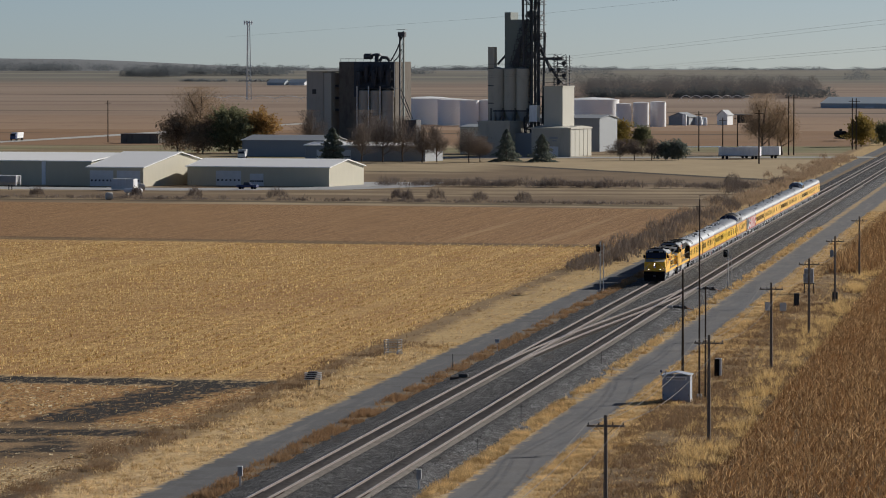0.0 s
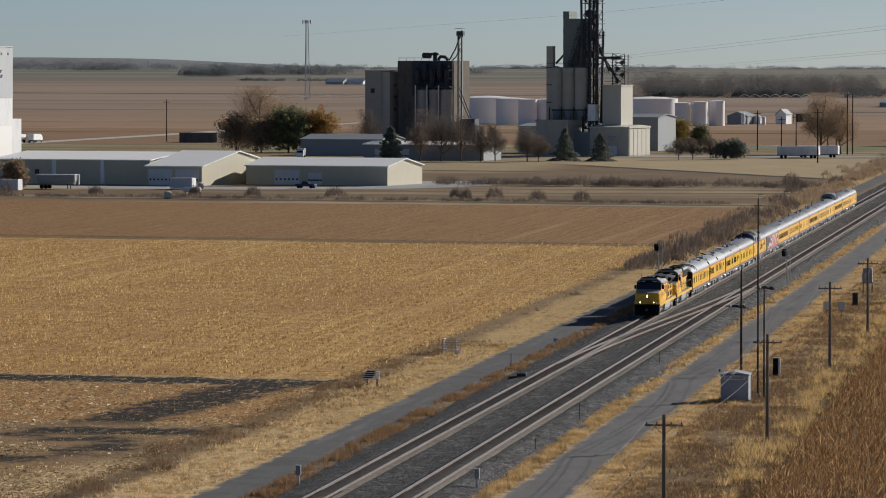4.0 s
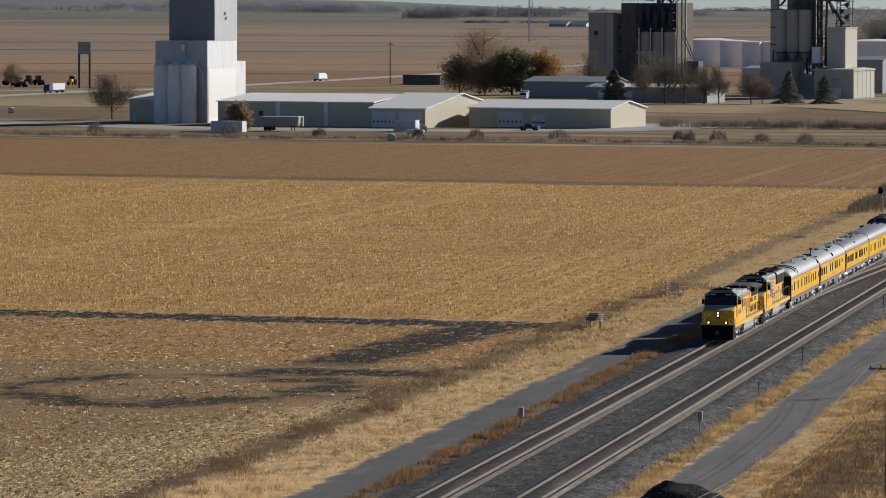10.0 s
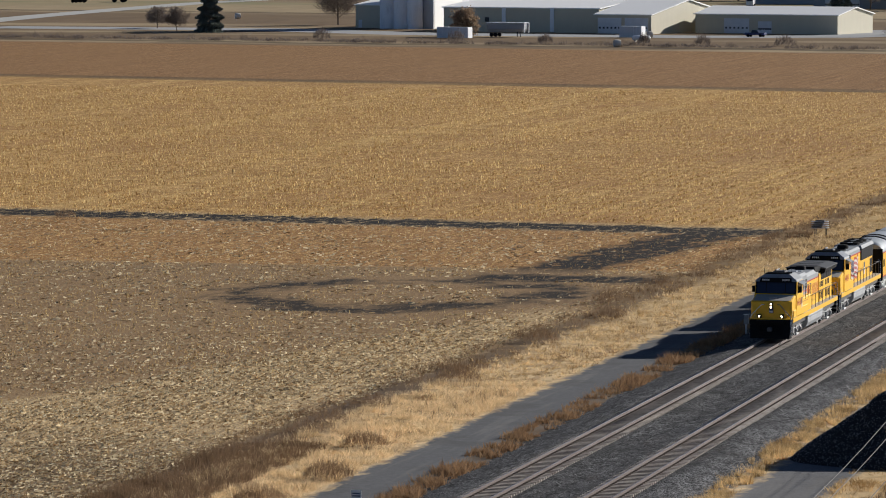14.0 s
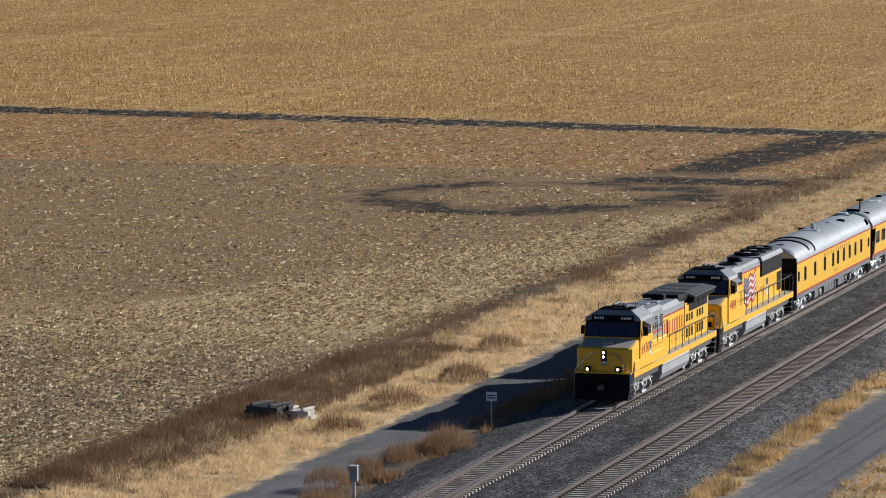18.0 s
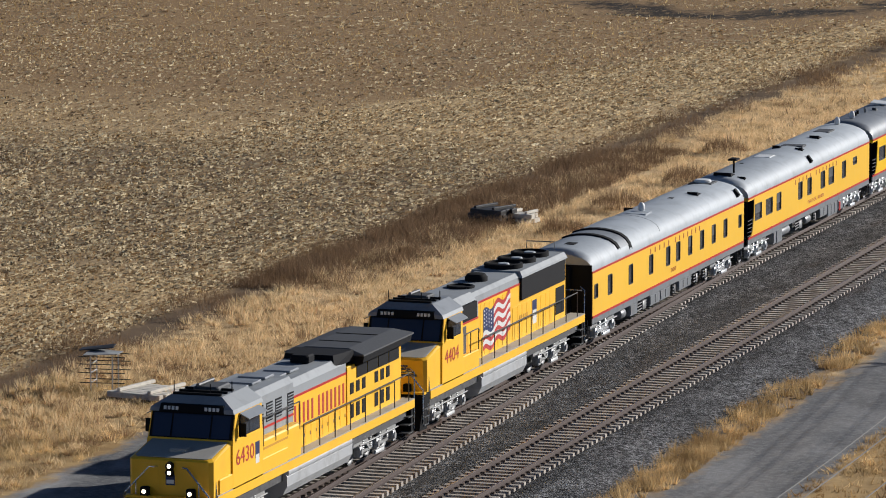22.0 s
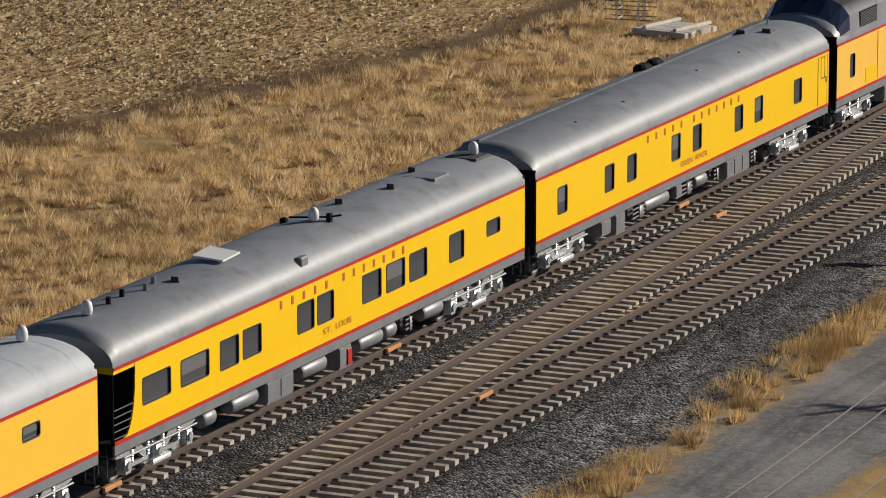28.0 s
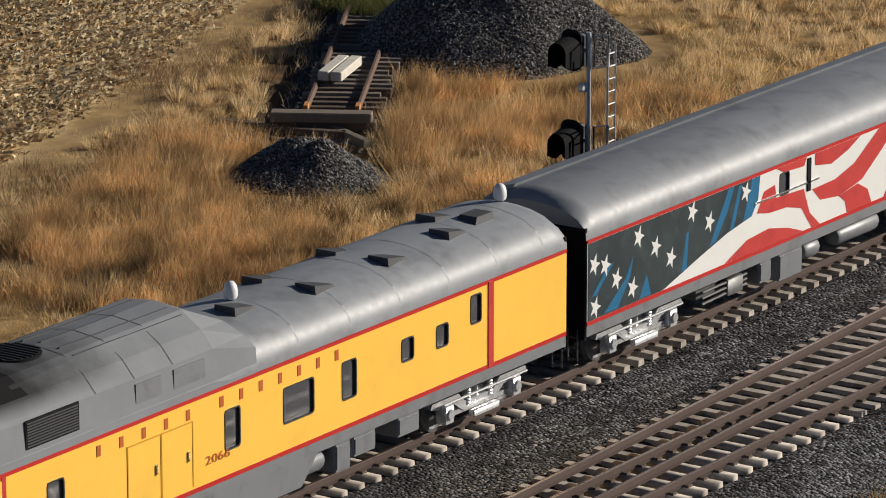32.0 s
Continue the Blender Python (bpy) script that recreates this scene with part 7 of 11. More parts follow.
for (x, y, h, r, lab) in ((-37.1, 473.4, 10.3, 0.14, "plain dark wooden pole beside the gravel road"), (-32.5, 434.4, 18.5, 0.1, "tall slim radio mast beside the shed"), (-31.9, 434.0, 10.5, 0.1, "slim dark pole beside the shed")):
    t = thing("radio_mast" if h > 15 else "wooden_pole", lab, "mast" if h > 15 else "pole", at=(x, y, G0))
    part("shaft", Geo().tube((0, 0, 0), (0, 0, h), r, 10, r * 0.6), M_pole, t)
    if h > 15:
        part("antenna", Geo().path([(0, 0, h), (0.0, 0, h + 0.4), (0.5, 0, h + 0.45)], 0.03), M_dark, t)
        part("antenna", Geo().path([(-0.4, 0, h - 0.6), (0.4, 0, h - 0.6)], 0.03), M_dark, t)
        part("collar", Geo().tube((0, 0, 0), (0, 0, 0.5), 0.25, 10), M_conc, t)
for x, y in ((-32.9, 638.5),):
    t = thing("cabinet_on_stand", "silver equipment cabinet raised on a steel stand", "cabinet", "raised cabinets", at=(x, y, G0))
    for a in (-0.6, 0.6):
        for b in (-0.4, 0.4):
            part("leg", Geo().tube((a, b, 0), (a, b, 1.4), 0.05), M_dark, t)
    part("platform", Geo().box(-0.8, -0.6, 1.38, 0.8, 0.6, 1.46), M_dark, t)
    part("cabinet_body", Geo().box(-0.65, -0.5, 1.46, 0.65, 0.5, 3.4, 0.05), M_alu, t)
    part("cabinet_door", Geo().box(-0.6, -0.53, 1.55, 0.6, -0.5, 3.3), M_box, t)
for x, y in ((-34.9, 580.0), (-33.0, 578.7)):
    t = thing("meter_box", "small grey meter box on a post", "box", "meter boxes", at=(x, y, G0))
    part("post", Geo().box(-0.06, -0.06, 0, 0.06, 0.06, 0.9), M_polel, t)
    part("box", Geo().box(-0.4, -0.2, 0.7, 0.4, 0.2, 1.75, 0.04), M_box, t)
    part("box_door", Geo().box(-0.34, -0.22, 0.78, 0.34, -0.2, 1.68), M_alu, t)
t = thing("relay_cabinet", "slim white relay cabinet with a black front", "cabinet", at=(-33.0, 465.3, G0))
part("case", Geo().box(-0.22, -0.2, 0.15, 0.42, 0.25, 1.9, 0.04), M_white, t)
part("front_panel", Geo().box(-0.3, -0.24, 0.1, 0.2, -0.2, 1.85), M_black, t)
part("foot", Geo().box(-0.1, -0.1, 0, 0.2, 0.1, 0.15), M_conc, t)
for x, y in ((-32.7, 604.0), (-28.0, 609.0)):
    solid("battery_box", Geo().box(-0.35, -0.3, 0, 0.35, 0.3, 1.7, 0.05), M_dark, "dark upright lineside box in dry grass", "box", "lineside boxes", at=(x, y, G0))


# ---- stacks of old material beside the left road ----
def rack(x, y, w, d, h, turn=0.0):
    t = thing("storage_rack", "battered steel pipe rack with a sheet on top", "rack", "racks", at=(x, y, G0), turn=turn)
    for a in (-w / 2, w / 2):
        for b in (-d / 2, d / 2):
            part("leg", Geo().tube((a, b, 0), (a, b, h), 0.035), M_alu, t)
    for z in (0.35, 0.75, 1.1, 1.4):
        if z < h:
            for b in (-d / 2, d / 2):
                part("rail", Geo().tube((-w / 2 - 0.5, b, z), (w / 2 + 0.5, b, z), 0.02), M_dark, t)
            part("cross_rail", Geo().tube((-w / 2, -d / 2, z), (-w / 2, d / 2, z), 0.025), M_alu, t)
    part("sheet", Geo().loft([[(-w / 2 - 0.3, -d / 2 - 0.1, h), (w / 2 + 0.2, -d / 2, h + 0.06), (w / 2 + 0.2, d / 2, h + 0.02), (-w / 2 - 0.2, d / 2 + 0.1, h + 0.1)], [(-w / 2 - 0.3, -d / 2 - 0.1, h + 0.03), (w / 2 + 0.2, -d / 2, h + 0.09), (w / 2 + 0.2, d / 2, h + 0.05), (-w / 2 - 0.2, d / 2 + 0.1, h + 0.13)]]), M_box, t)
    part("loose_board", Geo().loft([[(-w / 2 - 0.6, 0.0, h + 0.1), (0.3, 0.25, h + 0.2), (0.3, d / 2 + 0.2, h + 0.28), (-w / 2 - 0.6, d / 2 + 0.1, h + 0.12)], [(-w / 2 - 0.6, 0.0, h + 0.14), (0.3, 0.25, h + 0.24), (0.3, d / 2 + 0.2, h + 0.32), (-w / 2 - 0.6, d / 2 + 0.1, h + 0.16)]]), M_dark, t)


rack(-70.6, 173.3, 0.9, 1.0, 1.45, 8)


def wire_cage(x, y, w, h, turn):
    """A cage of bent wire with a white drum against it."""
    t = thing("wire_cage", "empty galvanised wire cage standing in dry grass", "cage", at=(x, y, G0), turn=turn)
    for a in (-w / 2, w / 2):
        for b in (-w / 2, w / 2):
            part("post", Geo().tube((a, b, 0), (a, b, h), 0.05), M_box, t)
    for i in range(6):
        z = 0.25 + i * (h - 0.27) / 5
        part("hoop", Geo().path([(-w / 2, -w / 2, z), (w / 2, -w / 2, z), (w / 2, w / 2, z), (-w / 2, w / 2, z), (-w / 2, -w / 2, z)], 0.028), M_box, t)
    for i in range(1, 4):
        d = -w / 2 + i * w / 4
        part("upright", Geo().tube((d, -w / 2, 0), (d, -w / 2, h), 0.022), M_box, t)
    drum = thing("drum", "small white drum lying beside the wire cage", "drum", at=(x + 0.8, y - 0.9, G0), turn=30)
    part("drum_body", Geo().lathe([(0.02, -0.35), (0.24, -0.35), (0.25, 0.0), (0.24, 0.35), (0.02, 0.35)], (0, 0, 0.24), 14, "y"), M_white, drum)


wire_cage(-70.1, 497.8, 1.5, 1.6, -10)


def lumber(x, y, turn, rows, length, mat, label, name="timber_stack", layers=2):
    t = thing(name, label, "timber stack", "stacks of old timber", at=(x, y, G0), turn=turn)
    rnd = random.Random(int(abs(x * 7 + y)))
    for k in range(layers):
        for i in range(rows):
            a = -rows * 0.17 + i * 0.34 + rnd.uniform(-0.02, 0.02)
            o = rnd.uniform(-0.12, 0.12)
            part("beam", Geo().box(a - 0.15, -length / 2 + o, 0.08 + k * 0.24, a + 0.15, length / 2 + o, 0.30 + k * 0.24, 0.02), mat, t)
    for b in (-length * 0.28, length * 0.3):
        part("batten", Geo().box(-rows * 0.17 - 0.1, b - 0.08, 0.08 + layers * 0.24, rows * 0.17 + 0.1, b + 0.08, 0.2 + layers * 0.24, 0.02), mat, t)
        part("bearer", Geo().box(-rows * 0.17 - 0.15, b - 0.1, 0, rows * 0.17 + 0.15, b + 0.1, 0.08), M_wood, t)


lumber(-68.2, 172.4, 78, 7, 2.5, M_plank, "bleached concrete-grey beams stacked on bearers", layers=1)
lumber(-71.3, 228.2, 70, 5, 2.0, M_dark, "heap of dark steel plates and bars", layers=3)
lumber(-69.9, 228.6, 78, 3, 1.6, M_plank, "small stack of pale timbers", layers=2)
t = thing("plate_rack", "stack of tie plates on a low steel stand", "rack", "racks", at=(-70.6, 446.5, G0))
for a in (-0.5, 0.5):
    for b in (-0.4, 0.4):
        part("leg", Geo().tube((a, b, 0), (a, b, 0.75), 0.04), M_dark, t)
for k in range(4):
    part("tray", Geo().box(-0.85, -0.5, 0.7 + k * 0.2, 0.75, 0.5, 0.76 + k * 0.2), M_alu, t)
    part("tie_plate", Geo().box(-0.8 + 0.1 * k, -0.4, 0.76 + k * 0.2, 0.1 + 0.1 * k, 0.4, 0.86 + k * 0.2, 0.02), M_dark, t)


# ---- heaps of ballast ----
def heap(name, x, y, r, h, label, mat, ridge=(0, 0), seed=0):
    n, m = 40, 18
    V = []
    for j in range(m + 1):
        q = j / m
        for i in range(n):
            a = math.tau * i / n
            rr = r * q * (1 + 0.16 * noise.noise(Vector((math.cos(a) * 1.5, math.sin(a) * 1.5, seed))))
            px, py = math.cos(a) * rr + ridge[0] * (1 - q) * math.cos(a), math.sin(a) * rr + ridge[1] * (1 - q) * math.cos(a)
            z = h * (1 - q) ** 1.0 * (1 if q > 0.12 else 1) - h * 0.07 * max(0, 1 - q / 0.18)
            z += 0.13 * h * noise.noise(Vector((px * 0.55, py * 0.55, seed + 4))) * (1 - q) + 0.09 * noise.noise(Vector((px * 2.3, py * 2.3, seed))) * (1 - q * 0.7)
            V.append((px, py, z if j < m else -0.05))
    F = np.array([(j * n + i, (j + 1) * n + i, (j + 1) * n + (i + 1) % n, j * n + (i + 1) % n) for j in range(m) for i in range(n)])
    ob = sheet(name, np.array(V), F, mat, "", label, "ballast heap", "heaps of ballast")
    ob.location = (x, y, G0)
    st = np.random.RandomState(seed + 5)
    k = int((6000 if r < 5 else 2200) * r)
    G = np.array(V).reshape(m + 1, n, 3)
    u, v = np.sqrt(st.uniform(0, 1, k)) * (m - 0.01), st.uniform(0, n, k)
    j, i = u.astype(int), v.astype(int) % n
    fu, fv = (u - j)[:, None], (v - v.astype(int))[:, None]
    Q = (G[j, i] * (1 - fv) + G[j, (i + 1) % n] * fv) * (1 - fu) + (G[j + 1, i] * (1 - fv) + G[j + 1, (i + 1) % n] * fv) * fu
    px, py, pz = Q[:, 0], Q[:, 1], Q[:, 2] + 0.01
    s = st.uniform(0.016, 0.055, k)
    o = np.array([(1, 0, 0), (-1, 0, 0), (0, 1, 0), (0, -1, 0), (0, 0, 0.8), (0, 0, -0.8)])
    f = np.array([(0, 2, 4), (2, 1, 4), (1, 3, 4), (3, 0, 4), (2, 0, 5), (1, 2, 5), (3, 1, 5), (0, 3, 5)])
    ja = st.uniform(0.6, 1.4, (k, 6, 1))
    VV = (np.stack([px, py, pz], 1)[:, None, :] + o[None] * s[:, None, None] * ja).reshape(-1, 3)
    FF = (f[None] + (np.arange(k) * 6)[:, None, None]).reshape(-1, 3)
    loose = sheet("loose_stone", VV, FF, M_stone, "stuff")
    loose.parent = ob
    return ob


def stone_material():
    n = Nodes("loose_stone")
    r = n.add("ShaderNodeNewGeometry").outputs["Random Per Island"]
    c = n.mix(n.m("POWER", r, 2.2), (0.035, 0.034, 0.033), (0.40, 0.385, 0.37))
    P = n.add("ShaderNodeTexCoord").outputs["Object"]
    return n.finish(c, 0.9, 0.0, n.noise(P, 30.0), 0.3, 0.01)


def heap_material():
    n = Nodes("heaped_ballast")
    P = n.add("ShaderNodeNewGeometry").outputs["Position"]
    vor = n.add("ShaderNodeTexVoronoi", {"Vector": P, "Scale": 13.0})
    tone = n.add("ShaderNodeSeparateColor", [vor.outputs["Color"]]).outputs[0]
    c = n.mix(n.m("POWER", tone, 2.4), (0.045, 0.043, 0.041), (0.40, 0.385, 0.365))
    c = n.mix(n.m("MULTIPLY", n.step(n.noise(P, 0.9, 4.0), 0.5, 0.68), 0.5), c, (0.075, 0.056, 0.042))
    return n.finish(c, 0.95, 0.0, n.m("SUBTRACT", 1.0, vor.outputs["Distance"]), 1.0, 0.08)


M_stone = stone_material()
M_heap = heap_material()
M_slag = plain("black_slag", (0.032, 0.032, 0.034), 0.95, 0.0, 0.4, 1.2, 12.0, 0.8, 0.05)
heap("ballast_heap", -75.7, 113.5, 4.4, 2.75, "large grey heap of crushed ballast stone", M_heap, (1.3, 1.0), 2)
heap("ballast_heap", -71.1, 97.6, 2.2, 1.15, "small grey heap of crushed ballast stone", M_heap, (0.5, 0.0), 9)
heap("slag_heap", -36.6, 264.0, 6.4, 4.1, "tall black heap of slag beside the gravel road", M_slag, (1.0, 0.8), 14)

# ---- the old siding: a ramp of track ending in a block ----
M_greytie = plain("grey_old_tie", (0.21, 0.18, 0.155), 0.9, 0.0, 0.3, 1.0, 14.0, dirt=(0.08, 0.065, 0.055), amount=0.6)
M_rustrail = plain("rusted_rail", (0.15, 0.105, 0.085), 0.8, 0.0, 0.25, 0.8, 9.0, dirt=(0.07, 0.045, 0.036), amount=0.5)
t = thing("track_panel", "old rusty track panel with dark wooden ties", "railway track", "old siding", at=(-74.06, 102.95, G0), turn=30.3)
for s in (-0.72, 0.72):
    part("rail", Geo().prism([(s - 0.07, 0.35), (s + 0.07, 0.35), (s + 0.035, 0.5), (s - 0.035, 0.5)], "y", 0.0, 29.0), M_rustrail, t)
    part("rail_end", Geo().box(s - 0.06, -0.05, 0.37, s + 0.06, 0.45, 0.53), M_orange, t)
rnd = random.Random(5)
for i in range(51):
    a = rnd.uniform(-0.15, 0.15)
    part("tie", Geo().box(-0.98 + a * 0.4, 0.5 + i * 0.56, 0.12, 1.32 + a, 0.74 + i * 0.56, 0.35 + 0.1 * abs(a), 0.015), M_greytie if rnd.random() < 0.6 else M_wood, t)
part("bed", Geo().loft([[(-1.6, -0.2, 0), (1.6, -0.2, 0), (1.5, 29, 0), (-1.5, 29, 0)], [(-1.3, 0.2, 0.14), (1.3, 0.2, 0.14), (1.3, 28.8, 0.14), (-1.3, 28.8, 0.14)]]), M_slag, t)
t = thing("bumper_block", "pale weathered beams stacked across the track's end", "buffer stop", at=(-73.4, 101.6, G0), turn=30.3)
for k, (z, m) in enumerate(((0, M_wood), (0.28, M_wood), (0.52, M_polel))):
    part("beam", Geo().box(-1.7 + 0.15 * k, -0.3 - 0.1 * k, z, 1.6 - 0.1 * k, 0.1 - 0.05 * k, z + 0.26, 0.03), m, t)
t = thing("timber_pair", "two pale new timbers lying on the old track", "timber", at=(-76.3, 106.5, G0 + 0.5), turn=20.0)
for a in (-0.2, 0.18):
    part("beam", Geo().box(a - 0.16, -1.1, 0, a + 0.16, 1.1, 0.26, 0.02), M_plank, t)
for i in range(7):
    rr = random.Random(i)
    solid("loose_timber", Geo().box(-0.12, -1.3, 0, 0.12, 1.3, 0.2, 0.02), M_wood if i % 2 else M_polel, "old grey timber lying in the weeds", "timber", "loose old timbers", at=(-73.2 + rr.uniform(-2.4, 1.0), 99.9 + rr.uniform(-0.9, 1.4), G0 + 0.02 + 0.1 * (i % 3)), turn=rr.uniform(60, 120))


# ---- the far side of the fields: buildings ----
TURN = -13.5
M_tanw = plain("tan_steel_wall", (0.56, 0.515, 0.39), 0.6, 0.0, 0.08, 0.2, 4.0, 0.1, 0.02, streak=3.0)
M_whiteroof = plain("white_steel_roof", (0.97, 0.965, 0.94), 0.6, 0.0, 0.03, 0.1, 3.0)
M_whitew = plain("white_steel_wall", (0.86, 0.87, 0.88), 0.5, 0.0, 0.06, 0.08, 2.0, 0.1, 0.02, dirt=(0.50, 0.50, 0.49), amount=0.45, streak=4.0)
M_shadew = plain("dull_galvanised", (0.20, 0.215, 0.235), 0.5, 0.2, 0.15, 0.08, 2.0, 0.1, 0.02, dirt=(0.13, 0.14, 0.15), amount=0.4, streak=4.0)
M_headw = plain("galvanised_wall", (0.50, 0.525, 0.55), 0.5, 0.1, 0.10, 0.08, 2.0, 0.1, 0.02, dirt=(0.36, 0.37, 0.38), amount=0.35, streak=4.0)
M_door = plain("white_door", (0.66, 0.68, 0.70), 0.5)
M_concw = plain("silo_concrete", (0.46, 0.44, 0.38), 0.8, 0.0, 0.14, 0.06, 1.5, 0.1, 0.02, dirt=(0.30, 0.28, 0.24), amount=0.5, streak=3.0)
M_beige = plain("beige_steel_wall", (0.50, 0.48, 0.41), 0.55, 0.1, 0.08, 0.1, 3.0, streak=3.0)
M_brown = plain("dark_old_concrete", (0.18, 0.16, 0.135), 0.85, 0.0, 0.25, 0.08, 1.5, dirt=(0.07, 0.06, 0.05), amount=0.6, streak=3.0)
M_greenw = plain("green_grey_steel", (0.18, 0.21, 0.195), 0.6, 0.1, 0.15, 0.1, 2.0)
M_rustst = plain("dark_steel", (0.075, 0.079, 0.088), 0.7, 0.2, 0.3, 0.3, 3.0)
M_slate = plain("blue_black_steel", (0.055, 0.066, 0.085), 0.6, 0.2, 0.3, 0.2, 2.0, dirt=(0.03, 0.034, 0.042), amount=0.5)
M_barn = plain("pale_blue_steel", (0.42, 0.47, 0.50), 0.55, 0.1, 0.08, 0.1, 2.0)
M_tankw = plain("white_tank", (0.93, 0.93, 0.92), 0.6, 0.0, 0.05, 0.1, 2.0)
M_greysh = plain("grey_shed", (0.30, 0.32, 0.34), 0.6, 0.1, 0.1, 0.1, 2.0)
M_road = plain("pale_road", (0.46, 0.45, 0.42), 0.85, 0.0, 0.1, 0.1, 2.0)
M_water = plain("pond_water", (0.06, 0.09, 0.11), 0.08, 0.0, 0.05)


def shed(name, x, y, w, d, eave, ridge, label, wall, roof, doors=(), ridge_x=True, group=""):
    """A gabled building whose front left corner stands at x, y."""
    t = thing(name, label, "building", group, at=(x, y, G0), turn=TURN)
    g = Geo()
    if ridge_x:
        g.prism([(0, 0), (d, 0), (d, eave), (d / 2, ridge), (0, eave)], "x", 0, w)
        rf = [(-0.5, eave - 0.1), (d / 2, ridge + 0.08), (d + 0.5, eave - 0.1), (d + 0.5, eave + 0.15), (d / 2, ridge + 0.33), (-0.5, eave + 0.15)]
        part("wall", g, wall, t)
        part("roof", Geo().prism(rf, "x", -0.5, w + 0.5), roof, t)
    else:
        g.prism([(0, 0), (w, 0), (w, eave), (w / 2, ridge), (0, eave)], "y", 0, d)
        rf = [(-0.5, eave - 0.1), (w / 2, ridge + 0.08), (w + 0.5, eave - 0.1), (w + 0.5, eave + 0.15), (w / 2, ridge + 0.33), (-0.5, eave + 0.15)]
        part("wall", g, wall, t)
        part("roof", Geo().prism(rf, "y", -0.5, d + 0.5), roof, t)
    for a, b, h in doors:
        dr = part("door", Geo().box(a, -0.12, 0.05, b, -0.004, h), M_door, t)
        if b - a > 2.5:
            for i in range(6):
                q = a + (b - a) * (i + 0.5) / 6
                part("door_pane", Geo().box(q - 0.25, -0.15, h * 0.32, q + 0.25, -0.121, h * 0.32 + 0.45), M_glass, dr)
    n = max(2, int(w / 4))
    for i in range(n + 1):
        part("wall_rib", Geo().box(w * i / n - 0.08, -0.1, 0, w * i / n + 0.08, -0.003, eave - 0.1), wall, t) if i in (0, n) else None
    return t


shed("warehouse", -222.6, 1199.5, 39.5, 24, 4.9, 6.6, "long tan steel warehouse with a white roof", M_tanw, M_whiteroof, ((8, 15, 3.9), (17.5, 21.3, 3.2)), group="warehouses")
shed("warehouse", -246.5, 1187.5, 15.6, 46, 4.9, 8.3, "tan steel warehouse with a broad white gable roof", M_tanw, M_whiteroof, ((0.6, 7.2, 4.1), (8.2, 14.8, 4.1)), group="warehouses")
w = shed("warehouse", -290.5, 1203.0, 45.0, 40, 6.3, 7.9, "long tan steel warehouse behind the loading yard", M_tanw, M_whiteroof, (), group="warehouses")
for a in (17.0, 31.0):
    part("downpipe", Geo().box(a, -0.2, 0.2, a + 1.1, -0.004, 6.2), M_whitew, w)
part("side_door", Geo().box(8, -0.1, 0.05, 9.2, -0.004, 2.2), M_door, w)
part("side_door", Geo().box(12, -0.1, 2.6, 13.2, -0.004, 3.8), M_dark, w)
shed("low_shed", -322.0, 1232.0, 11.5, 30, 6.2, 7.6, "low dark tan shed beside the white grain elevator", M_tanw, M_whiteroof, ((0.8, 1.8, 2.2),))
w = shed("link_shed", -231.0, 1215.0, 12.0, 14, 4.4, 5.4, "low tan link between two warehouses", M_tanw, M_whiteroof)

# white grain elevator
e = thing("grain_elevator", "tall white steel grain elevator with silos", "grain elevator", at=(-311.8, 1232.0, G0), turn=TURN)
part("lower_house", Geo().box(-1.3, -3.9, 0, 14.4, 13.5, 22.0), M_whitew, e)
part("head_house", Geo().box(0.7, 0.3, 22.0, 14.45, 13.6, 35.8), M_headw, e, "weathered grey steel head house")
part("head_roof", Geo().box(0.6, 0.2, 35.8, 14.6, 13.7, 36.05), M_headw, e)
for a in (6.2, 9.4):
    part("roof_vent", Geo().box(a, 5, 36.05, a + 1.4, 6, 36.45), M_whiteroof, e)
part("annex", Geo().box(9.0, 13.52, 0.0, 14.36, 18.8, 16.4), M_whitew, e)
# thin darker sheets put the shade of the front faces into colour
part("front_cladding", Geo().box(0.72, 0.24, 22.05, 14.4, 0.297, 35.75), M_shadew, e, "galvanised front sheets darkened as the shaded side")
part("front_cladding", Geo().box(-1.28, -3.96, 0.1, 14.36, -3.903, 21.95), M_headw, e, "galvanised front sheets greyed as the shaded side")
for i in range(3):
    s = part("silo", Geo().lathe([(2.1, 0), (2.1, 15.4), (1.6, 15.9), (0.1, 16.2)], (1.7 + i * 4.15, -6.2, 0), 28), M_whitew, e, "white steel silo")
    part("silo_cap", Geo().lathe([(0.5, 16.1), (0.5, 16.5), (0.1, 16.6)], (1.7 + i * 4.15, -6.2, 0), 10), M_whiteroof, s)
part("catwalk", Geo().path([(0.5, -7.6, 17.2), (12.6, -7.6, 17.2)], 0.08), M_alu, e)
part("catwalk_rail", Geo().path([(0.5, -7.6, 16.6), (12.6, -7.6, 16.6)], 0.08), M_alu, e)
for i in range(7):
    part("catwalk_post", Geo().tube((0.5 + 2.0 * i, -7.6, 16.2), (0.5 + 2.0 * i, -7.6, 17.2), 0.06, 5), M_alu, e)
cy = part("cyclone", Geo().lathe([(0.2, 18.6), (0.75, 20.2), (0.75, 21.2), (0.2, 21.5)], (7.6, -5.2, 0), 14), M_alu, e, "small galvanised cyclone")
for a in (6.4, 8.8):
    part("cyclone_leg", Geo().tube((7.6, -5.2, 20.0), (a, -5.6, 16.3), 0.12, 5), M_alu, cy)
part("spout", Geo().path([(11.9, -6, 16.0), (13.2, -4.5, 13.6), (13.2, -4.2, 8.0)], 0.25, 8), M_alu, e)
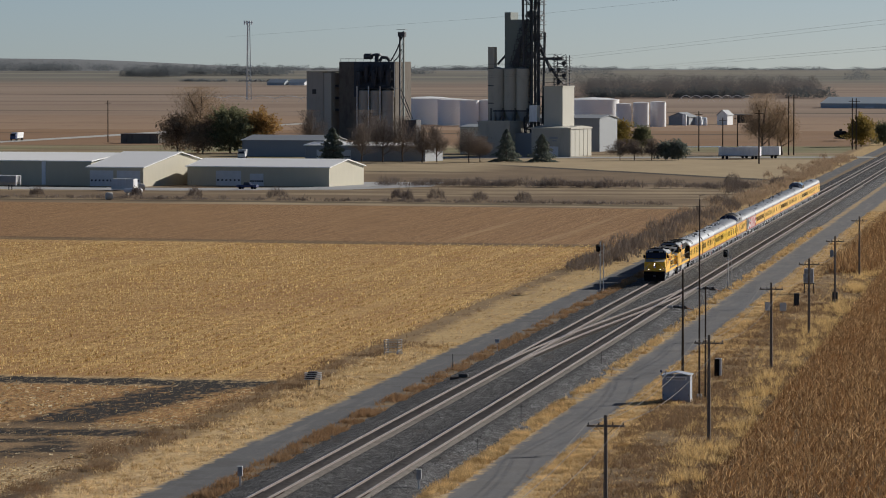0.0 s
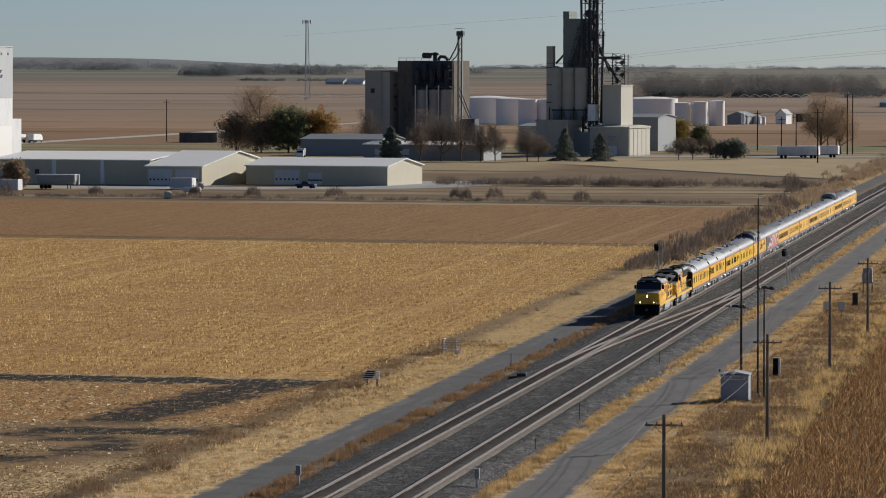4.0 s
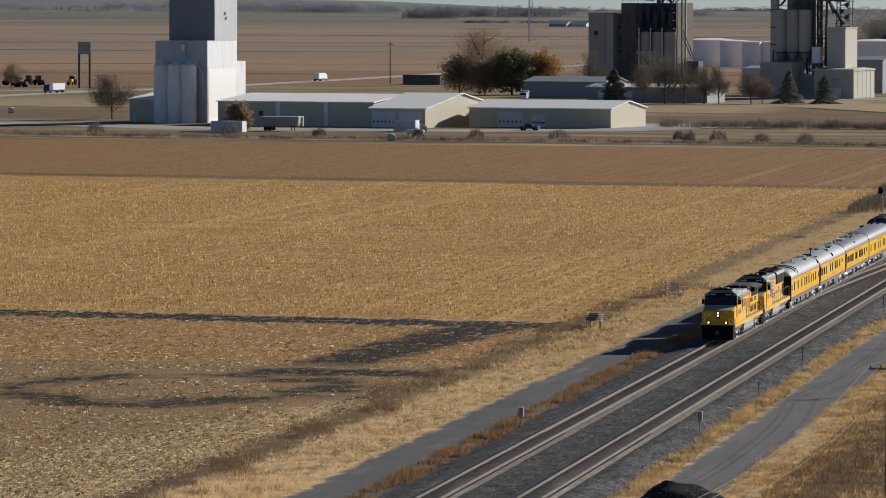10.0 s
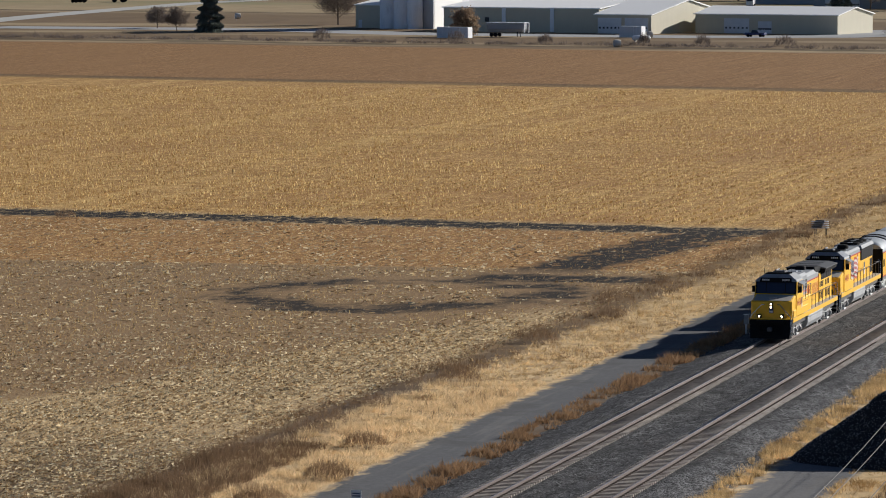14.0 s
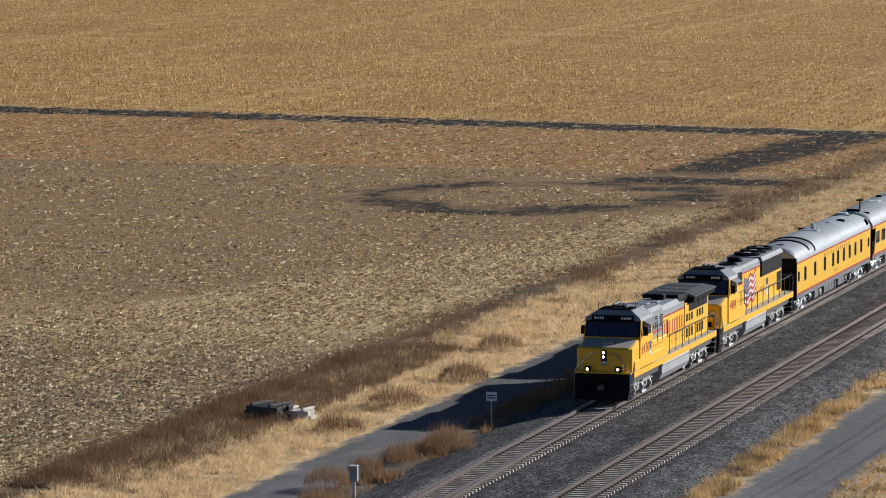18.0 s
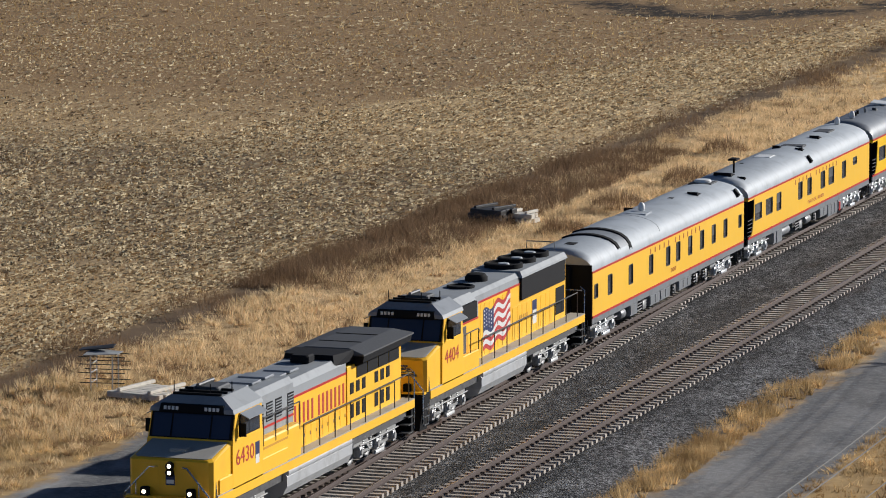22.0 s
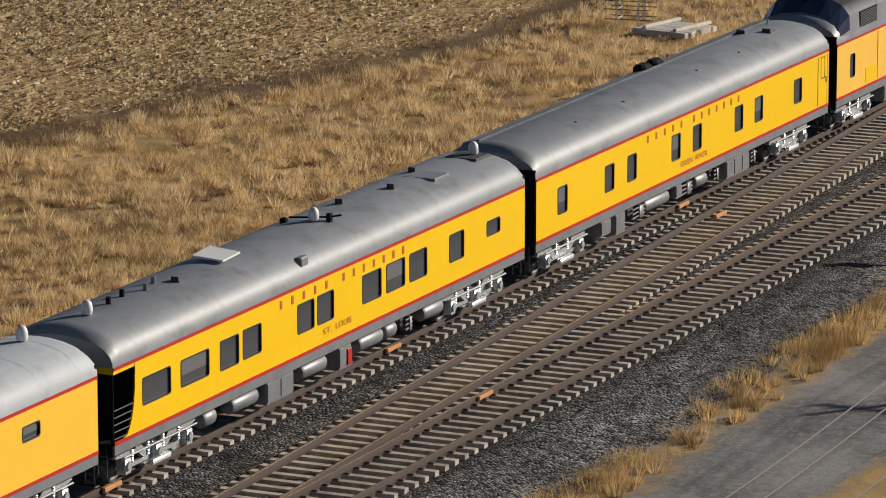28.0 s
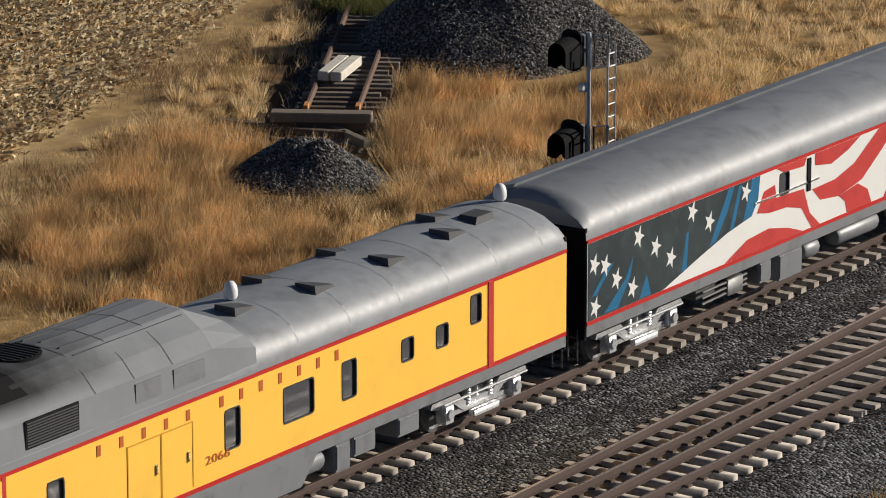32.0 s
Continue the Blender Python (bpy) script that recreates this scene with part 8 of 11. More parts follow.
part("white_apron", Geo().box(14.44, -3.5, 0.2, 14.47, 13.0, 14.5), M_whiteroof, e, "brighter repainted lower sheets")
for i in range(3):
    part("emblem", Geo().prism([(0, 0), (1.0, 0), (1.6, 0.9), (0.5, 0.9)], "x", 14.46, 14.52), M_dark, e, at=(0, 5.5 + (i % 2) * 0.5, 28.8 - i * 1.3)) if i < 2 else None
for i in range(3):
    part("vent_window", Geo().box(14.44, 2.5 + i * 4, 33.6, 14.52, 3.1 + i * 4, 34.3), M_dark, e)

# the large elevator with its bins
e = thing("feed_mill", "large grey concrete mill with bins and leg tower", "grain elevator", at=(-193.6, 1604.0, G0), turn=TURN)
part("receiving_house", Geo().box(0, -8, 0, 11.5, 10, 11.9), M_concw, e)
part("receiving_roof", Geo().box(-0.3, -8.3, 11.9, 11.8, 10.3, 12.2), M_beige, e)
part("office_wing", Geo().box(19.5, -8, 0, 33.5, 14, 9.5), M_concw, e)
part("wing_roof", Geo().prism([(-8.3, 9.5), (14.3, 9.5), (14.3, 10.0), (3, 10.6), (-8.3, 10.0)], "x", 19.2, 33.8), M_beige, e)
part("link_house", Geo().box(11.5, -2, 0, 19.5, 12, 8.0), M_greysh, e)
for a in (21.0, 26.0):
    part("dock_door", Geo().box(a, -8.12, 0.2, a + 3.2, -8.004, 3.6), M_door, e)
for i in range(5):
    part("wall_panel", Geo().box(33.5, -7.5 + i * 4.3, 0.3, 33.62, -3.6 + i * 4.3, 9.2), M_beige, e)
part("wall_mark", Geo().box(26, -8.06, 6.2, 29, -8.004, 6.9).box(27, -8.06, 5.3, 28.6, -8.004, 5.8), M_greysh, e)
for i in range(3):
    b = part("bin", Geo().lathe([(2.25, 15.5), (2.25, 30.0), (0.3, 30.6)], (3.0 + i * 4.5, 4, 0), 20), M_concw, e, "pale concrete bin")
    part("hopper", Geo().lathe([(0.35, 11.9), (2.25, 15.5)], (3.0 + i * 4.5, 4, 0), 20), M_greysh, b)
part("bin_house", Geo().box(0.2, 6, 11.9, 14.2, 14, 30.2), M_concw, e)
part("stair_tower", Geo().box(0.0, 2, 11.9, 2.3, 4.6, 37.5), M_concw, e)
part("head_house", Geo().box(5.2, 4.5, 30.2, 14.2, 12, 46.9), M_greenw, e, "dark green-grey head house")
part("head_lip", Geo().box(5.2, 4.4, 46.9, 7.4, 12.1, 49.4), M_greenw, e)
part("bin_block", Geo().box(21.2, 0, 9.5, 27.9, 12, 23.8), M_beige, e)
part("block_roof", Geo().box(21.0, -0.2, 23.8, 28.1, 12.2, 24.2), M_beige, e)
part("block_rail", Geo().path([(21.2, 0, 25.3), (27.9, 0, 25.3), (27.9, 12, 25.3)], 0.07, 4), M_rustst, e)
for i in range(4):
    part("bin_leg", Geo().box(1.0 + i * 4.4, 1.6, 11.9, 1.35 + i * 4.4, 2.0, 16.5), M_rustst, e)
for i in range(3):
    part("bin_collar", Geo().lathe([(2.32, 15.3), (2.32, 15.8)], (3.0 + i * 4.5, 4, 0), 20), M_rustst, e)
    part("tower_band", Geo().box(-0.03, 1.96, 18.0 + 6 * i, 2.33, 2.0, 18.35 + 6 * i), M_rustst, e)
part("bin_deck_rail", Geo().path([(0.2, 1.6, 31.6), (14.2, 1.6, 31.6)], 0.08, 4), M_rustst, e)
part("control_cab", Geo().box(15.6, 0.5, 11.9, 18.4, 3.5, 17.5), M_whitew, e)
leg = part("leg_tower", Geo().box(14.3, 4, 0, 14.6, 4.3, 62), M_rustst, e, "dark steel leg tower with catwalks", at=(-1.1, 0, 0))
for a, b in ((19.0, 4.0), (19.0, 8.4), (14.3, 8.4)):
    part("column", Geo().box(a, b, 0, a + 0.35, b + 0.35, 62), M_rustst, leg)
for k in range(20):
    z = k * 3.1
    for p, q in (((14.4, 4.1), (19.1, 4.1)), ((19.1, 4.1), (19.1, 8.5)), ((19.1, 8.5), (14.4, 8.5)), ((14.4, 8.5), (14.4, 4.1))):
        if k % 2:
            part("diagonal", Geo().tube((*p, z), (*q, z + 3.1), 0.14, 4), M_rustst, leg)
        part("girt", Geo().tube((*p, z), (*q, z), 0.14, 4), M_rustst, leg)
for k, (a, b, w) in enumerate(((14.0, 3.6, 0.45), (14.9, 7.4, 0.5), (16.0, 3.9, 0.35), (17.2, 8.2, 0.5), (18.4, 4.4, 0.4), (19.4, 6.6, 0.45))):
    part("spout", Geo().tube((a, b, 6.0 + k), (a + (k % 3 - 1) * 0.8, b, 55.0 - 2.5 * k), w, 6), M_rustst, leg)
for k in range(9):
    z = 9.0 + k * 5.6
    part("tower_deck", Geo().box(13.9, 3.6, z, 19.6, 8.9, z + 0.3), M_rustst, leg)
    part("cross_brace", Geo().tube((14.0, 3.7, z), (19.5, 3.7, z + 5.4), 0.17, 4), M_rustst, leg)
    part("cross_brace", Geo().tube((19.5, 3.7, z), (14.0, 3.7, z + 5.4), 0.17, 4), M_rustst, leg)
for k, z in enumerate((33.5, 40.0, 47.5, 54.0)):
    part("drive_box", Geo().box(14.6 + k % 2 * 2, 4.4, z, 17.4 + k % 2 * 1.6, 7.2, z + 2.2), M_rustst, leg)
for a in (15.2, 16.6, 17.8):
    part("leg_trunk", Geo().box(a, 5.5, 4, a + 0.75, 6.6, 60), M_rustst, leg)
for z in (31, 38, 45, 52, 58.5):
    part("platform", Geo().box(13.6, 3.2, z, 19.9, 9.2, z + 0.25), M_rustst, leg)
    part("guard_rail", Geo().path([(13.6, 3.2, z + 1.2), (19.9, 3.2, z + 1.2), (19.9, 9.2, z + 1.2)], 0.07, 4), M_rustst, leg)
for q, z, r in (((9.0, 6), 33.0, 0.5), ((23.0, 5), 29.0, 0.45), ((25.5, 6), 26.0, 0.45), ((3.5, 5), 31.5, 0.4)):
    part("spout", Geo().tube((16.5, 6, z + 14), (*q, z), r, 8), M_rustst, leg)
part("conveyor", Geo().box(18, 5, 33.0, 26.0, 6.4, 33.9), M_rustst, e)
part("conveyor_rail", Geo().path([(18, 5, 35.0), (26.0, 5, 35.0)], 0.07, 4), M_rustst, e)
tw = part("cleaner_tower", Geo().box(23.2, 4, 24.2, 23.45, 4.3, 34.6), M_rustst, e)
for a, b in ((27.6, 4.0), (23.2, 7.6), (27.6, 7.6)):
    part("tower_post", Geo().box(a, b, 24.2, a + 0.25, b + 0.3, 34.6), M_rustst, tw)
for k in range(5):
    z = 24.4 + k * 2.1
    part("machinery_deck", Geo().box(22.8, 3.6, z, 28.4, 8.2, z + 0.16), M_rustst, tw)
    part("deck_brace", Geo().tube((23.3, 4.0, z), (27.7, 4.0, z + 2.1), 0.13, 4), M_rustst, tw)
    part("deck_brace", Geo().tube((27.7, 4.0, z), (23.3, 4.0, z + 2.1), 0.13, 4), M_rustst, tw)
    part("deck_rail", Geo().path([(22.8, 3.6, z + 1.1), (28.4, 3.6, z + 1.1), (28.4, 8.2, z + 1.1)], 0.06, 4), M_rustst, tw)
    if k < 4:
        part("cleaner", Geo().lathe([(0.15, 0.2), (0.7, 0.9), (0.7, 1.7), (0.2, 1.9)], (24.6 + (k % 2) * 1.8, 5.5, z), 10), M_rustst, tw)
part("vent_mast", Geo().tube((20.0, 3, 20), (20.0, 3, 42.5), 0.2, 6), M_rustst, e)
part("mast_basket", Geo().box(19.2, 2.4, 41.0, 20.9, 3.8, 41.3), M_rustst, e)
part("mast_rail", Geo().path([(19.2, 2.4, 42.2), (20.9, 2.4, 42.2), (20.9, 3.8, 42.2), (19.2, 3.8, 42.2)], 0.07, 4), M_rustst, e)
# zigzag stairs and decks hung before the head house, wider towards the foot
for k in range(8):
    z, x0_ = 30.6 + k * 1.9, 7.0 + 0.55 * k
    part("stair_deck", Geo().box(x0_, 3.2, z, 13.6, 4.5, z + 0.14), M_rustst, e)
    part("stair_rail", Geo().path([(x0_, 3.2, z + 1.1), (13.6, 3.2, z + 1.1)], 0.07, 4), M_rustst, e)
    a, b = (x0_ + 0.8, 13.0) if k % 2 else (13.0, x0_ + 0.8)
    part("stair_flight", Geo().tube((a, 3.4, z), (b, 3.4, z + 1.9), 0.22, 4), M_rustst, e)
    part("stair_post", Geo().box(x0_, 3.2, z - 1.9, x0_ + 0.16, 3.4, z), M_rustst, e)
for k in range(5):
    part("head_spout", Geo().tube((13.4 - 0.5 * k, 3.9, 45.5 - 1.4 * k), (8.0 + 0.6 * k, 3.7, 30.8), 0.24, 6), M_rustst, e)

# the old dark elevator
e = thing("old_elevator", "old brown concrete elevator with rusty machinery", "grain elevator", at=(-312.0, 1955.0, G0), turn=TURN)
part("annex_block", Geo().box(0, 0, 0, 7.5, 14, 28.4), M_concw, e)
part("annex_side", Geo().box(7.5, 0.5, 0, 11.0, 13.5, 28.2), M_beige, e)
part("main_block", Geo().box(13.2, 4, 0, 38.6, 22, 32.8), M_brown, e, "soot-dark concrete main house")
part("steel_front", Geo().box(20.2, 3.2, 18.0, 38.4, 3.98, 32.6), M_slate, e, "blue-black sheeted upper front")
for i in range(3):
    part("silo", Geo().lathe([(2.45, 0), (2.45, 20.6), (0.2, 21.4)], (26.6 + i * 5.2, -0.6, 0), 20), M_concw, e, "pale concrete silo")
for i in range(3):
    part("down_pipe", Geo().tube((24.1 + i * 5.2, -3.0, 2), (24.1 + i * 5.2, -3.0, 22.5), 0.3, 8), M_alu, e)
part("silo_deck", Geo().box(23.0, -2.6, 21.4, 40.0, 3.0, 21.7), M_rustst, e)
part("deck_rail", Geo().path([(23.0, -2.6, 22.8), (40.0, -2.6, 22.8)], 0.09, 4), M_rustst, e)
for i in range(5):
    cx, cz = 23.0 + i * 3.3, 24.4 + (i % 2) * 2.6
    part("dust_cyclone", Geo().lathe([(0.25, -3.0), (1.1, 0.0), (1.15, 4.2), (0.4, 5.0)], (cx, 1.9, cz), 14), M_slate, e, "dark dust cyclone")
for i in range(6):
    part("duct", Geo().path([(21.5 + i * 2.9, 1.2, 22.0 + (i % 3) * 2.1), (22.8 + i * 2.9, 1.0, 28.4 + (i % 2) * 2.0), (24.2 + i * 2.6, 2.6, 31.8)], 0.28, 6), M_rustst if i % 2 else M_slate, e)
for i in range(3):
    part("service_deck", Geo().box(20.4, 0.4, 22.0 + 3.4 * i, 38.0, 3.1, 22.2 + 3.4 * i), M_rustst, e)
    part("service_rail", Geo().path([(20.4, 0.4, 23.2 + 3.4 * i), (38.0, 0.4, 23.2 + 3.4 * i)], 0.07, 4), M_rustst, e)
part("leg_trunk", Geo().box(41.0, 2, 0, 41.55, 3.0, 44.5), M_rustst, e)
part("leg_trunk", Geo().box(42.6, 2, 0, 43.15, 3.0, 45.5), M_greenw, e)
for k in range(14):
    part("leg_brace", Geo().tube((41.2, 2.4, 2 + k * 3.0), (42.9, 2.4, 5 + k * 3.0), 0.09, 4), M_rustst, e)
part("leg_spout", Geo().path([(42.0, 2.7, 43), (39.6, 3, 37.5), (36.5, 4, 33)], 0.28, 6), M_rustst, e)
part("leg_spout", Geo().path([(42.0, 2.7, 38), (40.0, 3, 34.5), (38.0, 4, 33)], 0.25, 6), M_rustst, e)
part("leg_head", Geo().box(40.6, 1.5, 43.2, 43.6, 3.9, 45.2, 0.2), M_rustst, e)
part("leg_cage", Geo().path([(40.2, 1.4, 46.2), (43.9, 1.4, 46.2), (43.9, 4, 46.2), (40.2, 4, 46.2), (40.2, 1.4, 46.2)], 0.08, 4), M_rustst, e)
part("roof_fan", Geo().lathe([(0.6, -2.2), (1.25, -1.8), (1.25, 1.4), (0.6, 1.9)], (25.0, 8, 35.0), 14, "x"), M_rustst, e)
part("roof_cowl", Geo().lathe([(0.9, 0.0), (0.9, 2.2), (2.2, 2.6), (1.8, 3.3), (0.2, 3.6)], (28.6, 8, 32.8), 16), M_slate, e)
part("roof_duct", Geo().path([(30.0, 8, 33.0), (31.0, 8, 34.6), (33.2, 8, 34.4), (34.4, 8, 33.0)], 0.7, 8), M_rustst, e)
for i in range(8):
    part("roof_post", Geo().tube((13.8 + i * 3.4, 4.2, 32.8), (13.8 + i * 3.4, 4.2, 34.0), 0.08, 4), M_rustst, e)
part("roof_rail", Geo().path([(13.4, 4.2, 34), (38.4, 4.2, 34)], 0.08, 4), M_rustst, e)
for k in range(2):
    part("slanted_pipe", Geo().tube((42.6, 0, 21.5 - 3 * k), (49.5 - k, -4, 9.0), 0.2, 6), M_rustst, e)
part("receiving_shed", Geo().box(45.0, -5, 0, 51.5, 0, 8.6), M_rustst, e)
part("side_window", Geo().box(2.6, -0.1, 19.2, 4.4, -0.004, 21.2), M_dark, e)
part("corner_ledge", Geo().box(-0.3, -0.3, 28.4, 11.2, 14.2, 28.8), M_concw, e)
for k in range(3):
    part("bridge", Geo().box(10.9, 5, 12 + k * 5, 13.3, 7, 13 + k * 5), M_rustst, e)

# sheds in front of the elevators
shed("flat_shed", -276.0, 1590.0, 30.0, 20, 5.5, 7.0, "grey low shed behind bare trees", M_greysh, M_greysh)
shed("flat_shed", -243.0, 1520.0, 42.0, 16, 5.0, 5.8, "long grey shed with a pale roof", M_greysh, M_whiteroof, ((4, 8, 3.6), (12, 16, 3.6)))
shed("flat_shed", -207.0, 1640.0, 26.0, 20, 9.5, 10.2, "pale flat-roofed building between the elevators", M_beige, M_greysh)
shed("flat_shed", -196.0, 1700.0, 34.0, 20, 12.0, 13.0, "blue-grey mill building behind the bins", M_greysh, M_greysh)


def tank(x, y, r, h):
    t = thing("storage_tank", "white cylindrical storage tank", "storage tank", "white storage tanks", at=(x, y, G0))
    part("shell", Geo().lathe([(r, 0), (r, h)], (0, 0, 0), 32), M_tankw, t)
    part("tank_roof", Geo().lathe([(r, h), (r * 0.5, h + r * 0.06), (0.1, h + r * 0.08)], (0, 0, 0), 32), M_tankw, t)
    part("stair", Geo().path([(r * math.cos(a) * 1.02, r * math.sin(a) * 1.02, h * (a + 2.4) / 1.9) for a in np.linspace(-2.4, -0.5, 9)], 0.07, 5), M_tankw, t)
    part("rim", Geo().lathe([(r * 1.01, h - 0.3), (r * 1.01, h)], (0, 0, 0), 32), M_tankw, t)


for x, y, r, h in ((-242.3, 2480, 14.0, 13.3), (-217.2, 2385, 3.9, 11.8), (-208.9, 2390, 4.2, 12.4), (-201.0, 2400, 4.1, 12.7), (-330, 2480, 13.0, 13.8), (-298.3, 2400, 5.0, 13.4), (-289.5, 2405, 5.0, 13.4), (-312, 2440, 8.0, 13.5)):
    tank(x, y, r, h)

# lattice mast
t = thing("lattice_mast", "tall slim lattice communications mast", "mast", at=(-566.0, 3285.0, 5.2))
for a in range(3):
    q = math.tau * a / 3
    part("leg", Geo().tube((2.2 * math.cos(q), 2.2 * math.sin(q), 0), (0.95 * math.cos(q), 0.95 * math.sin(q)  , 57.0), 0.24, 5), M_alu, t)
g = Geo()
for k in range(22):
    z0, z1 = k * 2.59, k * 2.59 + 2.59
    for a in range(3):
        q, p = math.tau * a / 3, math.tau * (a + 1) / 3
        r0, r1 = 2.2 - 1.25 * z0 / 57, 2.2 - 1.25 * z1 / 57
        g.tube((r0 * math.cos(q), r0 * math.sin(q), z0), (r1 * math.cos(p), r1 * math.sin(p), z1), 0.13, 4)
part("lattice", g, M_alu, t)
for s in (-2.7, -1.0, 1.0, 2.7):
    part("antenna_panel", Geo().box(s - 0.4, -0.5, 54.4, s + 0.4, 0.2, 57.2), M_alu, t)
part("antenna_bar", Geo().box(-3.1, -0.2, 55.6, 3.1, 0.2, 56.0), M_alu, t)

# houses, a machine shed and hoops far to the right
for x, y, w, d, ev, rg, lab, wl, rf in ((-200.5, 2462, 11, 14, 4.2, 6.4, "dark blue-grey open barn", M_greysh, M_greysh), (-176.0, 2475, 5.5, 10, 5.0, 7.6, "white farmhouse with a dark gable", M_whitew, M_greysh), (-188.5, 2470, 5.0, 6, 3.4, 4.2, "white outbuilding between tanks", M_whitew, M_greysh)):
    shed("farmhouse" if "house" in lab.split()[1] else "outbuilding", x, y, w, d, ev, rg, lab, wl, rf, ridge_x=False, group="far farm buildings")
for i, (x, y, h) in enumerate(((-191.3, 2450, 5.4), (-183.4, 2450, 4.2), (-180.6, 2450, 3.6))):
    t = thing("upright_tank", "small white upright farm tank", "tank", "farm tanks", at=(x, y, G0))
    part("shell", Geo().lathe([(1.1, 0), (1.1, h), (0.7, h + 0.5), (0.1, h + 0.6)], (0, 0, 0), 16), M_tankw, t)
    part("ladder", Geo().box(-0.2, -1.2, 0.3, 0.2, -1.12, h), M_alu, t)
t = thing("open_shed", "dark open-fronted machinery shed", "shed", at=(-172.5, 2560, G0), turn=TURN)
part("back_wall", Geo().box(0, 4.0, 0, 9.2, 4.3, 4.6), M_dark, t)
for a in (0, 3, 6, 9):
    part("post", Geo().box(a, 0, 0, a + 0.3, 0.3, 4.4), M_polel, t)
part("roof", Geo().box(-0.3, -0.4, 4.4, 9.6, 4.6, 4.8), M_greysh, t)
shed("machine_shed", -152, 3095, 62, 40, 6.4, 10.4, "large pale blue-grey machine shed in the distance", M_barn, M_barn, ((30, 36, 4.5),))
for x, y, w, lab in ((-634, 3770, 15, "blue-grey farm hall on the far plain"), (-617, 3772, 14, "white farm hall on the far plain")):
    shed("farm_hall", x, y, w, 14, 17.5, 20.0, lab, M_barn if "blue" in lab else M_whitew, M_barn, group="far farm halls")
t = thing("silage_bunker", "low dark bunker wall beside the highway", "wall", at=(-371.0, 1852.0, G0), turn=TURN)
part("wall", Geo().box(0, 0, 0, 16.5, 8, 3.7), M_brown, t)
part("coping", Geo().box(-0.2, -0.2, 3.7, 16.7, 8.2, 3.9), M_rustst, t)
for x, y in ((-103.5, 1562), (-98.0, 1578)):
    t = thing("semi_trailer", "white box trailer parked on the yard", "trailer", "parked trailers", at=(x, y, G0), turn=-8)
    part("box", Geo().box(-7, -1.3, 1.2, 7, 1.3, 4.0), M_whitew, t)
    part("chassis", Geo().box(-7, -1.1, 0.9, 7, 1.1, 1.2), M_dark, t)
    for a in (-5.5, -4.2, 4.5, 5.7):
        part("wheel", Geo().lathe([(0.1, -0.15), (0.5, -0.15), (0.5, 0.15), (0.1, 0.15)], (a, -1.1, 0.5), 14, "y"), M_black, t)
t = thing("tank_car", "black railway tank car on a far spur", "tank car", at=(-87.5, 1950.0, G0), turn=14)
part("tank_shell", Geo().lathe([(0.4, -8), (1.4, -7.6), (1.5, 0), (1.4, 7.6), (0.4, 8)], (0, 0, 2.8), 18, "y"), M_black, t)
part("frame", Geo().box(-1.3, -8.5, 0.9, 1.3, 8.5, 1.3), M_dark, t)
part("dome", Geo().lathe([(0.6, 4.1), (0.6, 4.9), (0.1, 5.0)], (0, 0, 0), 12), M_black, t)

# vehicles in the yard and on the highway
def lorry(x, y, turn, cabmat, boxmat, L, label, name="truck"):
    t = thing(name, label, "truck", "parked and passing vehicles", at=(x, y, G0 + 0.03), turn=turn)
    part("cab", Geo().loft([[(-1.2, -L / 2, 0.8), (1.2, -L / 2, 0.8), (1.2, -L / 2 + 2.4, 0.8), (-1.2, -L / 2 + 2.4, 0.8)], [(-1.2, -L / 2 + 0.1, 2.0), (1.2, -L / 2 + 0.1, 2.0), (1.2, -L / 2 + 2.4, 2.0), (-1.2, -L / 2 + 2.4, 2.0)], [(-1.1, -L / 2 + 0.6, 2.9), (1.1, -L / 2 + 0.6, 2.9), (1.1, -L / 2 + 2.4, 2.95), (-1.1, -L / 2 + 2.4, 2.95)]]), cabmat, t)
    part("windscreen", Geo().loft([[(-1.0, -L / 2 + 0.1, 2.05), (1.0, -L / 2 + 0.1, 2.05), (1.0, -L / 2 + 0.56, 2.8), (-1.0, -L / 2 + 0.56, 2.8)], [(-1.0, -L / 2 + 0.06, 2.05), (1.0, -L / 2 + 0.06, 2.05), (1.0, -L / 2 + 0.52, 2.8), (-1.0, -L / 2 + 0.52, 2.8)]]), M_glass, t)
    part("body", Geo().loft([[(-1.15, -L / 2 + 2.7, 1.1), (1.15, -L / 2 + 2.7, 1.1), (1.15, L / 2, 1.1), (-1.15, L / 2, 1.1)], [(-1.3, -L / 2 + 2.6, 3.4), (1.3, -L / 2 + 2.6, 3.4), (1.3, L / 2 + 0.1, 3.4), (-1.3, L / 2 + 0.1, 3.4)]]), boxmat, t)
    part("chassis", Geo().box(-0.9, -L / 2 + 0.3, 0.6, 0.9, L / 2, 1.1), M_dark, t)
    for a in (-L / 2 + 1.2, L / 2 - 2.4, L / 2 - 1.2):
        for s in (-1.05, 1.05):
            part("wheel", Geo().lathe([(0.1, -0.15), (0.5, -0.15), (0.5, 0.15), (0.1, 0.15)], (s, a, 0.5), 14, "x"), M_black, t)
    return t


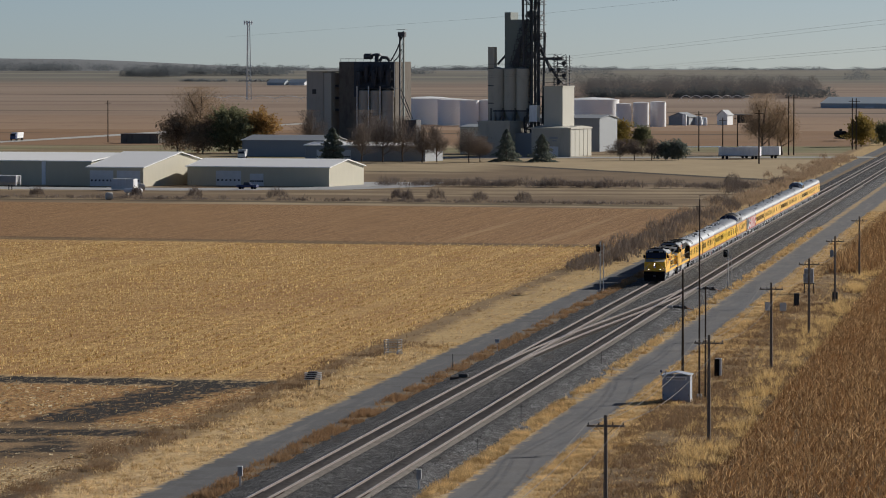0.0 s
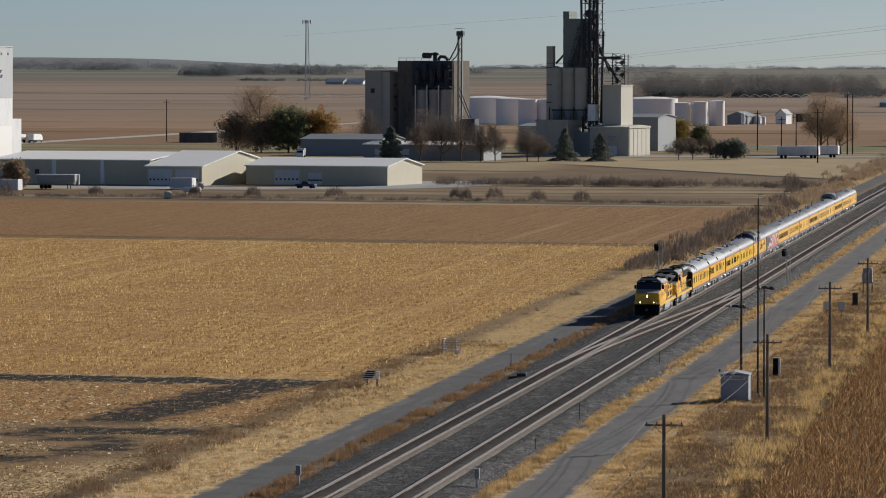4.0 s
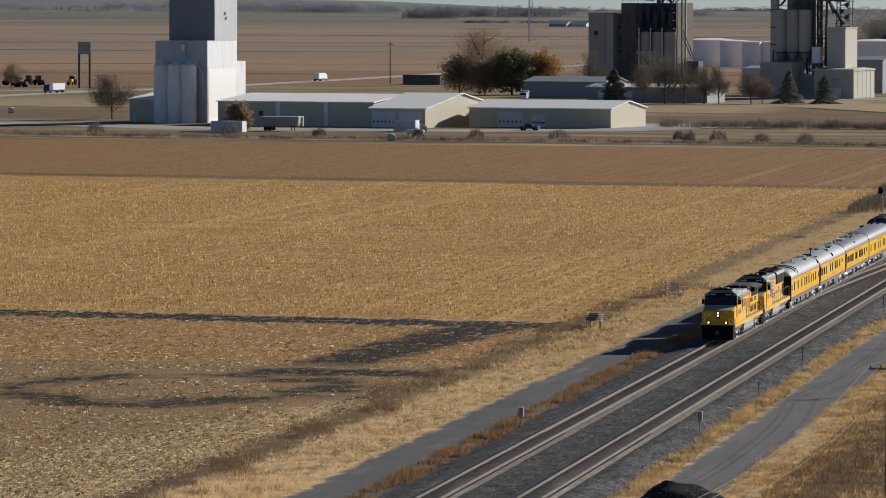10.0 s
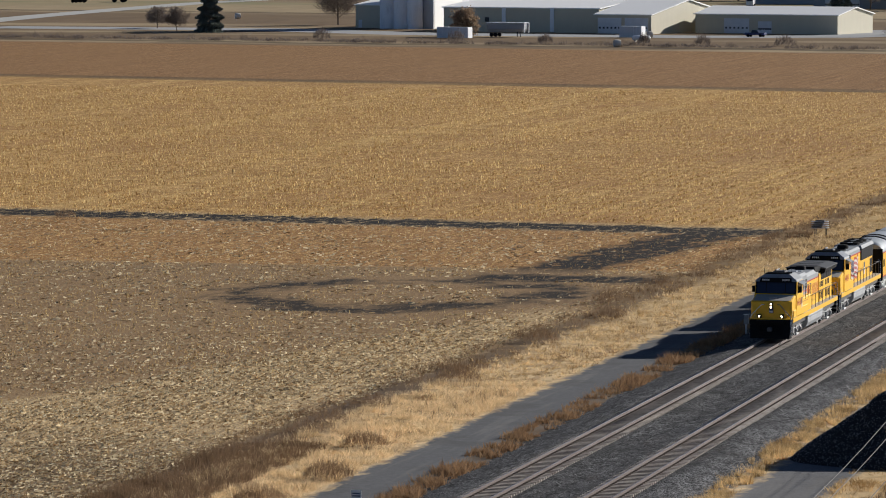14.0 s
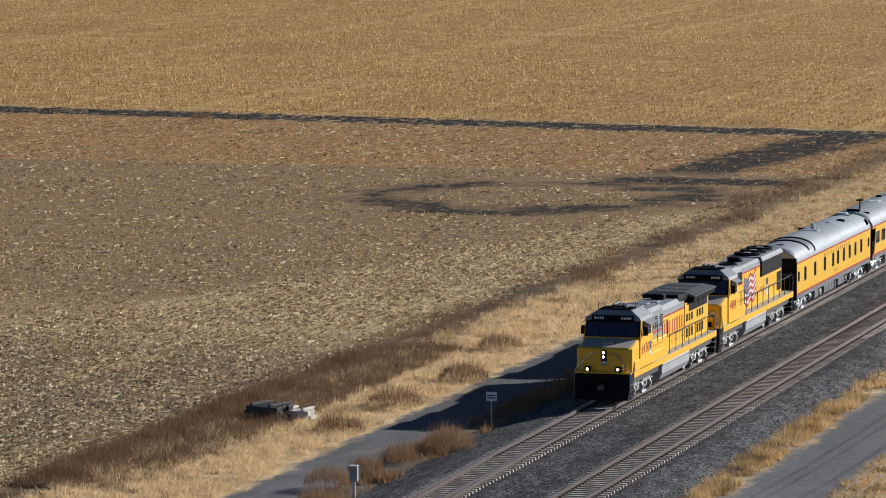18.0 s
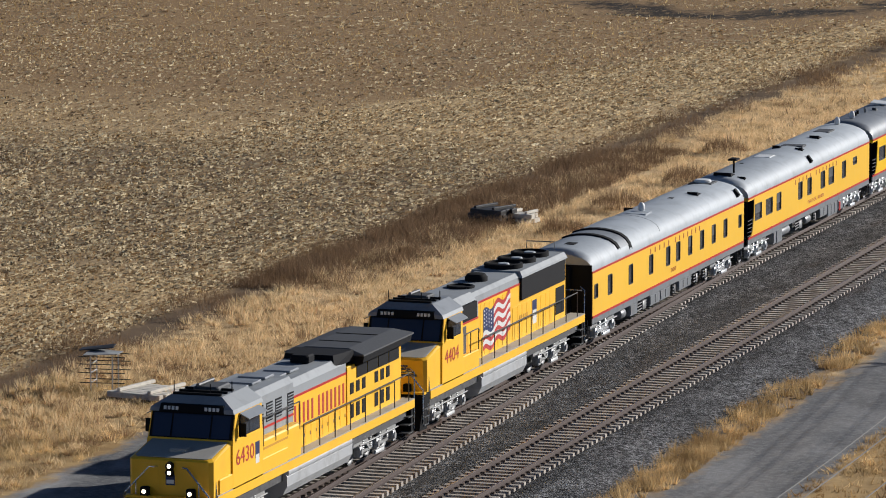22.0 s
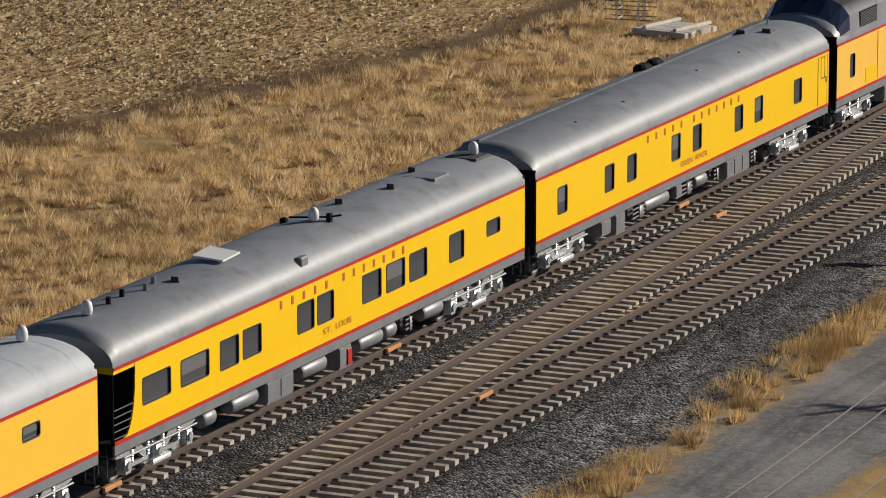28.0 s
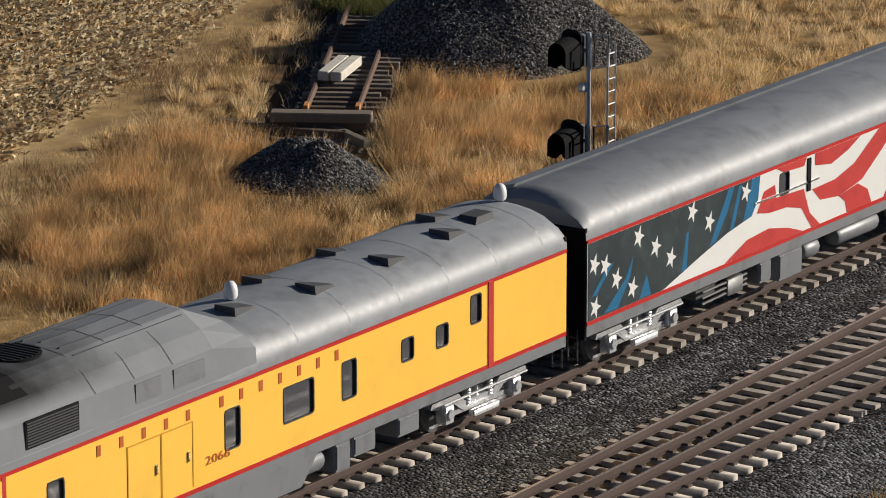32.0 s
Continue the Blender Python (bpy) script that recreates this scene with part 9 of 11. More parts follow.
# a grain trailer without its tractor
t = thing("grain_trailer", "open grain trailer with dark grey sides", "trailer", "parked and passing vehicles", at=(-261.5, 1150.0, G0 + 0.03), turn=77)
part("hopper", Geo().loft([[(-0.9, -4.6, 1.2), (0.9, -4.6, 1.2), (0.9, 4.4, 1.2), (-0.9, 4.4, 1.2)], [(-1.25, -5.2, 1.9), (1.25, -5.2, 1.9), (1.25, 5.0, 1.9), (-1.25, 5.0, 1.9)], [(-1.3, -5.3, 3.5), (1.3, -5.3, 3.5), (1.3, 5.1, 3.5), (-1.3, 5.1, 3.5)]]), M_greysh, t)
part("top_rail", Geo().box(-1.36, -5.4, 3.5, 1.36, 5.2, 3.62), M_whitew, t)
for s in (-1.25, 1.25):
    part("end_frame", Geo().box(s - 0.12, -5.55, 1.1, s + 0.12, -5.3, 3.6), M_whitew, t)
    part("landing_leg", Geo().box(s * 0.7 - 0.1, -3.4, 0.0, s * 0.7 + 0.1, -3.2, 1.3), M_dark, t)
    for a in (2.6, 3.8):
        part("wheel", Geo().lathe([(0.1, -0.15), (0.5, -0.15), (0.5, 0.15), (0.1, 0.15)], (s * 0.85, a, 0.5), 14, "x"), M_black, t)
for x, y, l, lab in ((-270.5, 1131.0, 8.6, "cream storage box trailer beside a tree"), (-229.5, 1150.0, 6.0, "white storage container before the warehouse")):
    t = thing("storage_container", lab, "container", "storage containers", at=(x, y, G0 + 0.02), turn=TURN)
    part("shell", Geo().box(-l / 2, -1.25, 0.15, l / 2, 1.25, 2.85, 0.05), M_door, t)
    part("door_frame", Geo().box(l / 2 - 0.02, -1.2, 0.2, l / 2 + 0.06, 1.2, 2.8), M_whitew, t)
    for i in range(6):
        part("rib", Geo().box(-l / 2 + 0.4 + i * l / 7, -1.3, 0.3, -l / 2 + 0.5 + i * l / 7, -1.24, 2.7), M_door, t)
for x, y in ((-225.0, 1149.0), (-216.7, 1068.0), (-383.0, 1328.0)):
    t = thing("hay_bale", "weathered brown round hay bale", "bale", "hay bales", at=(x, y, G0), turn=30)
    part("roll", Geo().lathe([(0.05, -0.75), (0.8, -0.75), (0.88, -0.6), (0.9, 0.0), (0.88, 0.6), (0.8, 0.75), (0.05, 0.75)], (0, 0, 0.86), 18, "x"), M_plank, t)
lorry(-266.0, 1532.0, 5, M_whitew, M_greysh, 9.0, "white lorry parked behind the warehouses")
TRUCKS = [lorry(0, 0, 0, M_navy, M_whitew, 12.0, "blue and white truck driving on the highway"), lorry(0, 0, 0, M_whitew, M_whitew, 13.0, "white truck driving on the far highway")]
t = thing("pickup", "dark pickup parked before a warehouse door", "car", "parked and passing vehicles", at=(-200.8, 1164.0, G0), turn=76)
part("body", Geo().box(-0.95, -2.7, 0.5, 0.95, 2.7, 1.1, 0.12), M_navy, t)
part("cabin", Geo().loft([[(-0.9, -1.2, 1.1), (0.9, -1.2, 1.1), (0.9, 0.9, 1.1), (-0.9, 0.9, 1.1)], [(-0.75, -0.6, 1.75), (0.75, -0.6, 1.75), (0.75, 0.6, 1.75), (-0.75, 0.6, 1.75)]]), M_glass, t)
for a in (-1.7, 1.7):
    for s in (-0.85, 0.85):
        part("wheel", Geo().lathe([(0.1, -0.12), (0.38, -0.12), (0.38, 0.12), (0.1, 0.12)], (s, a, 0.38), 12, "x"), M_black, t)
t = thing("propane_tank", "white propane tank on short legs", "tank", at=(-219.5, 1111.0, G0), turn=80)
part("tank_body", Geo().lathe([(0.1, -2.4), (0.5, -2.2), (0.6, -1.8), (0.6, 1.8), (0.5, 2.2), (0.1, 2.4)], (0, 0, 1.0), 14, "y"), M_tankw, t)
for a in (-1.5, 1.5):
    part("leg", Geo().box(-0.4, a - 0.15, 0, 0.4, a + 0.15, 0.6), M_conc, t)
t = thing("pylon_sign", "tall two-legged roadside sign", "sign", at=(-475.0, 1749.0, G0), turn=TURN)
for s in (-2.3, 2.3):
    part("leg", Geo().box(s - 0.4, -0.4, 0, s + 0.4, 0.4, 17.5), M_dark, t)
part("board", Geo().box(-2.6, -0.5, 13.0, 2.6, 0.5, 17.8), M_greysh, t)
# machines in the implement yard
YARD = [(-500, 1821, M_yel), (-511, 1812, M_dark), (-505.5, 1765, M_blue), (-522, 1806, M_greysh), (-517, 1820, M_dark), (-530, 1770, M_whitew), (-545, 1755, M_whitew), (-494, 1566, M_dark), (-507, 1560, M_dark)]
for i, (x, y, m) in enumerate(YARD):
    t = thing("farm_machine", "farm machine parked in the implement yard", "tractor", "implement yard", at=(x, y, G0), turn=40 * i)
    part("hood", Geo().box(-0.9, -3.0, 1.0, 0.9, -0.2, 2.2, 0.15), m, t)
    part("cabin", Geo().box(-1.0, -0.2, 1.0, 1.0, 1.6, 3.6, 0.2), M_glass, t)
    part("cabin_roof", Geo().box(-1.1, -0.3, 3.6, 1.1, 1.7, 3.8, 0.05), m, t)
    for s in (-1.3, 1.3):
        part("rear_wheel", Geo().lathe([(0.2, -0.3), (1.1, -0.3), (1.1, 0.3), (0.2, 0.3)], (s, 1.0, 1.1), 16, "x"), M_black, t)
        part("front_wheel", Geo().lathe([(0.15, -0.2), (0.7, -0.2), (0.7, 0.2), (0.15, 0.2)], (s * 0.8, -2.2, 0.7), 14, "x"), M_black, t)
shed("dealer_hall", -700.0, 2075.0, 60, 30, 7, 10, "white implement dealer hall behind the yard", M_whitew, M_whitew, ((5, 12, 4), (16, 23, 4), (40, 50, 3.5)))


# ---- roads far off, pond, far poles ----
def strip(name, pts, w, mat, z, label, category):
    V = []
    for i, (x, y) in enumerate(pts):
        a, b = pts[max(0, i - 1)], pts[min(len(pts) - 1, i + 1)]
        d = Vector((b[0] - a[0], b[1] - a[1])).normalized()
        V += [(x - d.y * w / 2, y + d.x * w / 2, z), (x + d.y * w / 2, y - d.x * w / 2, z)]
    F = np.array([(2 * i, 2 * i + 1, 2 * i + 3, 2 * i + 2) for i in range(len(pts) - 1)])
    return sheet(name, np.array(V), F, mat, "structure", label, category)


HIGHWAY = [(-430, 1150), (-452, 1350), (-458, 1444), (-464, 1560), (-455, 1675), (-443, 1727), (-430, 1816), (-427, 1874), (-424, 1929), (-420, 1997), (-415, 2139), (-405, 2400), (-390, 2700)]
strip("road_1", HIGHWAY, 12, M_road, G0 + 0.05, "pale two-lane highway crossing the plain", "road")
strip("road_2", [(-620, 1700), (-540, 1690), (-452, 1690)], 8, M_road, G0 + 0.045, "pale side road to the elevators", "road")
strip("yard_1", [(-420, 1215), (-340, 1208), (-290, 1172), (-215, 1160), (-182, 1172), (-170, 1196), (-173, 1240)], 24, plain("yard_gravel", (0.37, 0.37, 0.37), 0.9, 0.0, 0.2, 0.1, 1.5), G0 + 0.04, "grey gravel loading yard", "yard")
strip("yard_2", [(-210, 1572), (-150, 1585), (-60, 1600)], 26, plain("mill_yard", (0.33, 0.32, 0.29), 0.9, 0.0, 0.2, 0.1, 1.5), G0 + 0.04, "pale gravel yard before the mill", "yard")
strip("water", [(-150, 1790), (-125, 1800)], 14, M_water, G0 + 0.06, "small pond beside the mill", "pond")
for x, y, h in ((-381.7, 1879, 17), (-560, 1850, 17), (-128, 1706, 14.5), (-121, 1730, 12), (-120.5, 1804, 12), (-92.7, 1490, 17), (-101.3, 1686, 16), (-102.3, 1756, 14), (-91.4, 1634, 21), (-89.6, 1634, 21), (-74.2, 1748, 19), (-72.6, 1744, 19), (-640, 1900, 17)):
    t = thing("far_utility_pole", "distant wooden utility pole with crossarm", "utility pole", "distant utility poles", at=(x, y, G0))
    part("pole", Geo().tube((0, 0, 0), (0, 0, h), 0.25, 6, 0.18), M_pole, t)
    part("crossarm", Geo().box(-1.4, -0.1, h - 1.2, 1.4, 0.1, h - 1.0), M_pole, t)
# high wires across the sky
for n_, (a, b, c) in enumerate((((-266, 1500, 39.6), (-134, 1200, 43.3), (-82, 1050, 45.1)), ((-175, 1400, 29.3), (-120, 1200, 32.4), (-29.5, 800, 37.2)), ((-175, 1400, 30.0), (-120, 1200, 33.1), (-29.5, 800, 37.9)), ((-175, 1400, 26.4), (-113, 1200, 28.8), (-29.5, 800, 32.9)), ((-175, 1400, 27.0), (-113, 1200, 29.3), (-29.5, 800, 33.4)))):
    solid("high_wire", Geo().path([a, b, c, tuple(2.0 * v - u for u, v in zip(b, c))] if c[1] < 900 else [a, b, c], 0.014, 4), M_dark, "thin overhead wire crossing above the plain", "wire", "overhead wires")


# ---- trees ----
def leaf_material(name, a, b, through_light=0.4):
    return dry_material(name, a, b, None, through_light)


M_bark = plain("bark", (0.13, 0.10, 0.08), 0.95, 0.0, 0.3, 1.0, 8.0)
M_leafg = leaf_material("green_leaves", (0.15, 0.16, 0.09), (0.31, 0.30, 0.17))
M_leafo = leaf_material("autumn_leaves", (0.28, 0.16, 0.065), (0.50, 0.33, 0.13))
M_leafb = leaf_material("dry_brown_leaves", (0.27, 0.195, 0.13), (0.48, 0.355, 0.24))
M_leafy = leaf_material("yellow_leaves", (0.24, 0.18, 0.05), (0.42, 0.31, 0.10))
M_need = leaf_material("dark_needles", (0.105, 0.125, 0.11), (0.22, 0.245, 0.20), 0.35)
M_twig = leaf_material("bare_twigs", (0.16, 0.13, 0.11), (0.30, 0.245, 0.205), 0.2)
# these three far wood colours are greyed to carry the distance haze
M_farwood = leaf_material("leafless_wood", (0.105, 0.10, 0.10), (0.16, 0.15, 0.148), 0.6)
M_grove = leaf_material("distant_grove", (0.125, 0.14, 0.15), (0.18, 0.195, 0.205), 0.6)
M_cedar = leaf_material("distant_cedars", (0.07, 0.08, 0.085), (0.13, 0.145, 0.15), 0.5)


def leaf_quads(C, s, st):
    n = len(C)
    o1 = st.normal(0, 1, (n, 3))
    o1 /= np.linalg.norm(o1, axis=1)[:, None]
    o2 = np.cross(o1, st.normal(0, 1, (n, 3)))
    o2 /= np.linalg.norm(o2, axis=1)[:, None]
    s = s[:, None]
    V = np.stack([C - o1 * s, C + o2 * s * 0.7, C + o1 * s, C - o2 * s * 0.7], 1).reshape(-1, 3)
    return V, np.arange(n)[:, None] * 4 + (0, 1, 2, 3)


def tree(x, y, h, r, leaf, label, seed, kind="broad", name="tree", base=None, count=700, size=0.55):
    st = np.random.RandomState(seed)
    t = thing(name, label, "tree", "trees", at=(x, y, G0 if base is None else base))
    bend = st.normal(0, 0.03 * h, 2)
    top = (bend[0], bend[1], h * 0.5)
    trunk = Geo().tube((0, 0, 0), top, 0.02 * h, 8, 0.011 * h)
    tips = []
    low = 0.10 if kind != "bare" else 0.16
    for i in range(13):
        a = 2.4 * i + st.uniform(-0.4, 0.4)
        z0 = h * (low + 0.36 * i / 12)
        reach = r * st.uniform(0.55, 0.95) * (1.0 if i < 9 else 0.45)
        e = (math.cos(a) * reach, math.sin(a) * reach, min(0.96 * h, z0 + h * st.uniform(0.16, 0.36) + (0.22 * h if i > 8 else 0)))
        k0 = z0 / (h * 0.5)
        root = (bend[0] * k0, bend[1] * k0, z0)
        trunk.tube(root, e, 0.009 * h, 5, 0.004 * h)
        tips.append(e)
        for _ in range(4):
            k = st.uniform(0.4, 0.8)
            m = tuple(root[j] + (e[j] - root[j]) * k for j in range(3))
            d = (m[0] + st.normal(0, r * 0.28), m[1] + st.normal(0, r * 0.28), min(h, m[2] + h * st.uniform(0.02, 0.22)))
            trunk.tube(m, d, 0.0045 * h, 4, 0.0015 * h)
            tips.append(d)
    part("trunk", trunk, M_bark, t)
    n = count * (8 if kind == "bare" else 9)
    size *= 0.62
    if kind == "conifer":
        z = h * (0.05 + 0.95 * st.uniform(0, 1, n) ** 1.5)
        side = st.uniform(0, math.tau, n)
        tier = 1 + 0.22 * np.sin(z * 3.1 + 2 * np.sin(side)) + 0.42 * np.sin(2 * side + z * 1.3 + seed) * np.sin(z * 1.5 + 1.0)
        rr = r * (1 - z / h) ** 0.62 * np.sqrt(st.uniform(0.2, 1, n)) * tier
        a = side
        C = np.stack([np.cos(a) * rr, np.sin(a) * rr, z - 0.12 * rr], 1)
        # ragged tiers with light between them
        gap = np.sin(z * 4.2 / h * 6 + 3 * np.sin(a + seed)) + 0.7 * np.sin(2 * a + z * 0.9 + seed) + st.normal(0, 0.5, n)
        C = C[(gap > -0.75) | (rr < 0.35 * r * (1 - z / h))]
        n = len(C)
        V, F = leaf_quads(C, size * st.uniform(0.5, 1.2, n), st)
    elif kind == "bare":
        tp = np.array(tips)
        C = tp[st.randint(0, len(tp), n)] * st.uniform(0.72, 1.06, (n, 1)) + st.normal(0, 1, (n, 3)) * (r * 0.15, r * 0.15, h * 0.05)
        C[:, 2] = np.clip(C[:, 2], h * 0.1, h)
        d = C * (1, 1, 0.5) + st.normal(0, r * 0.35, (n, 3))
        d /= np.linalg.norm(d, axis=1)[:, None] + 1e-6
        d[:, 2] = np.abs(d[:, 2])
        o = np.cross(d, st.normal(0, 1, (n, 3)))
        o /= np.linalg.norm(o, axis=1)[:, None] + 1e-6
        l = size * st.uniform(0.8, 2.6, n)[:, None]
        V = np.stack([C - o * 0.06, C + o * 0.06, C + d * l], 1).reshape(-1, 3)
        F = np.arange(n)[:, None] * 3 + (0, 1, 2)
    else:
        # a full crown of overlapping lumps that reaches down near the ground
        d = st.normal(0, 1, (n, 3))
        d /= np.linalg.norm(d, axis=1)[:, None]
        ph = st.uniform(0, math.tau, 6)
        lump = 0.74 + 0.17 * np.sin(5 * d[:, 0] + ph[0]) * np.sin(4 * d[:, 2] + ph[1]) + 0.19 * np.sin(7 * d[:, 1] + ph[2]) * np.sin(6 * d[:, 2] + ph[3]) + 0.13 * np.sin(13 * d[:, 0] + 11 * d[:, 2] + ph[4]) + 0.10 * np.sin(15 * d[:, 1] - 9 * d[:, 2] + ph[5])
        u = st.uniform(0.12, 1.0, n) ** 0.5 * (1 + np.abs(st.normal(0, 0.09, n)))
        taper = np.where(d[:, 2] < 0, 1.0, 1.0 - 0.12 * d[:, 2])
        C = d * (lump * u * taper)[:, None] * (r * 1.12, r * 1.12, h * 0.56) + (0, 0, h * 0.52)
        C[:, :2] *= np.where(d[:, 2] < -0.3, 1.28, 1.0)[:, None]
        C[:, 2] = np.clip(C[:, 2], 0.05 * h + st.uniform(0, 0.05 * h, n), h * 1.03)
        V, F = leaf_quads(C, size * st.uniform(0.5, 1.2, n), st)
    cr = sheet("crown", V, F, leaf, "")
    cr.parent = t
    return t


def build_trees():
    tree(-303.5, 1655, 23.0, 11.5, M_leafb, "large thinning brown autumn cottonwood", 1, "bare", count=2200, size=0.75)
    tree(-309.5, 1648, 15.0, 7.0, M_leafb, "brown autumn cottonwood with a sparse crown", 6, count=800, size=0.55)
    tree(-289.5, 1642, 17.5, 8.5, M_leafg, "dense green tree among autumn trees", 2, count=1500, size=0.7)
    tree(-280, 1648, 16.5, 7.5, M_leafo, "orange autumn tree beside green one", 3, count=1200, size=0.6)
    tree(-299, 1640, 13.5, 6.5, M_leafb, "brown autumn tree in a cluster", 4, count=900)
    tree(-262, 1650, 15.0, 5.5, M_twig, "bare grey tree behind the sheds", 5, "bare", count=700)
    for i, (x, y, h, r, m, k) in enumerate(((-231, 1500, 11, 4.6, M_need, "conifer"), (-222, 1503, 12, 4.5, M_twig, "bare"), (-214, 1496, 14.5, 5.4, M_twig, "bare"), (-208, 1499, 14.5, 5.2, M_twig, "bare"), (-201, 1494, 12, 4.6, M_twig, "bare"), (-197, 1500, 11.5, 4.0, M_twig, "bare"), (-186, 1495, 10.5, 5.0, M_twig, "bare"), (-225, 1540, 16, 6, M_twig, "bare"))):
        tree(x, y, h, r, m, "bare brown tree beside the mill" if k == "bare" else "dark spruce beside the mill", 10 + i, k, count=620 if k == "bare" else 1000, size=0.55)
    tree(-175.5, 1510, 10.5, 4.6, M_need, "dark green spruce before the mill", 31, "conifer", count=560, size=0.5)
    tree(-163.5, 1505, 9.0, 4.0, M_need, "dark green spruce before the mill", 32, "conifer", count=460, size=0.5)
    tree(-183.0, 1500, 8.0, 4.5, M_twig, "bare shrub before the mill", 33, "bare", count=600)
    for i, x in enumerate((-141, -136.5, -131, -126.5, -122.5)):
        tree(x, 1535 + i * 2, 6.8, 3.6, M_need if i > 2 else M_twig, "dark rounded shrub at the yard's edge" if i > 2 else "bare grey shrub at the yard's edge", 40 + i, "broad" if i > 2 else "bare", count=420, size=0.5)
    tree(-163, 1760, 12, 6.5, M_leafy, "yellow-green autumn tree behind the mill", 51, count=900)
    tree(-154, 1765, 9, 4.0, M_leafg, "small green tree behind the mill", 52, count=600)
    tree(-100.5, 1633, 21.0, 8.5, M_leafb, "tall sparse brown tree in the pasture", 53, "bare", count=1800, size=0.6)
    tree(-94.0, 1640, 18, 6.5, M_leafb, "tall sparse brown tree in the pasture", 54, "bare", count=1300, size=0.6)
    tree(-347, 1177, 11.0, 4.2, M_need, "dense dark blue-green spruce", 60, "conifer", count=1800, size=0.45)
    tree(-335, 1262, 12.0, 6.8, M_twig, "bare spreading tree by the driveway", 61, "bare", count=1300, size=0.5)
    tree(-272.5, 1150, 7.6, 3.4, M_leafb, "small reddish-brown tree by the yard", 62, "broad", count=800, size=0.4)
    tree(-360, 1190, 6.0, 3.2, M_twig, "small bare roadside shrub in grass", 63, "bare", count=500)
    tree(-373, 1215, 5.5, 3.4, M_twig, "small bare roadside shrub in grass", 64, "bare", count=500)
    for i, (x, y) in enumerate(((-516, 1660), (-506, 1663), (-506, 1690), (-492, 1666), (-498, 1727), (-545, 1700), (-560, 1690), (-528, 1684), (-515, 1730), (-545, 1650))):
        tree(x, y, 8.5 + (i % 3) * 1.2, 4.2, M_twig if i % 2 else M_leafb, "bare tree in the implement yard", 70 + i, "bare", count=420, size=0.7)
    tree(-73.4, 1810, 13.0, 5.6, M_leafy, "olive-yellow tree beside the far railway", 90, "broad", count=900)
    tree(-66.0, 1840, 10.0, 4.2, M_leafg, "dark green tree beside the far railway", 91, "broad", count=600)


build_trees()


def scrub(name, spots, leaf, label, category, size, seed, wispy=0.0):
    """Low far scrub and woods: clumps of small leaves or upright twigs, joined."""
    st = np.random.RandomState(seed)
    Vs, Fs, o = [], [], 0
    for x, y, rx, h, n in spots:
        z0 = float(rise(math.hypot(x, y)))
        u = np.sqrt(st.uniform(0, 1, n)) * rx
        a = st.uniform(0, math.tau, n)
        dome = np.sqrt(np.maximum(0.02, 1 - (u / rx) ** 2))
        zz = z0 + h * (0.02 + 0.98 * dome * st.uniform(0.05, 1, n) ** 0.6)
        C = np.stack([x + u * np.cos(a), y + u * np.sin(a), zz], 1)
        s = size * st.uniform(0.5, 1.2, n)
        if wispy:
            d = st.normal(0, 0.45, (n, 3)) + (0, 0, 1)
            w = st.normal(0, 1, (n, 3))
            w[:, 2] = 0
            w *= (wispy / np.linalg.norm(w, axis=1))[:, None]
            Vs.append(np.stack([C - w, C + w, C + d * s[:, None] * 2], 1).reshape(-1, 3))
            Fs.append(np.arange(n)[:, None] * 3 + (0, 1, 2) + o)
            o += 3 * n
        else:
            V, F = leaf_quads(C, s, st)
            Vs.append(V)
            Fs.append(F + o)
            o += 4 * n
    return sheet(name, np.concatenate(Vs), np.concatenate(Fs), leaf, "stuff", label, category)


def ridge_top(x):
    """Height of the last ridge above the plain's far edge."""
    k = min(1.0, max(0.0, (-760.0 - x) / 260.0))
    return 0.8 + 11.0 * k * k * (3 - 2 * k) + 0.8 * math.sin(x / 130.0) + 0.5 * math.sin(x / 47.0)


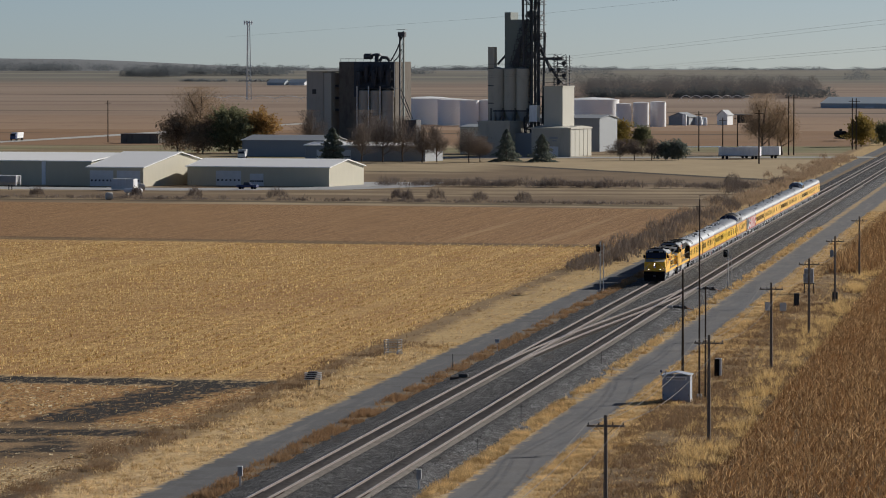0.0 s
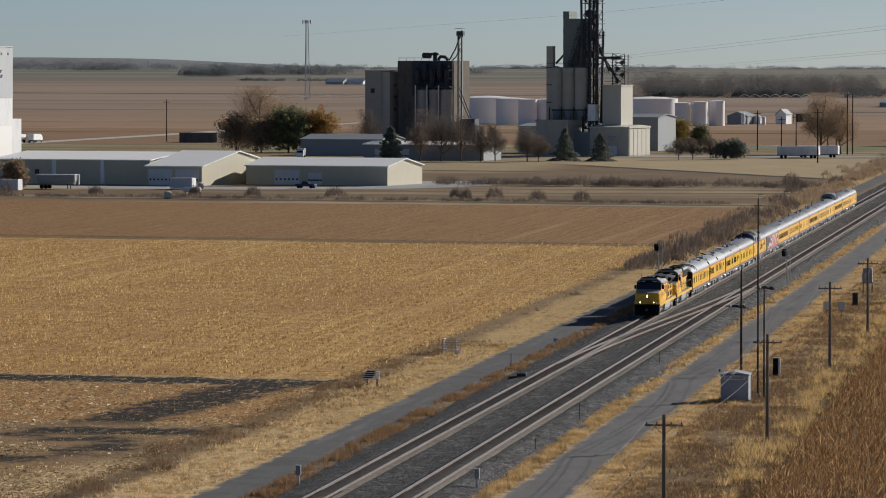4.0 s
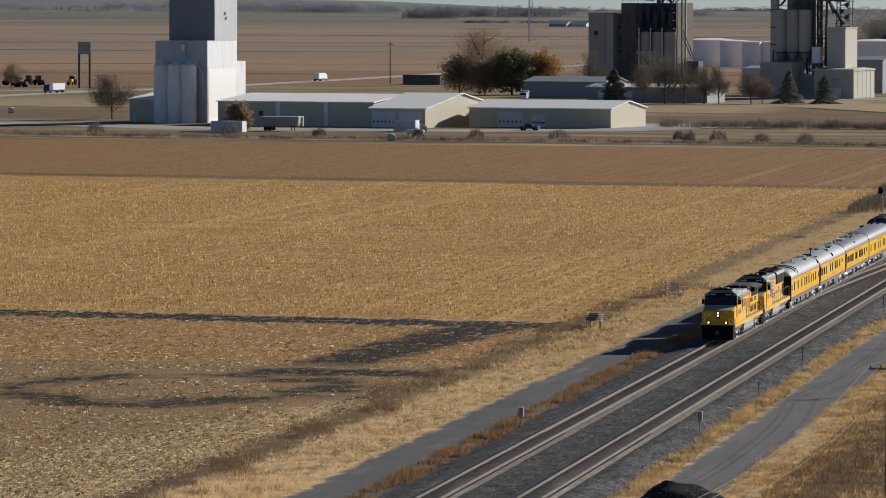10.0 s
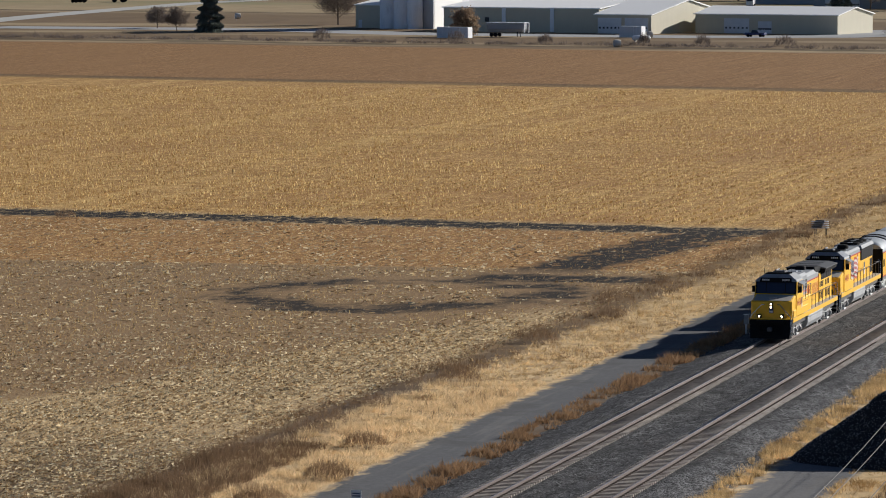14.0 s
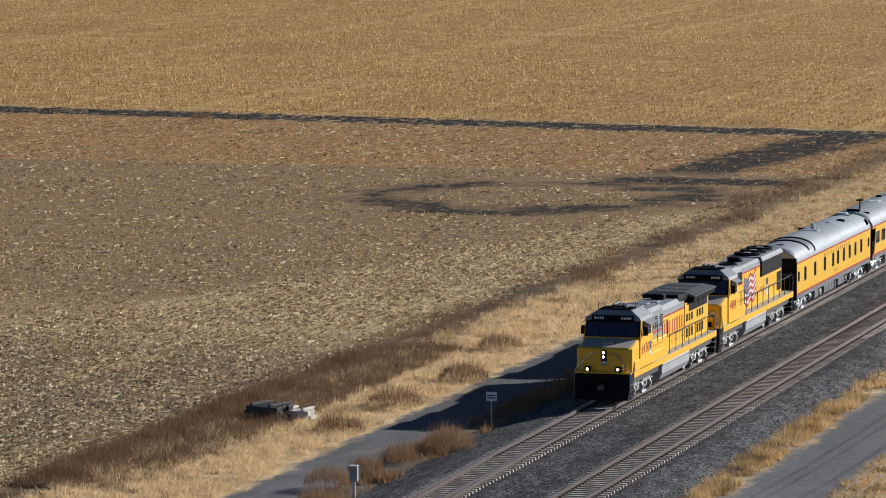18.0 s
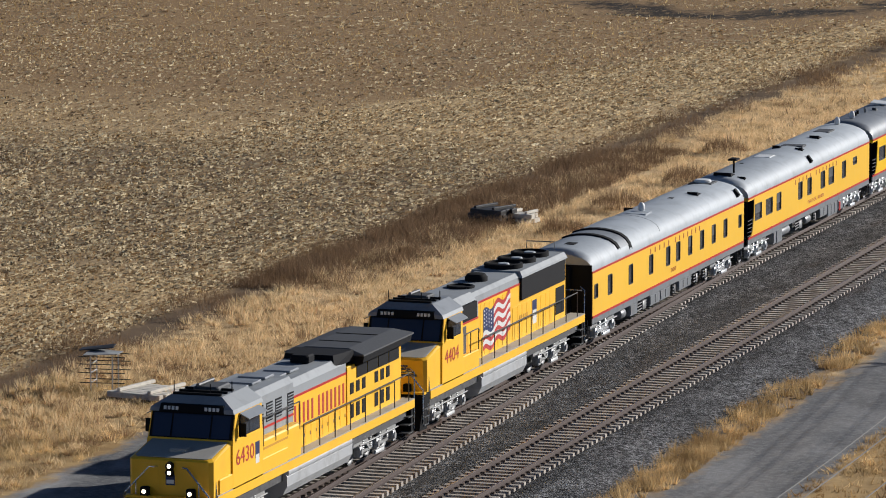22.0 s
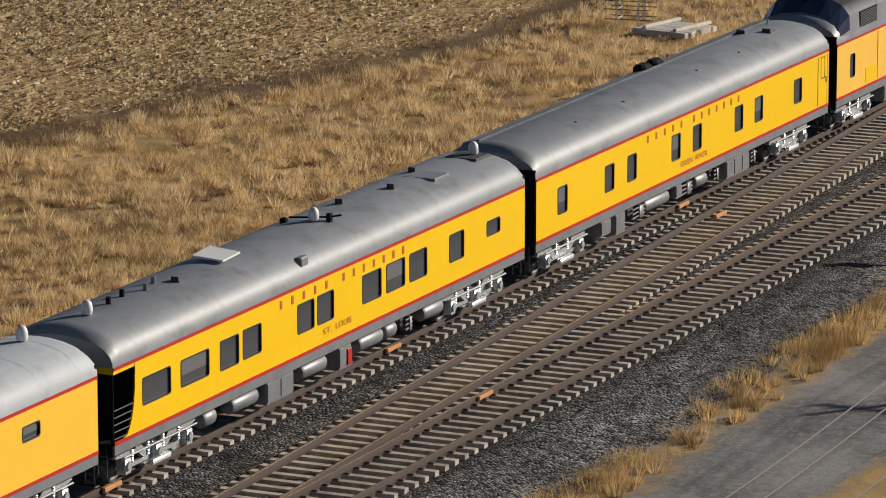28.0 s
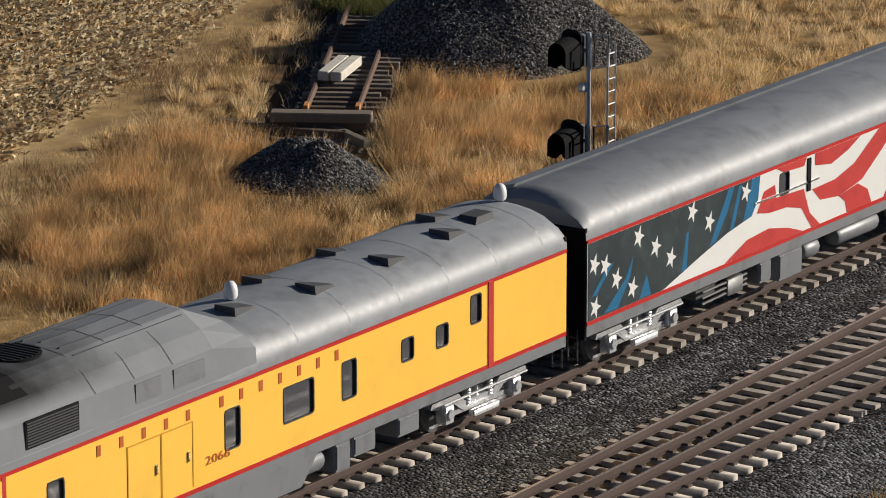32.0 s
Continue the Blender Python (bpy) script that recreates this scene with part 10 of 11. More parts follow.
def build_scrub():
    st = np.random.RandomState(12)
    U = st.uniform
    hedge = [(x, 1030 - 0.25 * (x + 78) + 8 + st.normal(0, 1.2), U(0.8, 2.4), U(0.3, 0.9) * (1.8 if U(0, 1) > 0.85 else 1), 40) for x in U(-420, -85, 420)]
    scrub("field_hedge", hedge, M_twig, "low brown weeds along the field's far edge", "weeds", 0.26, 1, 0.05)
    bush = [(x, 1056 - 0.25 * (x + 78) + st.normal(0, 4), U(1.4, 2.6), U(1.2, 2.7), 420) for x in (-141, -147, -151, -130, -200, -215, -240, -262, -300, -180, -120)]
    scrub("far_bushes", bush, M_twig, "bare bushes beyond the stubble field", "bushes", 0.45, 2, 0.05)
    ditch = [(x, 1182 - 0.2 * (x + 78) + st.normal(0, 3), U(1.5, 3.5), U(0.8, 2.4), 150) for x in U(-172, -74, 90)]
    scrub("ditch_brush", ditch, M_twig, "dark brush along a drainage ditch", "brush", 0.4, 3, 0.06)
    track = [(-66 - abs(st.normal(0, 4.5)), y, U(1.2, 2.6), U(0.5, 1.9), 130) for y in U(790, 1600, 190)]
    thicket = [(-67.5 - abs(st.normal(0, 3.2)), y, U(1.2, 2.8), U(1.0, 2.6), 190) for y in U(690, 1010, 75)] + [(-80.6, 1190, 2.6, 3.6, 700), (-78.5, 1180, 2.0, 2.2, 400), (-76.0, 1130, 2.4, 2.0, 420), (-70.5, 1212, 2.4, 2.4, 420), (-73.0, 1040, 2.6, 2.4, 420)]
    scrub("dark_thicket", thicket, M_twig, "dark leafless thicket along the far railway", "brush", 0.36, 41, 0.06)
    scrub("railway_brush", track, M_leafb, "brown brush along the far railway bank", "brush", 0.35, 4, 0.06)
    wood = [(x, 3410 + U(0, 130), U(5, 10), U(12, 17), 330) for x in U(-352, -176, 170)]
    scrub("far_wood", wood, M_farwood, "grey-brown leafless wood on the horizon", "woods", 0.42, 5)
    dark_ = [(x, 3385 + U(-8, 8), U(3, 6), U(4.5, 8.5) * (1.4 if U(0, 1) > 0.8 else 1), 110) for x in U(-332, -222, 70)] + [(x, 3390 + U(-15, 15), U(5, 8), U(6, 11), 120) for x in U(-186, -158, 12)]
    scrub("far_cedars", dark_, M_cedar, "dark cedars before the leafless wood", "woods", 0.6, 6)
    left = [(x, 4090 + U(-10, 50), U(5, 10), U(8, 11.5), 220) for x in U(-814, -768, 34)]
    left += [(x, 4180 + U(-20, 60), U(6, 11), U(7, 11), 200) for x in U(-786, -690, 50)]
    left += [(x, 4450 + U(-20, 60), U(8, 14), U(5, 8.5), 160) for x in np.concatenate([U(-1060, -900, 50), U(-1500, -1100, 60)])]
    left += [(x, 3900 + U(-6, 6), U(2, 5), U(1.5, 3.0), 40) for x in U(-730, -640, 40)]
    left += [(x, 4250 + U(-30, 60), U(6, 10), U(5, 9), 90) for x in np.concatenate([U(-640, -560, 25), U(-470, -400, 16)])]
    left += [(x, 4000 + U(-6, 6), U(6, 10), U(9, 12), 150) for x in (-171, -165, -163)]
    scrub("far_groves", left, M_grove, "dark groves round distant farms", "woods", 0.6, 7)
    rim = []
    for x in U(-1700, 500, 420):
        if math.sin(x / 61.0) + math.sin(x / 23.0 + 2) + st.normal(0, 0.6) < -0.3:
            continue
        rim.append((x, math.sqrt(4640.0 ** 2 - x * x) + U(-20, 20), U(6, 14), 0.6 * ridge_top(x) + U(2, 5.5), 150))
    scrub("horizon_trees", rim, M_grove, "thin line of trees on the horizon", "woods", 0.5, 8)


build_scrub()


def irrigation(pts, spans):
    """A wheeled irrigation line: bowed trusses between frames on wheels."""
    (x0, y0), (x1, y1) = pts
    t = thing("irrigation_line", "pale galvanized irrigation line on wheeled towers", "irrigation line", "irrigation lines", at=(x0, y0, float(rise(math.hypot(x0, y0)))))
    for i in range(spans):
        a, b = i / spans, (i + 1) / spans
        P = []
        for k in range(7):
            u = a + (b - a) * k / 6
            P.append(((x1 - x0) * u, (y1 - y0) * u, 3.0 + 1.5 * math.sin(math.pi * k / 6)))
        part("pipe_span", Geo().path(P, 0.2, 5), M_tankw, t)
        Q = [P[0], ((P[0][0] + P[-1][0]) / 2, (P[0][1] + P[-1][1]) / 2, 2.8), P[-1]]
        part("truss_rod", Geo().path(Q, 0.06, 4), M_alu, t)
        tower = Geo().tube((P[0][0] - 2, P[0][1], 0.3), P[0], 0.1, 5).tube((P[0][0] + 2, P[0][1], 0.3), P[0], 0.1, 5)
        part("tower", tower, M_alu, t)


irrigation(((-258, 3270), (-210, 3300)), 7)
irrigation(((-590, 3210), (-500, 3225)), 5)


def build_hills():
    """A low ridge closes the plain."""
    xs = np.linspace(-2800, 1600, 220)
    V = []
    for d, k in ((4560, 0.0), (4700, 0.75), (4800, 1.0), (4880, 1.0)):
        for x in xs:
            yy = math.sqrt(max(1.0, d * d - x * x))
            V.append((x, yy, float(rise(d)) - 0.6 * (k == 0) + ridge_top(x) * k))
    n = len(xs)
    F = np.array([(j * n + i, j * n + i + 1, (j + 1) * n + i + 1, (j + 1) * n + i) for j in range(3) for i in range(n - 1)])
    # blue-grey of the ridge has distance haze painted in
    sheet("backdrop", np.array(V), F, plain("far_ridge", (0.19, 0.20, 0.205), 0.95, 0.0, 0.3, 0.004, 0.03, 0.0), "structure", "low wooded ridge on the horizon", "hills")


build_hills()


# ---- grass, weeds, stubble, standing corn ----
def fbm(x, y, scale, seed):
    """Smooth uneven pattern between 0 and 1 over the plan."""
    out = 0.0
    for k, w in ((1.0, 0.6), (2.7, 0.4)):
        g = np.random.RandomState(seed + int(k * 10)).rand(64, 64)
        u, v = x / scale * k + 31.7 * k, y / scale * k + 11.3 * k
        i, j = np.floor(u).astype(int), np.floor(v).astype(int)
        a, b = u - i, v - j
        a, b = a * a * (3 - 2 * a), b * b * (3 - 2 * b)
        i0, i1, j0, j1 = i % 64, (i + 1) % 64, j % 64, (j + 1) % 64
        out = out + w * ((g[i0, j0] * (1 - a) + g[i1, j0] * a) * (1 - b) + (g[i0, j1] * (1 - a) + g[i1, j1] * a) * b)
    return out


def blades(st, x, y, z, hmin, hmax, width, lean, per):
    """Tufts of leaning blades at the points x, y: one triangle each."""
    n = len(x) * per
    X, Y = np.repeat(x, per), np.repeat(y, per)
    X = X + st.normal(0, 0.11, n)
    Y = Y + st.normal(0, 0.11, n)
    H = st.uniform(hmin, hmax, n) * np.repeat(st.uniform(0.6, 1.15, len(x)) * (0.35 + 1.3 * fbm(x, y, 1.4, 17)), per)
    a = st.uniform(0, math.tau, n)
    w = width * st.uniform(0.6, 1.4, n)
    l = lean * H * st.uniform(0.2, 1.4, n)
    b = st.uniform(0, math.tau, n)
    ca, sa, cb, sb = np.cos(a), np.sin(a), np.cos(b), np.sin(b)
    Z = np.full(n, z)
    p0 = np.stack([X - ca * w, Y - sa * w, Z], 1)
    p1 = np.stack([X + ca * w, Y + sa * w, Z], 1)
    p3 = np.stack([X + cb * l, Y + sb * l, Z + H], 1)
    V = np.stack([p0, p1, p3], 1).reshape(-1, 3)
    F = np.arange(n)[:, None] * 3 + (0, 1, 2)
    return V, F


def tussock(st, x, y, z, r, h, width, per):
    """Clumps of blades that splay outwards from their roots: one triangle each."""
    n = len(x) * per
    k = np.repeat(st.uniform(0.6, 1.3, len(x)), per)
    X, Y = np.repeat(x, per), np.repeat(y, per)
    a, q = st.uniform(0, math.tau, n), np.sqrt(st.uniform(0, 1, n))
    ca, sa = np.cos(a), np.sin(a)
    bx, by = X + ca * q * r * 0.45 * k, Y + sa * q * r * 0.45 * k
    H = h * k * st.uniform(0.6, 1.15, n) * (1.1 - 0.45 * q)
    out = r * k * (0.25 + 0.9 * q)
    b = st.uniform(0, math.tau, n)
    w = width * st.uniform(0.6, 1.4, n)
    Z = np.full(n, z)
    V = np.stack([np.stack([bx - np.cos(b) * w, by - np.sin(b) * w, Z], 1), np.stack([bx + np.cos(b) * w, by + np.sin(b) * w, Z], 1), np.stack([X + ca * out, Y + sa * out, Z + H], 1)], 1).reshape(-1, 3)
    return V, np.arange(n)[:, None] * 3 + (0, 1, 2)


def merge(list_):
    V, F, o = [], [], 0
    for v, f in list_:
        V.append(v)
        F.append(f + o)
        o += len(v)
    return np.concatenate(V), np.concatenate(F)


def clumped(st, n, x0, x1, y0, y1, scale, keep, seed=5):
    """Points in a strip, thinned by an uneven pattern so that clumps and gaps remain."""
    x, y = st.uniform(x0, x1, n), st.uniform(y0, y1, n)
    m = fbm(x, y, scale, seed) + st.normal(0, 0.12, n) > keep
    return x[m], y[m]


def field_edge(y):
    return -75.6 - 11.0 * np.clip((166.0 - y) / 42.0, 0, 1) + 1.5 * np.clip((y - 260.0) / 90.0, 0, 1) + 0.34 * np.clip(118.0 - y, 0, 40)


def in_wash(x, y, grow=0.0):
    """The black washed-out stretches of the near field."""
    q1 = y + 0.16 * (x + 78)
    w = np.abs(q1 - 448.5) < 4.5 + grow
    w |= (np.abs(x - (-81.5 + 0.10 * (y - 443))) < 4.0 + grow) & (y > 393) & (y < 448)
    r = np.sqrt(((x + 93) / 12.5) ** 2 + ((y - 369) / 14) ** 2)
    w |= np.abs(r - 1) < 0.3
    w |= (x > -92) & (np.abs(y - 388) < 4)
    return w


def build_plants():
    st = np.random.RandomState(3)
    M_grass = dry_material("dry_grass", (0.70, 0.51, 0.285), (0.99, 0.79, 0.50), (0.56, 0.40, 0.21), 0.45, 1.0, 0.4)
    M_grassn = dry_material("brown_grass", (0.50, 0.33, 0.135), (0.95, 0.73, 0.39), (0.24, 0.145, 0.062), 0.45, 1.0, 0.95)
    M_tuft = dry_material("straw_tufts", (0.58, 0.41, 0.21), (1.0, 0.80, 0.50), None, 0.5)
    M_tall = dry_material("tall_gold_grass", (0.52, 0.35, 0.145), (0.80, 0.58, 0.28))
    M_weed = dry_material("brown_weeds", (0.13, 0.083, 0.048), (0.36, 0.235, 0.138), (0.21, 0.13, 0.07), 0.4)
    M_rust = dry_material("rust_weeds", (0.22, 0.13, 0.068), (0.46, 0.29, 0.16), (0.34, 0.22, 0.12), 0.35)
    M_gold = dry_material("gold_tufts", (0.40, 0.26, 0.11), (0.78, 0.57, 0.30), (0.36, 0.22, 0.09), 0.5, 1.0, 0.75)
    M_litter = dry_material("corn_litter", (0.32, 0.21, 0.105), (1.0, 0.86, 0.58), None, 0.4, 1.3)
    M_stub = dry_material("corn_stubble", (0.33, 0.185, 0.06), (1.0, 0.76, 0.36), None, 0.45, 1.6)
    M_corn = dry_material("standing_corn", (0.15, 0.078, 0.034), (0.80, 0.53, 0.27), (0.30, 0.155, 0.065), 0.4, 2.6)
    z = G0 - 0.02
    # grass between the field and the left road
    L = []
    for a, b, n in ((70, 175, 60000), (175, 300, 36000), (300, 520, 10000), (520, 900, 4000)):
        x, y = st.uniform(-90.0 if a < 170 else -74.5, -65.2, n), st.uniform(a, b, n)
        m = (x > field_edge(y) + st.normal(1.8, 0.9, n)) & (x < -65.0 - 0.7 * fbm(x, y, 3.0, 8))
        hole = ((x + 75.2) / 5.2) ** 2 + ((y - 113.4) / 5.0) ** 2 < 1
        hole |= ((x + 71.1) / 2.2) ** 2 + ((y - 97.6) / 2.2) ** 2 < 1
        u, v = (x + 75.0) * 0.857 + (y - 104.6) * 0.515, -(x + 75.0) * 0.515 + (y - 104.6) * 0.857
        hole |= (np.abs(u) < 1.9 + 0.8 * fbm(x, y, 2.0, 15)) & (v > -6) & (v < 28)
        hole |= (np.abs(x + 68.2) < 1.5) & (np.abs(y - 172.4) < 1.5)
        m &= ~hole & (fbm(x, y, 3.5, 21) + st.normal(0, 0.08, n) > np.where(y < 190, 0.42, 0.36))
        if a == 175:
            V, F = merge(L)
            sheet("brown_grass", V, F, M_grassn, "stuff", "brown and tan dry grass round old siding", "grass")
            L = []
        if a == 300:
            V, F = merge(L)
            sheet("dry_grass", V, F, M_grass, "stuff", "pale golden dry grass between field and road", "grass")
            L = []
        L.append(blades(st, x[m], y[m], z, 0.05 if b > 200 else 0.10, 0.26 if b > 200 else 0.40, 0.006 if b < 200 else (0.010 if b < 301 else 0.026), 0.8, 10 if b < 300 else 6))
    V, F = merge(L)
    sheet("olive_grass", V, F, M_gold, "stuff", "olive-gold dry grass beside the far road", "grass")
    # taller pale tufts that stand out of the sward
    L = []
    for a, b, n, w in ((80, 190, 22000, 0.012), (190, 300, 11000, 0.016), (300, 500, 1500, 0.022)):
        x, y = clumped(st, n, -88.0 if a < 170 else -74.5, -65.6, a, b, 1.6, 0.55, 23)
        m = (x > field_edge(y) + 2.0) & (((x + 75.2) / 5.2) ** 2 + ((y - 113.4) / 5.0) ** 2 > 1)
        L.append(blades(st, x[m], y[m], z, 0.18, 0.5, w, 0.9, 10))
    V, F = merge(L)
    sheet("grass_tufts", V, F, M_tuft, "stuff", "pale straw tufts standing in dry grass", "grass")
    # tussocks: blades that splay from one root, pale above a dark heart
    L, D = [], []
    for a, b, n, r, h, w, per in ((84, 135, 2600, 0.34, 0.5, 0.014, 54), (135, 200, 3200, 0.34, 0.46, 0.018, 40), (200, 330, 560, 0.4, 0.36, 0.028, 26)):
        x, y = clumped(st, n, -89.0 if a < 170 else -74.8, -65.7, a, b, 5.0, 0.42, 24)
        m = (x > field_edge(y) + 1.6) & (((x + 75.2) / 5.2) ** 2 + ((y - 113.4) / 5.0) ** 2 > 1) & (((x + 71.1) / 2.4) ** 2 + ((y - 97.6) / 2.4) ** 2 > 1)
        u, v = (x + 75.0) * 0.857 + (y - 104.6) * 0.515, -(x + 75.0) * 0.515 + (y - 104.6) * 0.857
        m &= ~((np.abs(u) < 2.2) & (v > -4) & (v < 28)) & ~((np.abs(x + 69.2) < 2.6) & (np.abs(y - 172.6) < 1.7))
        dark_ = st.uniform(0, 1, len(x)) < 0.22
        L.append(tussock(st, x[m & ~dark_], y[m & ~dark_], z, r, h, w, per))
        D.append(tussock(st, x[m & dark_], y[m & dark_], z, r * 1.2, h * 0.9, w, per))
    V, F = merge(L)
    sheet("grass_tussocks", V, F, M_tuft, "stuff", "straw-coloured grass tussocks with dark hearts", "grass")
    V, F = merge(D)
    sheet("brown_tussocks", V, F, M_rust, "stuff", "rust-brown dead tussocks among the grass", "grass")
    # brown weeds along the field's edge
    L = []
    for a, b, n in ((84, 300, 12500), (300, 520, 8000), (520, 1000, 6000)):
        x, y = clumped(st, n, -1.6, 3.0, a, b, 5.0, 0.57 if b < 301 else 0.70)
        L.append(blades(st, x + field_edge(y), y, z, 0.12, 0.65, 0.007 if b < 350 else 0.018, 0.6, 6))
    x, y = clumped(st, 15000, -76.0, -70.0, 202, 262, 9.0, 0.33, 12)
    L.append(blades(st, x, y, z, 0.2, 0.7, 0.012, 0.5, 6))
    x, y = clumped(st, 5000, -74.5, -66.5, 268, 520, 6.0, 0.66, 13)
    L.append(blades(st, x, y, z, 0.15, 0.5, 0.016, 0.5, 8))
    x, y = clumped(st, 9000, -88.0, -65.8, 92, 182, 4.5, 0.56, 14)
    m = (x > field_edge(y) + 1.0) & (((x + 75.2) / 5.2) ** 2 + ((y - 113.4) / 5.0) ** 2 > 1)
    L.append(blades(st, x[m], y[m], z, 0.12, 0.5, 0.007, 0.6, 7))
    V, F = merge(L)
    sheet("brown_weeds", V, F, M_weed, "stuff", "dark brown dead weeds along the field edge", "weeds")
    # rust-coloured growth between the left road and the ballast
    bush = [(-59.4, 218.9, 1.3, 1.15, 1500), (-60.6, 214.3, 1.0, 0.8, 1000), (-61.0, 210.0, 0.9, 0.7, 800), (-61.4, 205.2, 1.2, 0.9, 1200), (-60.2, 199.0, 0.9, 0.7, 800)]
    scrub("rust_brush", bush, M_rust, "rust-brown brush beside the ballast", "brush", 0.22, 91, 0.008)
    bush = [(-66.1, 246.7, 1.4, 0.9, 1200), (-66.7, 235.0, 1.5, 0.9, 1200), (-66.6, 224.5, 1.3, 0.7, 900), (-68.0, 262.0, 1.3, 0.8, 900), (-71.5, 300.0, 1.6, 0.9, 900), (-73.0, 330.0, 1.8, 1.0, 900), (-74.3, 365.0, 1.8, 1.0, 800), (-147.6, 449.1, 1.2, 1.2, 500)] + [(float(field_edge(v) + o), v, 0.8 + r_, 0.45 + 0.5 * r_, 420) for v, o, r_ in ((275.0, 1.2, 0.9), (284.0, 2.0, 0.5), (296.0, 1.0, 1.1), (309.0, 1.8, 0.7), (318.0, 1.2, 1.2), (341.0, 1.4, 0.9), (352.0, 2.2, 0.6), (377.0, 1.2, 1.1), (396.0, 1.6, 0.8), (412.0, 1.0, 1.0), (268.0, 2.6, 0.8), (193.0, 1.4, 0.8), (182.0, 0.8, 1.0))]
    scrub("dark_brush", bush, M_weed, "dark brown brush in the dry grass", "brush", 0.22, 92, 0.01)
    L = []
    for a, b, n in ((70, 160, 3500), (160, 420, 11000), (420, 760, 6000)):
        x, y = clumped(st, n, -61.3, -59.2, a, b, 3.0, 0.60, 31)
        L.append(blades(st, x, y, z, 0.10, 0.55, 0.007 if b < 420 else 0.035, 0.75, 8))
    V, F = merge(L)
    sheet("rust_weeds", V, F, M_rust, "stuff", "rust-brown weeds beside the ballast", "weeds")
    M_ginger = dry_material("ginger_grass", (0.46, 0.27, 0.12), (0.88, 0.62, 0.32), (0.32, 0.19, 0.085), 0.45, 1.0, 1.0)
    x, y = clumped(st, 26000, -80.0, -64.5, 84, 111, 2.4, 0.51, 32)
    u = (x + 75.0) * 0.857 + (y - 104.6) * 0.515
    m = (((x + 71.1) / 2.2) ** 2 + ((y - 97.6) / 2.2) ** 2 > 1) & ((u > 1.6) | (y < 100.0)) & (x > field_edge(y) + 3.0) & (((x + 75.2) / 5.2) ** 2 + ((y - 113.4) / 5.0) ** 2 > 1)
    V, F = blades(st, x[m], y[m], z, 0.25, 0.85, 0.011, 0.7, 8)
    sheet("ginger_grass", V, F, M_ginger, "stuff", "tall ginger-brown grass round the gravel heaps", "grass")
    M_green = dry_material("green_weeds", (0.09, 0.105, 0.035), (0.24, 0.235, 0.09), None, 0.4)
    x, y = clumped(st, 2600, -88.0, -76.0, 113.5, 120.0, 1.5, 0.33, 33)
    u = (x + 75.0) * 0.857 + (y - 104.6) * 0.515
    m = np.abs(u - 0.6) < 2.4
    V, F = blades(st, x[m], y[m], z + 0.2, 0.25, 0.75, 0.016, 0.7, 14)
    sheet("green_weeds", V, F, M_green, "stuff", "green weeds growing over the old track", "weeds")
    # gold tufts between the ballast and the right road
    L = []
    for a, b, n in ((78, 200, 22000), (200, 420, 14000), (420, 900, 8000)):
        x, y = clumped(st, n, -45.0, -43.4, a, b, 2.2, 0.57, 41)
        L.append(blades(st, x, y, z, 0.10, 0.48, 0.005 if b < 250 else (0.014 if b < 430 else 0.04), 0.5, 7))
    V, F = merge(L)
    x, y = clumped(st, 2600, -45.1, -43.3, 78, 430, 3.0, 0.47, 42)
    V, F = merge([(V, F), tussock(st, x, y, z, 0.34, 0.5, 0.014, 34)])
    sheet("gold_tufts", V, F, M_gold, "stuff", "golden dry tufts along the ballast foot", "grass")
    # rough ground right of the gravel road
    L, K, T = [], [], []
    for a, b, n in ((120, 330, 16000), (330, 620, 21000), (620, 1000, 10000)):
        x, y = clumped(st, n, -38.8, -33.8, a, b, 4.0, 0.40, 51)
        x, y = np.concatenate([x, st.uniform(-34.0, -25.0, n // 5)]), np.concatenate([y, st.uniform(a, b, n // 5)])
        L.append(blades(st, x, y, z, 0.07, 0.32, 0.026, 1.1, 5))
        x, y = clumped(st, n, -35.8, -25.0, a, b, 7.0, 0.42, 52)
        K.append(blades(st, x, y, z, 0.12, 0.5, 0.026, 0.7, 6))
        x, y = clumped(st, n // 6, -31.0, -25.8, a, b, 8.0, 0.58, 53)
        T.append(blades(st, x, y, z, 0.3, 0.8, 0.016, 0.6, 10))
    V, F = merge(L)
    sheet("rough_grass", V, F, M_gold, "stuff", "rough dry grass right of the gravel road", "grass")
    V, F = merge(K)
    sheet("rough_weeds", V, F, M_weed, "stuff", "dead brown weeds among the dry grass", "weeds")
    # plumes of tall pale grass lean along the edge of the corn
    x, y = clumped(st, 300, -28.5, -24.6, 330, 760, 9.0, 0.52, 54)
    T.append(tussock(st, x, y, z, 0.9, 1.25, 0.018, 70))
    V, F = merge(T)
    sheet("tall_grass", V, F, M_tall, "stuff", "tall pale gold grass beside the corn", "grass")
    # leaf litter on the harvested field, lying in rows
    L = []
    for a, b, n, w, ln in ((80, 145, 90000, 0.026, 0.13), (80, 200, 190000, 0.022, 0.11), (200, 330, 230000, 0.025, 0.13), (330, 452, 110000, 0.04, 0.2)):
        y = st.uniform(a, b, n)
        x = field_edge(y) - 0.3 - (15 + np.maximum(0, y - 90) * 0.36) * st.uniform(0, 1, n)
        row = np.round(x / 0.76) * 0.76
        x = row + st.normal(0, 0.2, n)
        q1 = y + 0.16 * (x + 78)
        keep = fbm(x, y, 9.0, 61) + st.normal(0, 0.2, n) > 0.36
        keep &= ~(in_wash(x, y) & (st.uniform(0, 1, n) < 0.95))
        brown = ((x < -99 + 0.235 * np.maximum(0, y - 269)) & (y > 262)) | (y > 355)
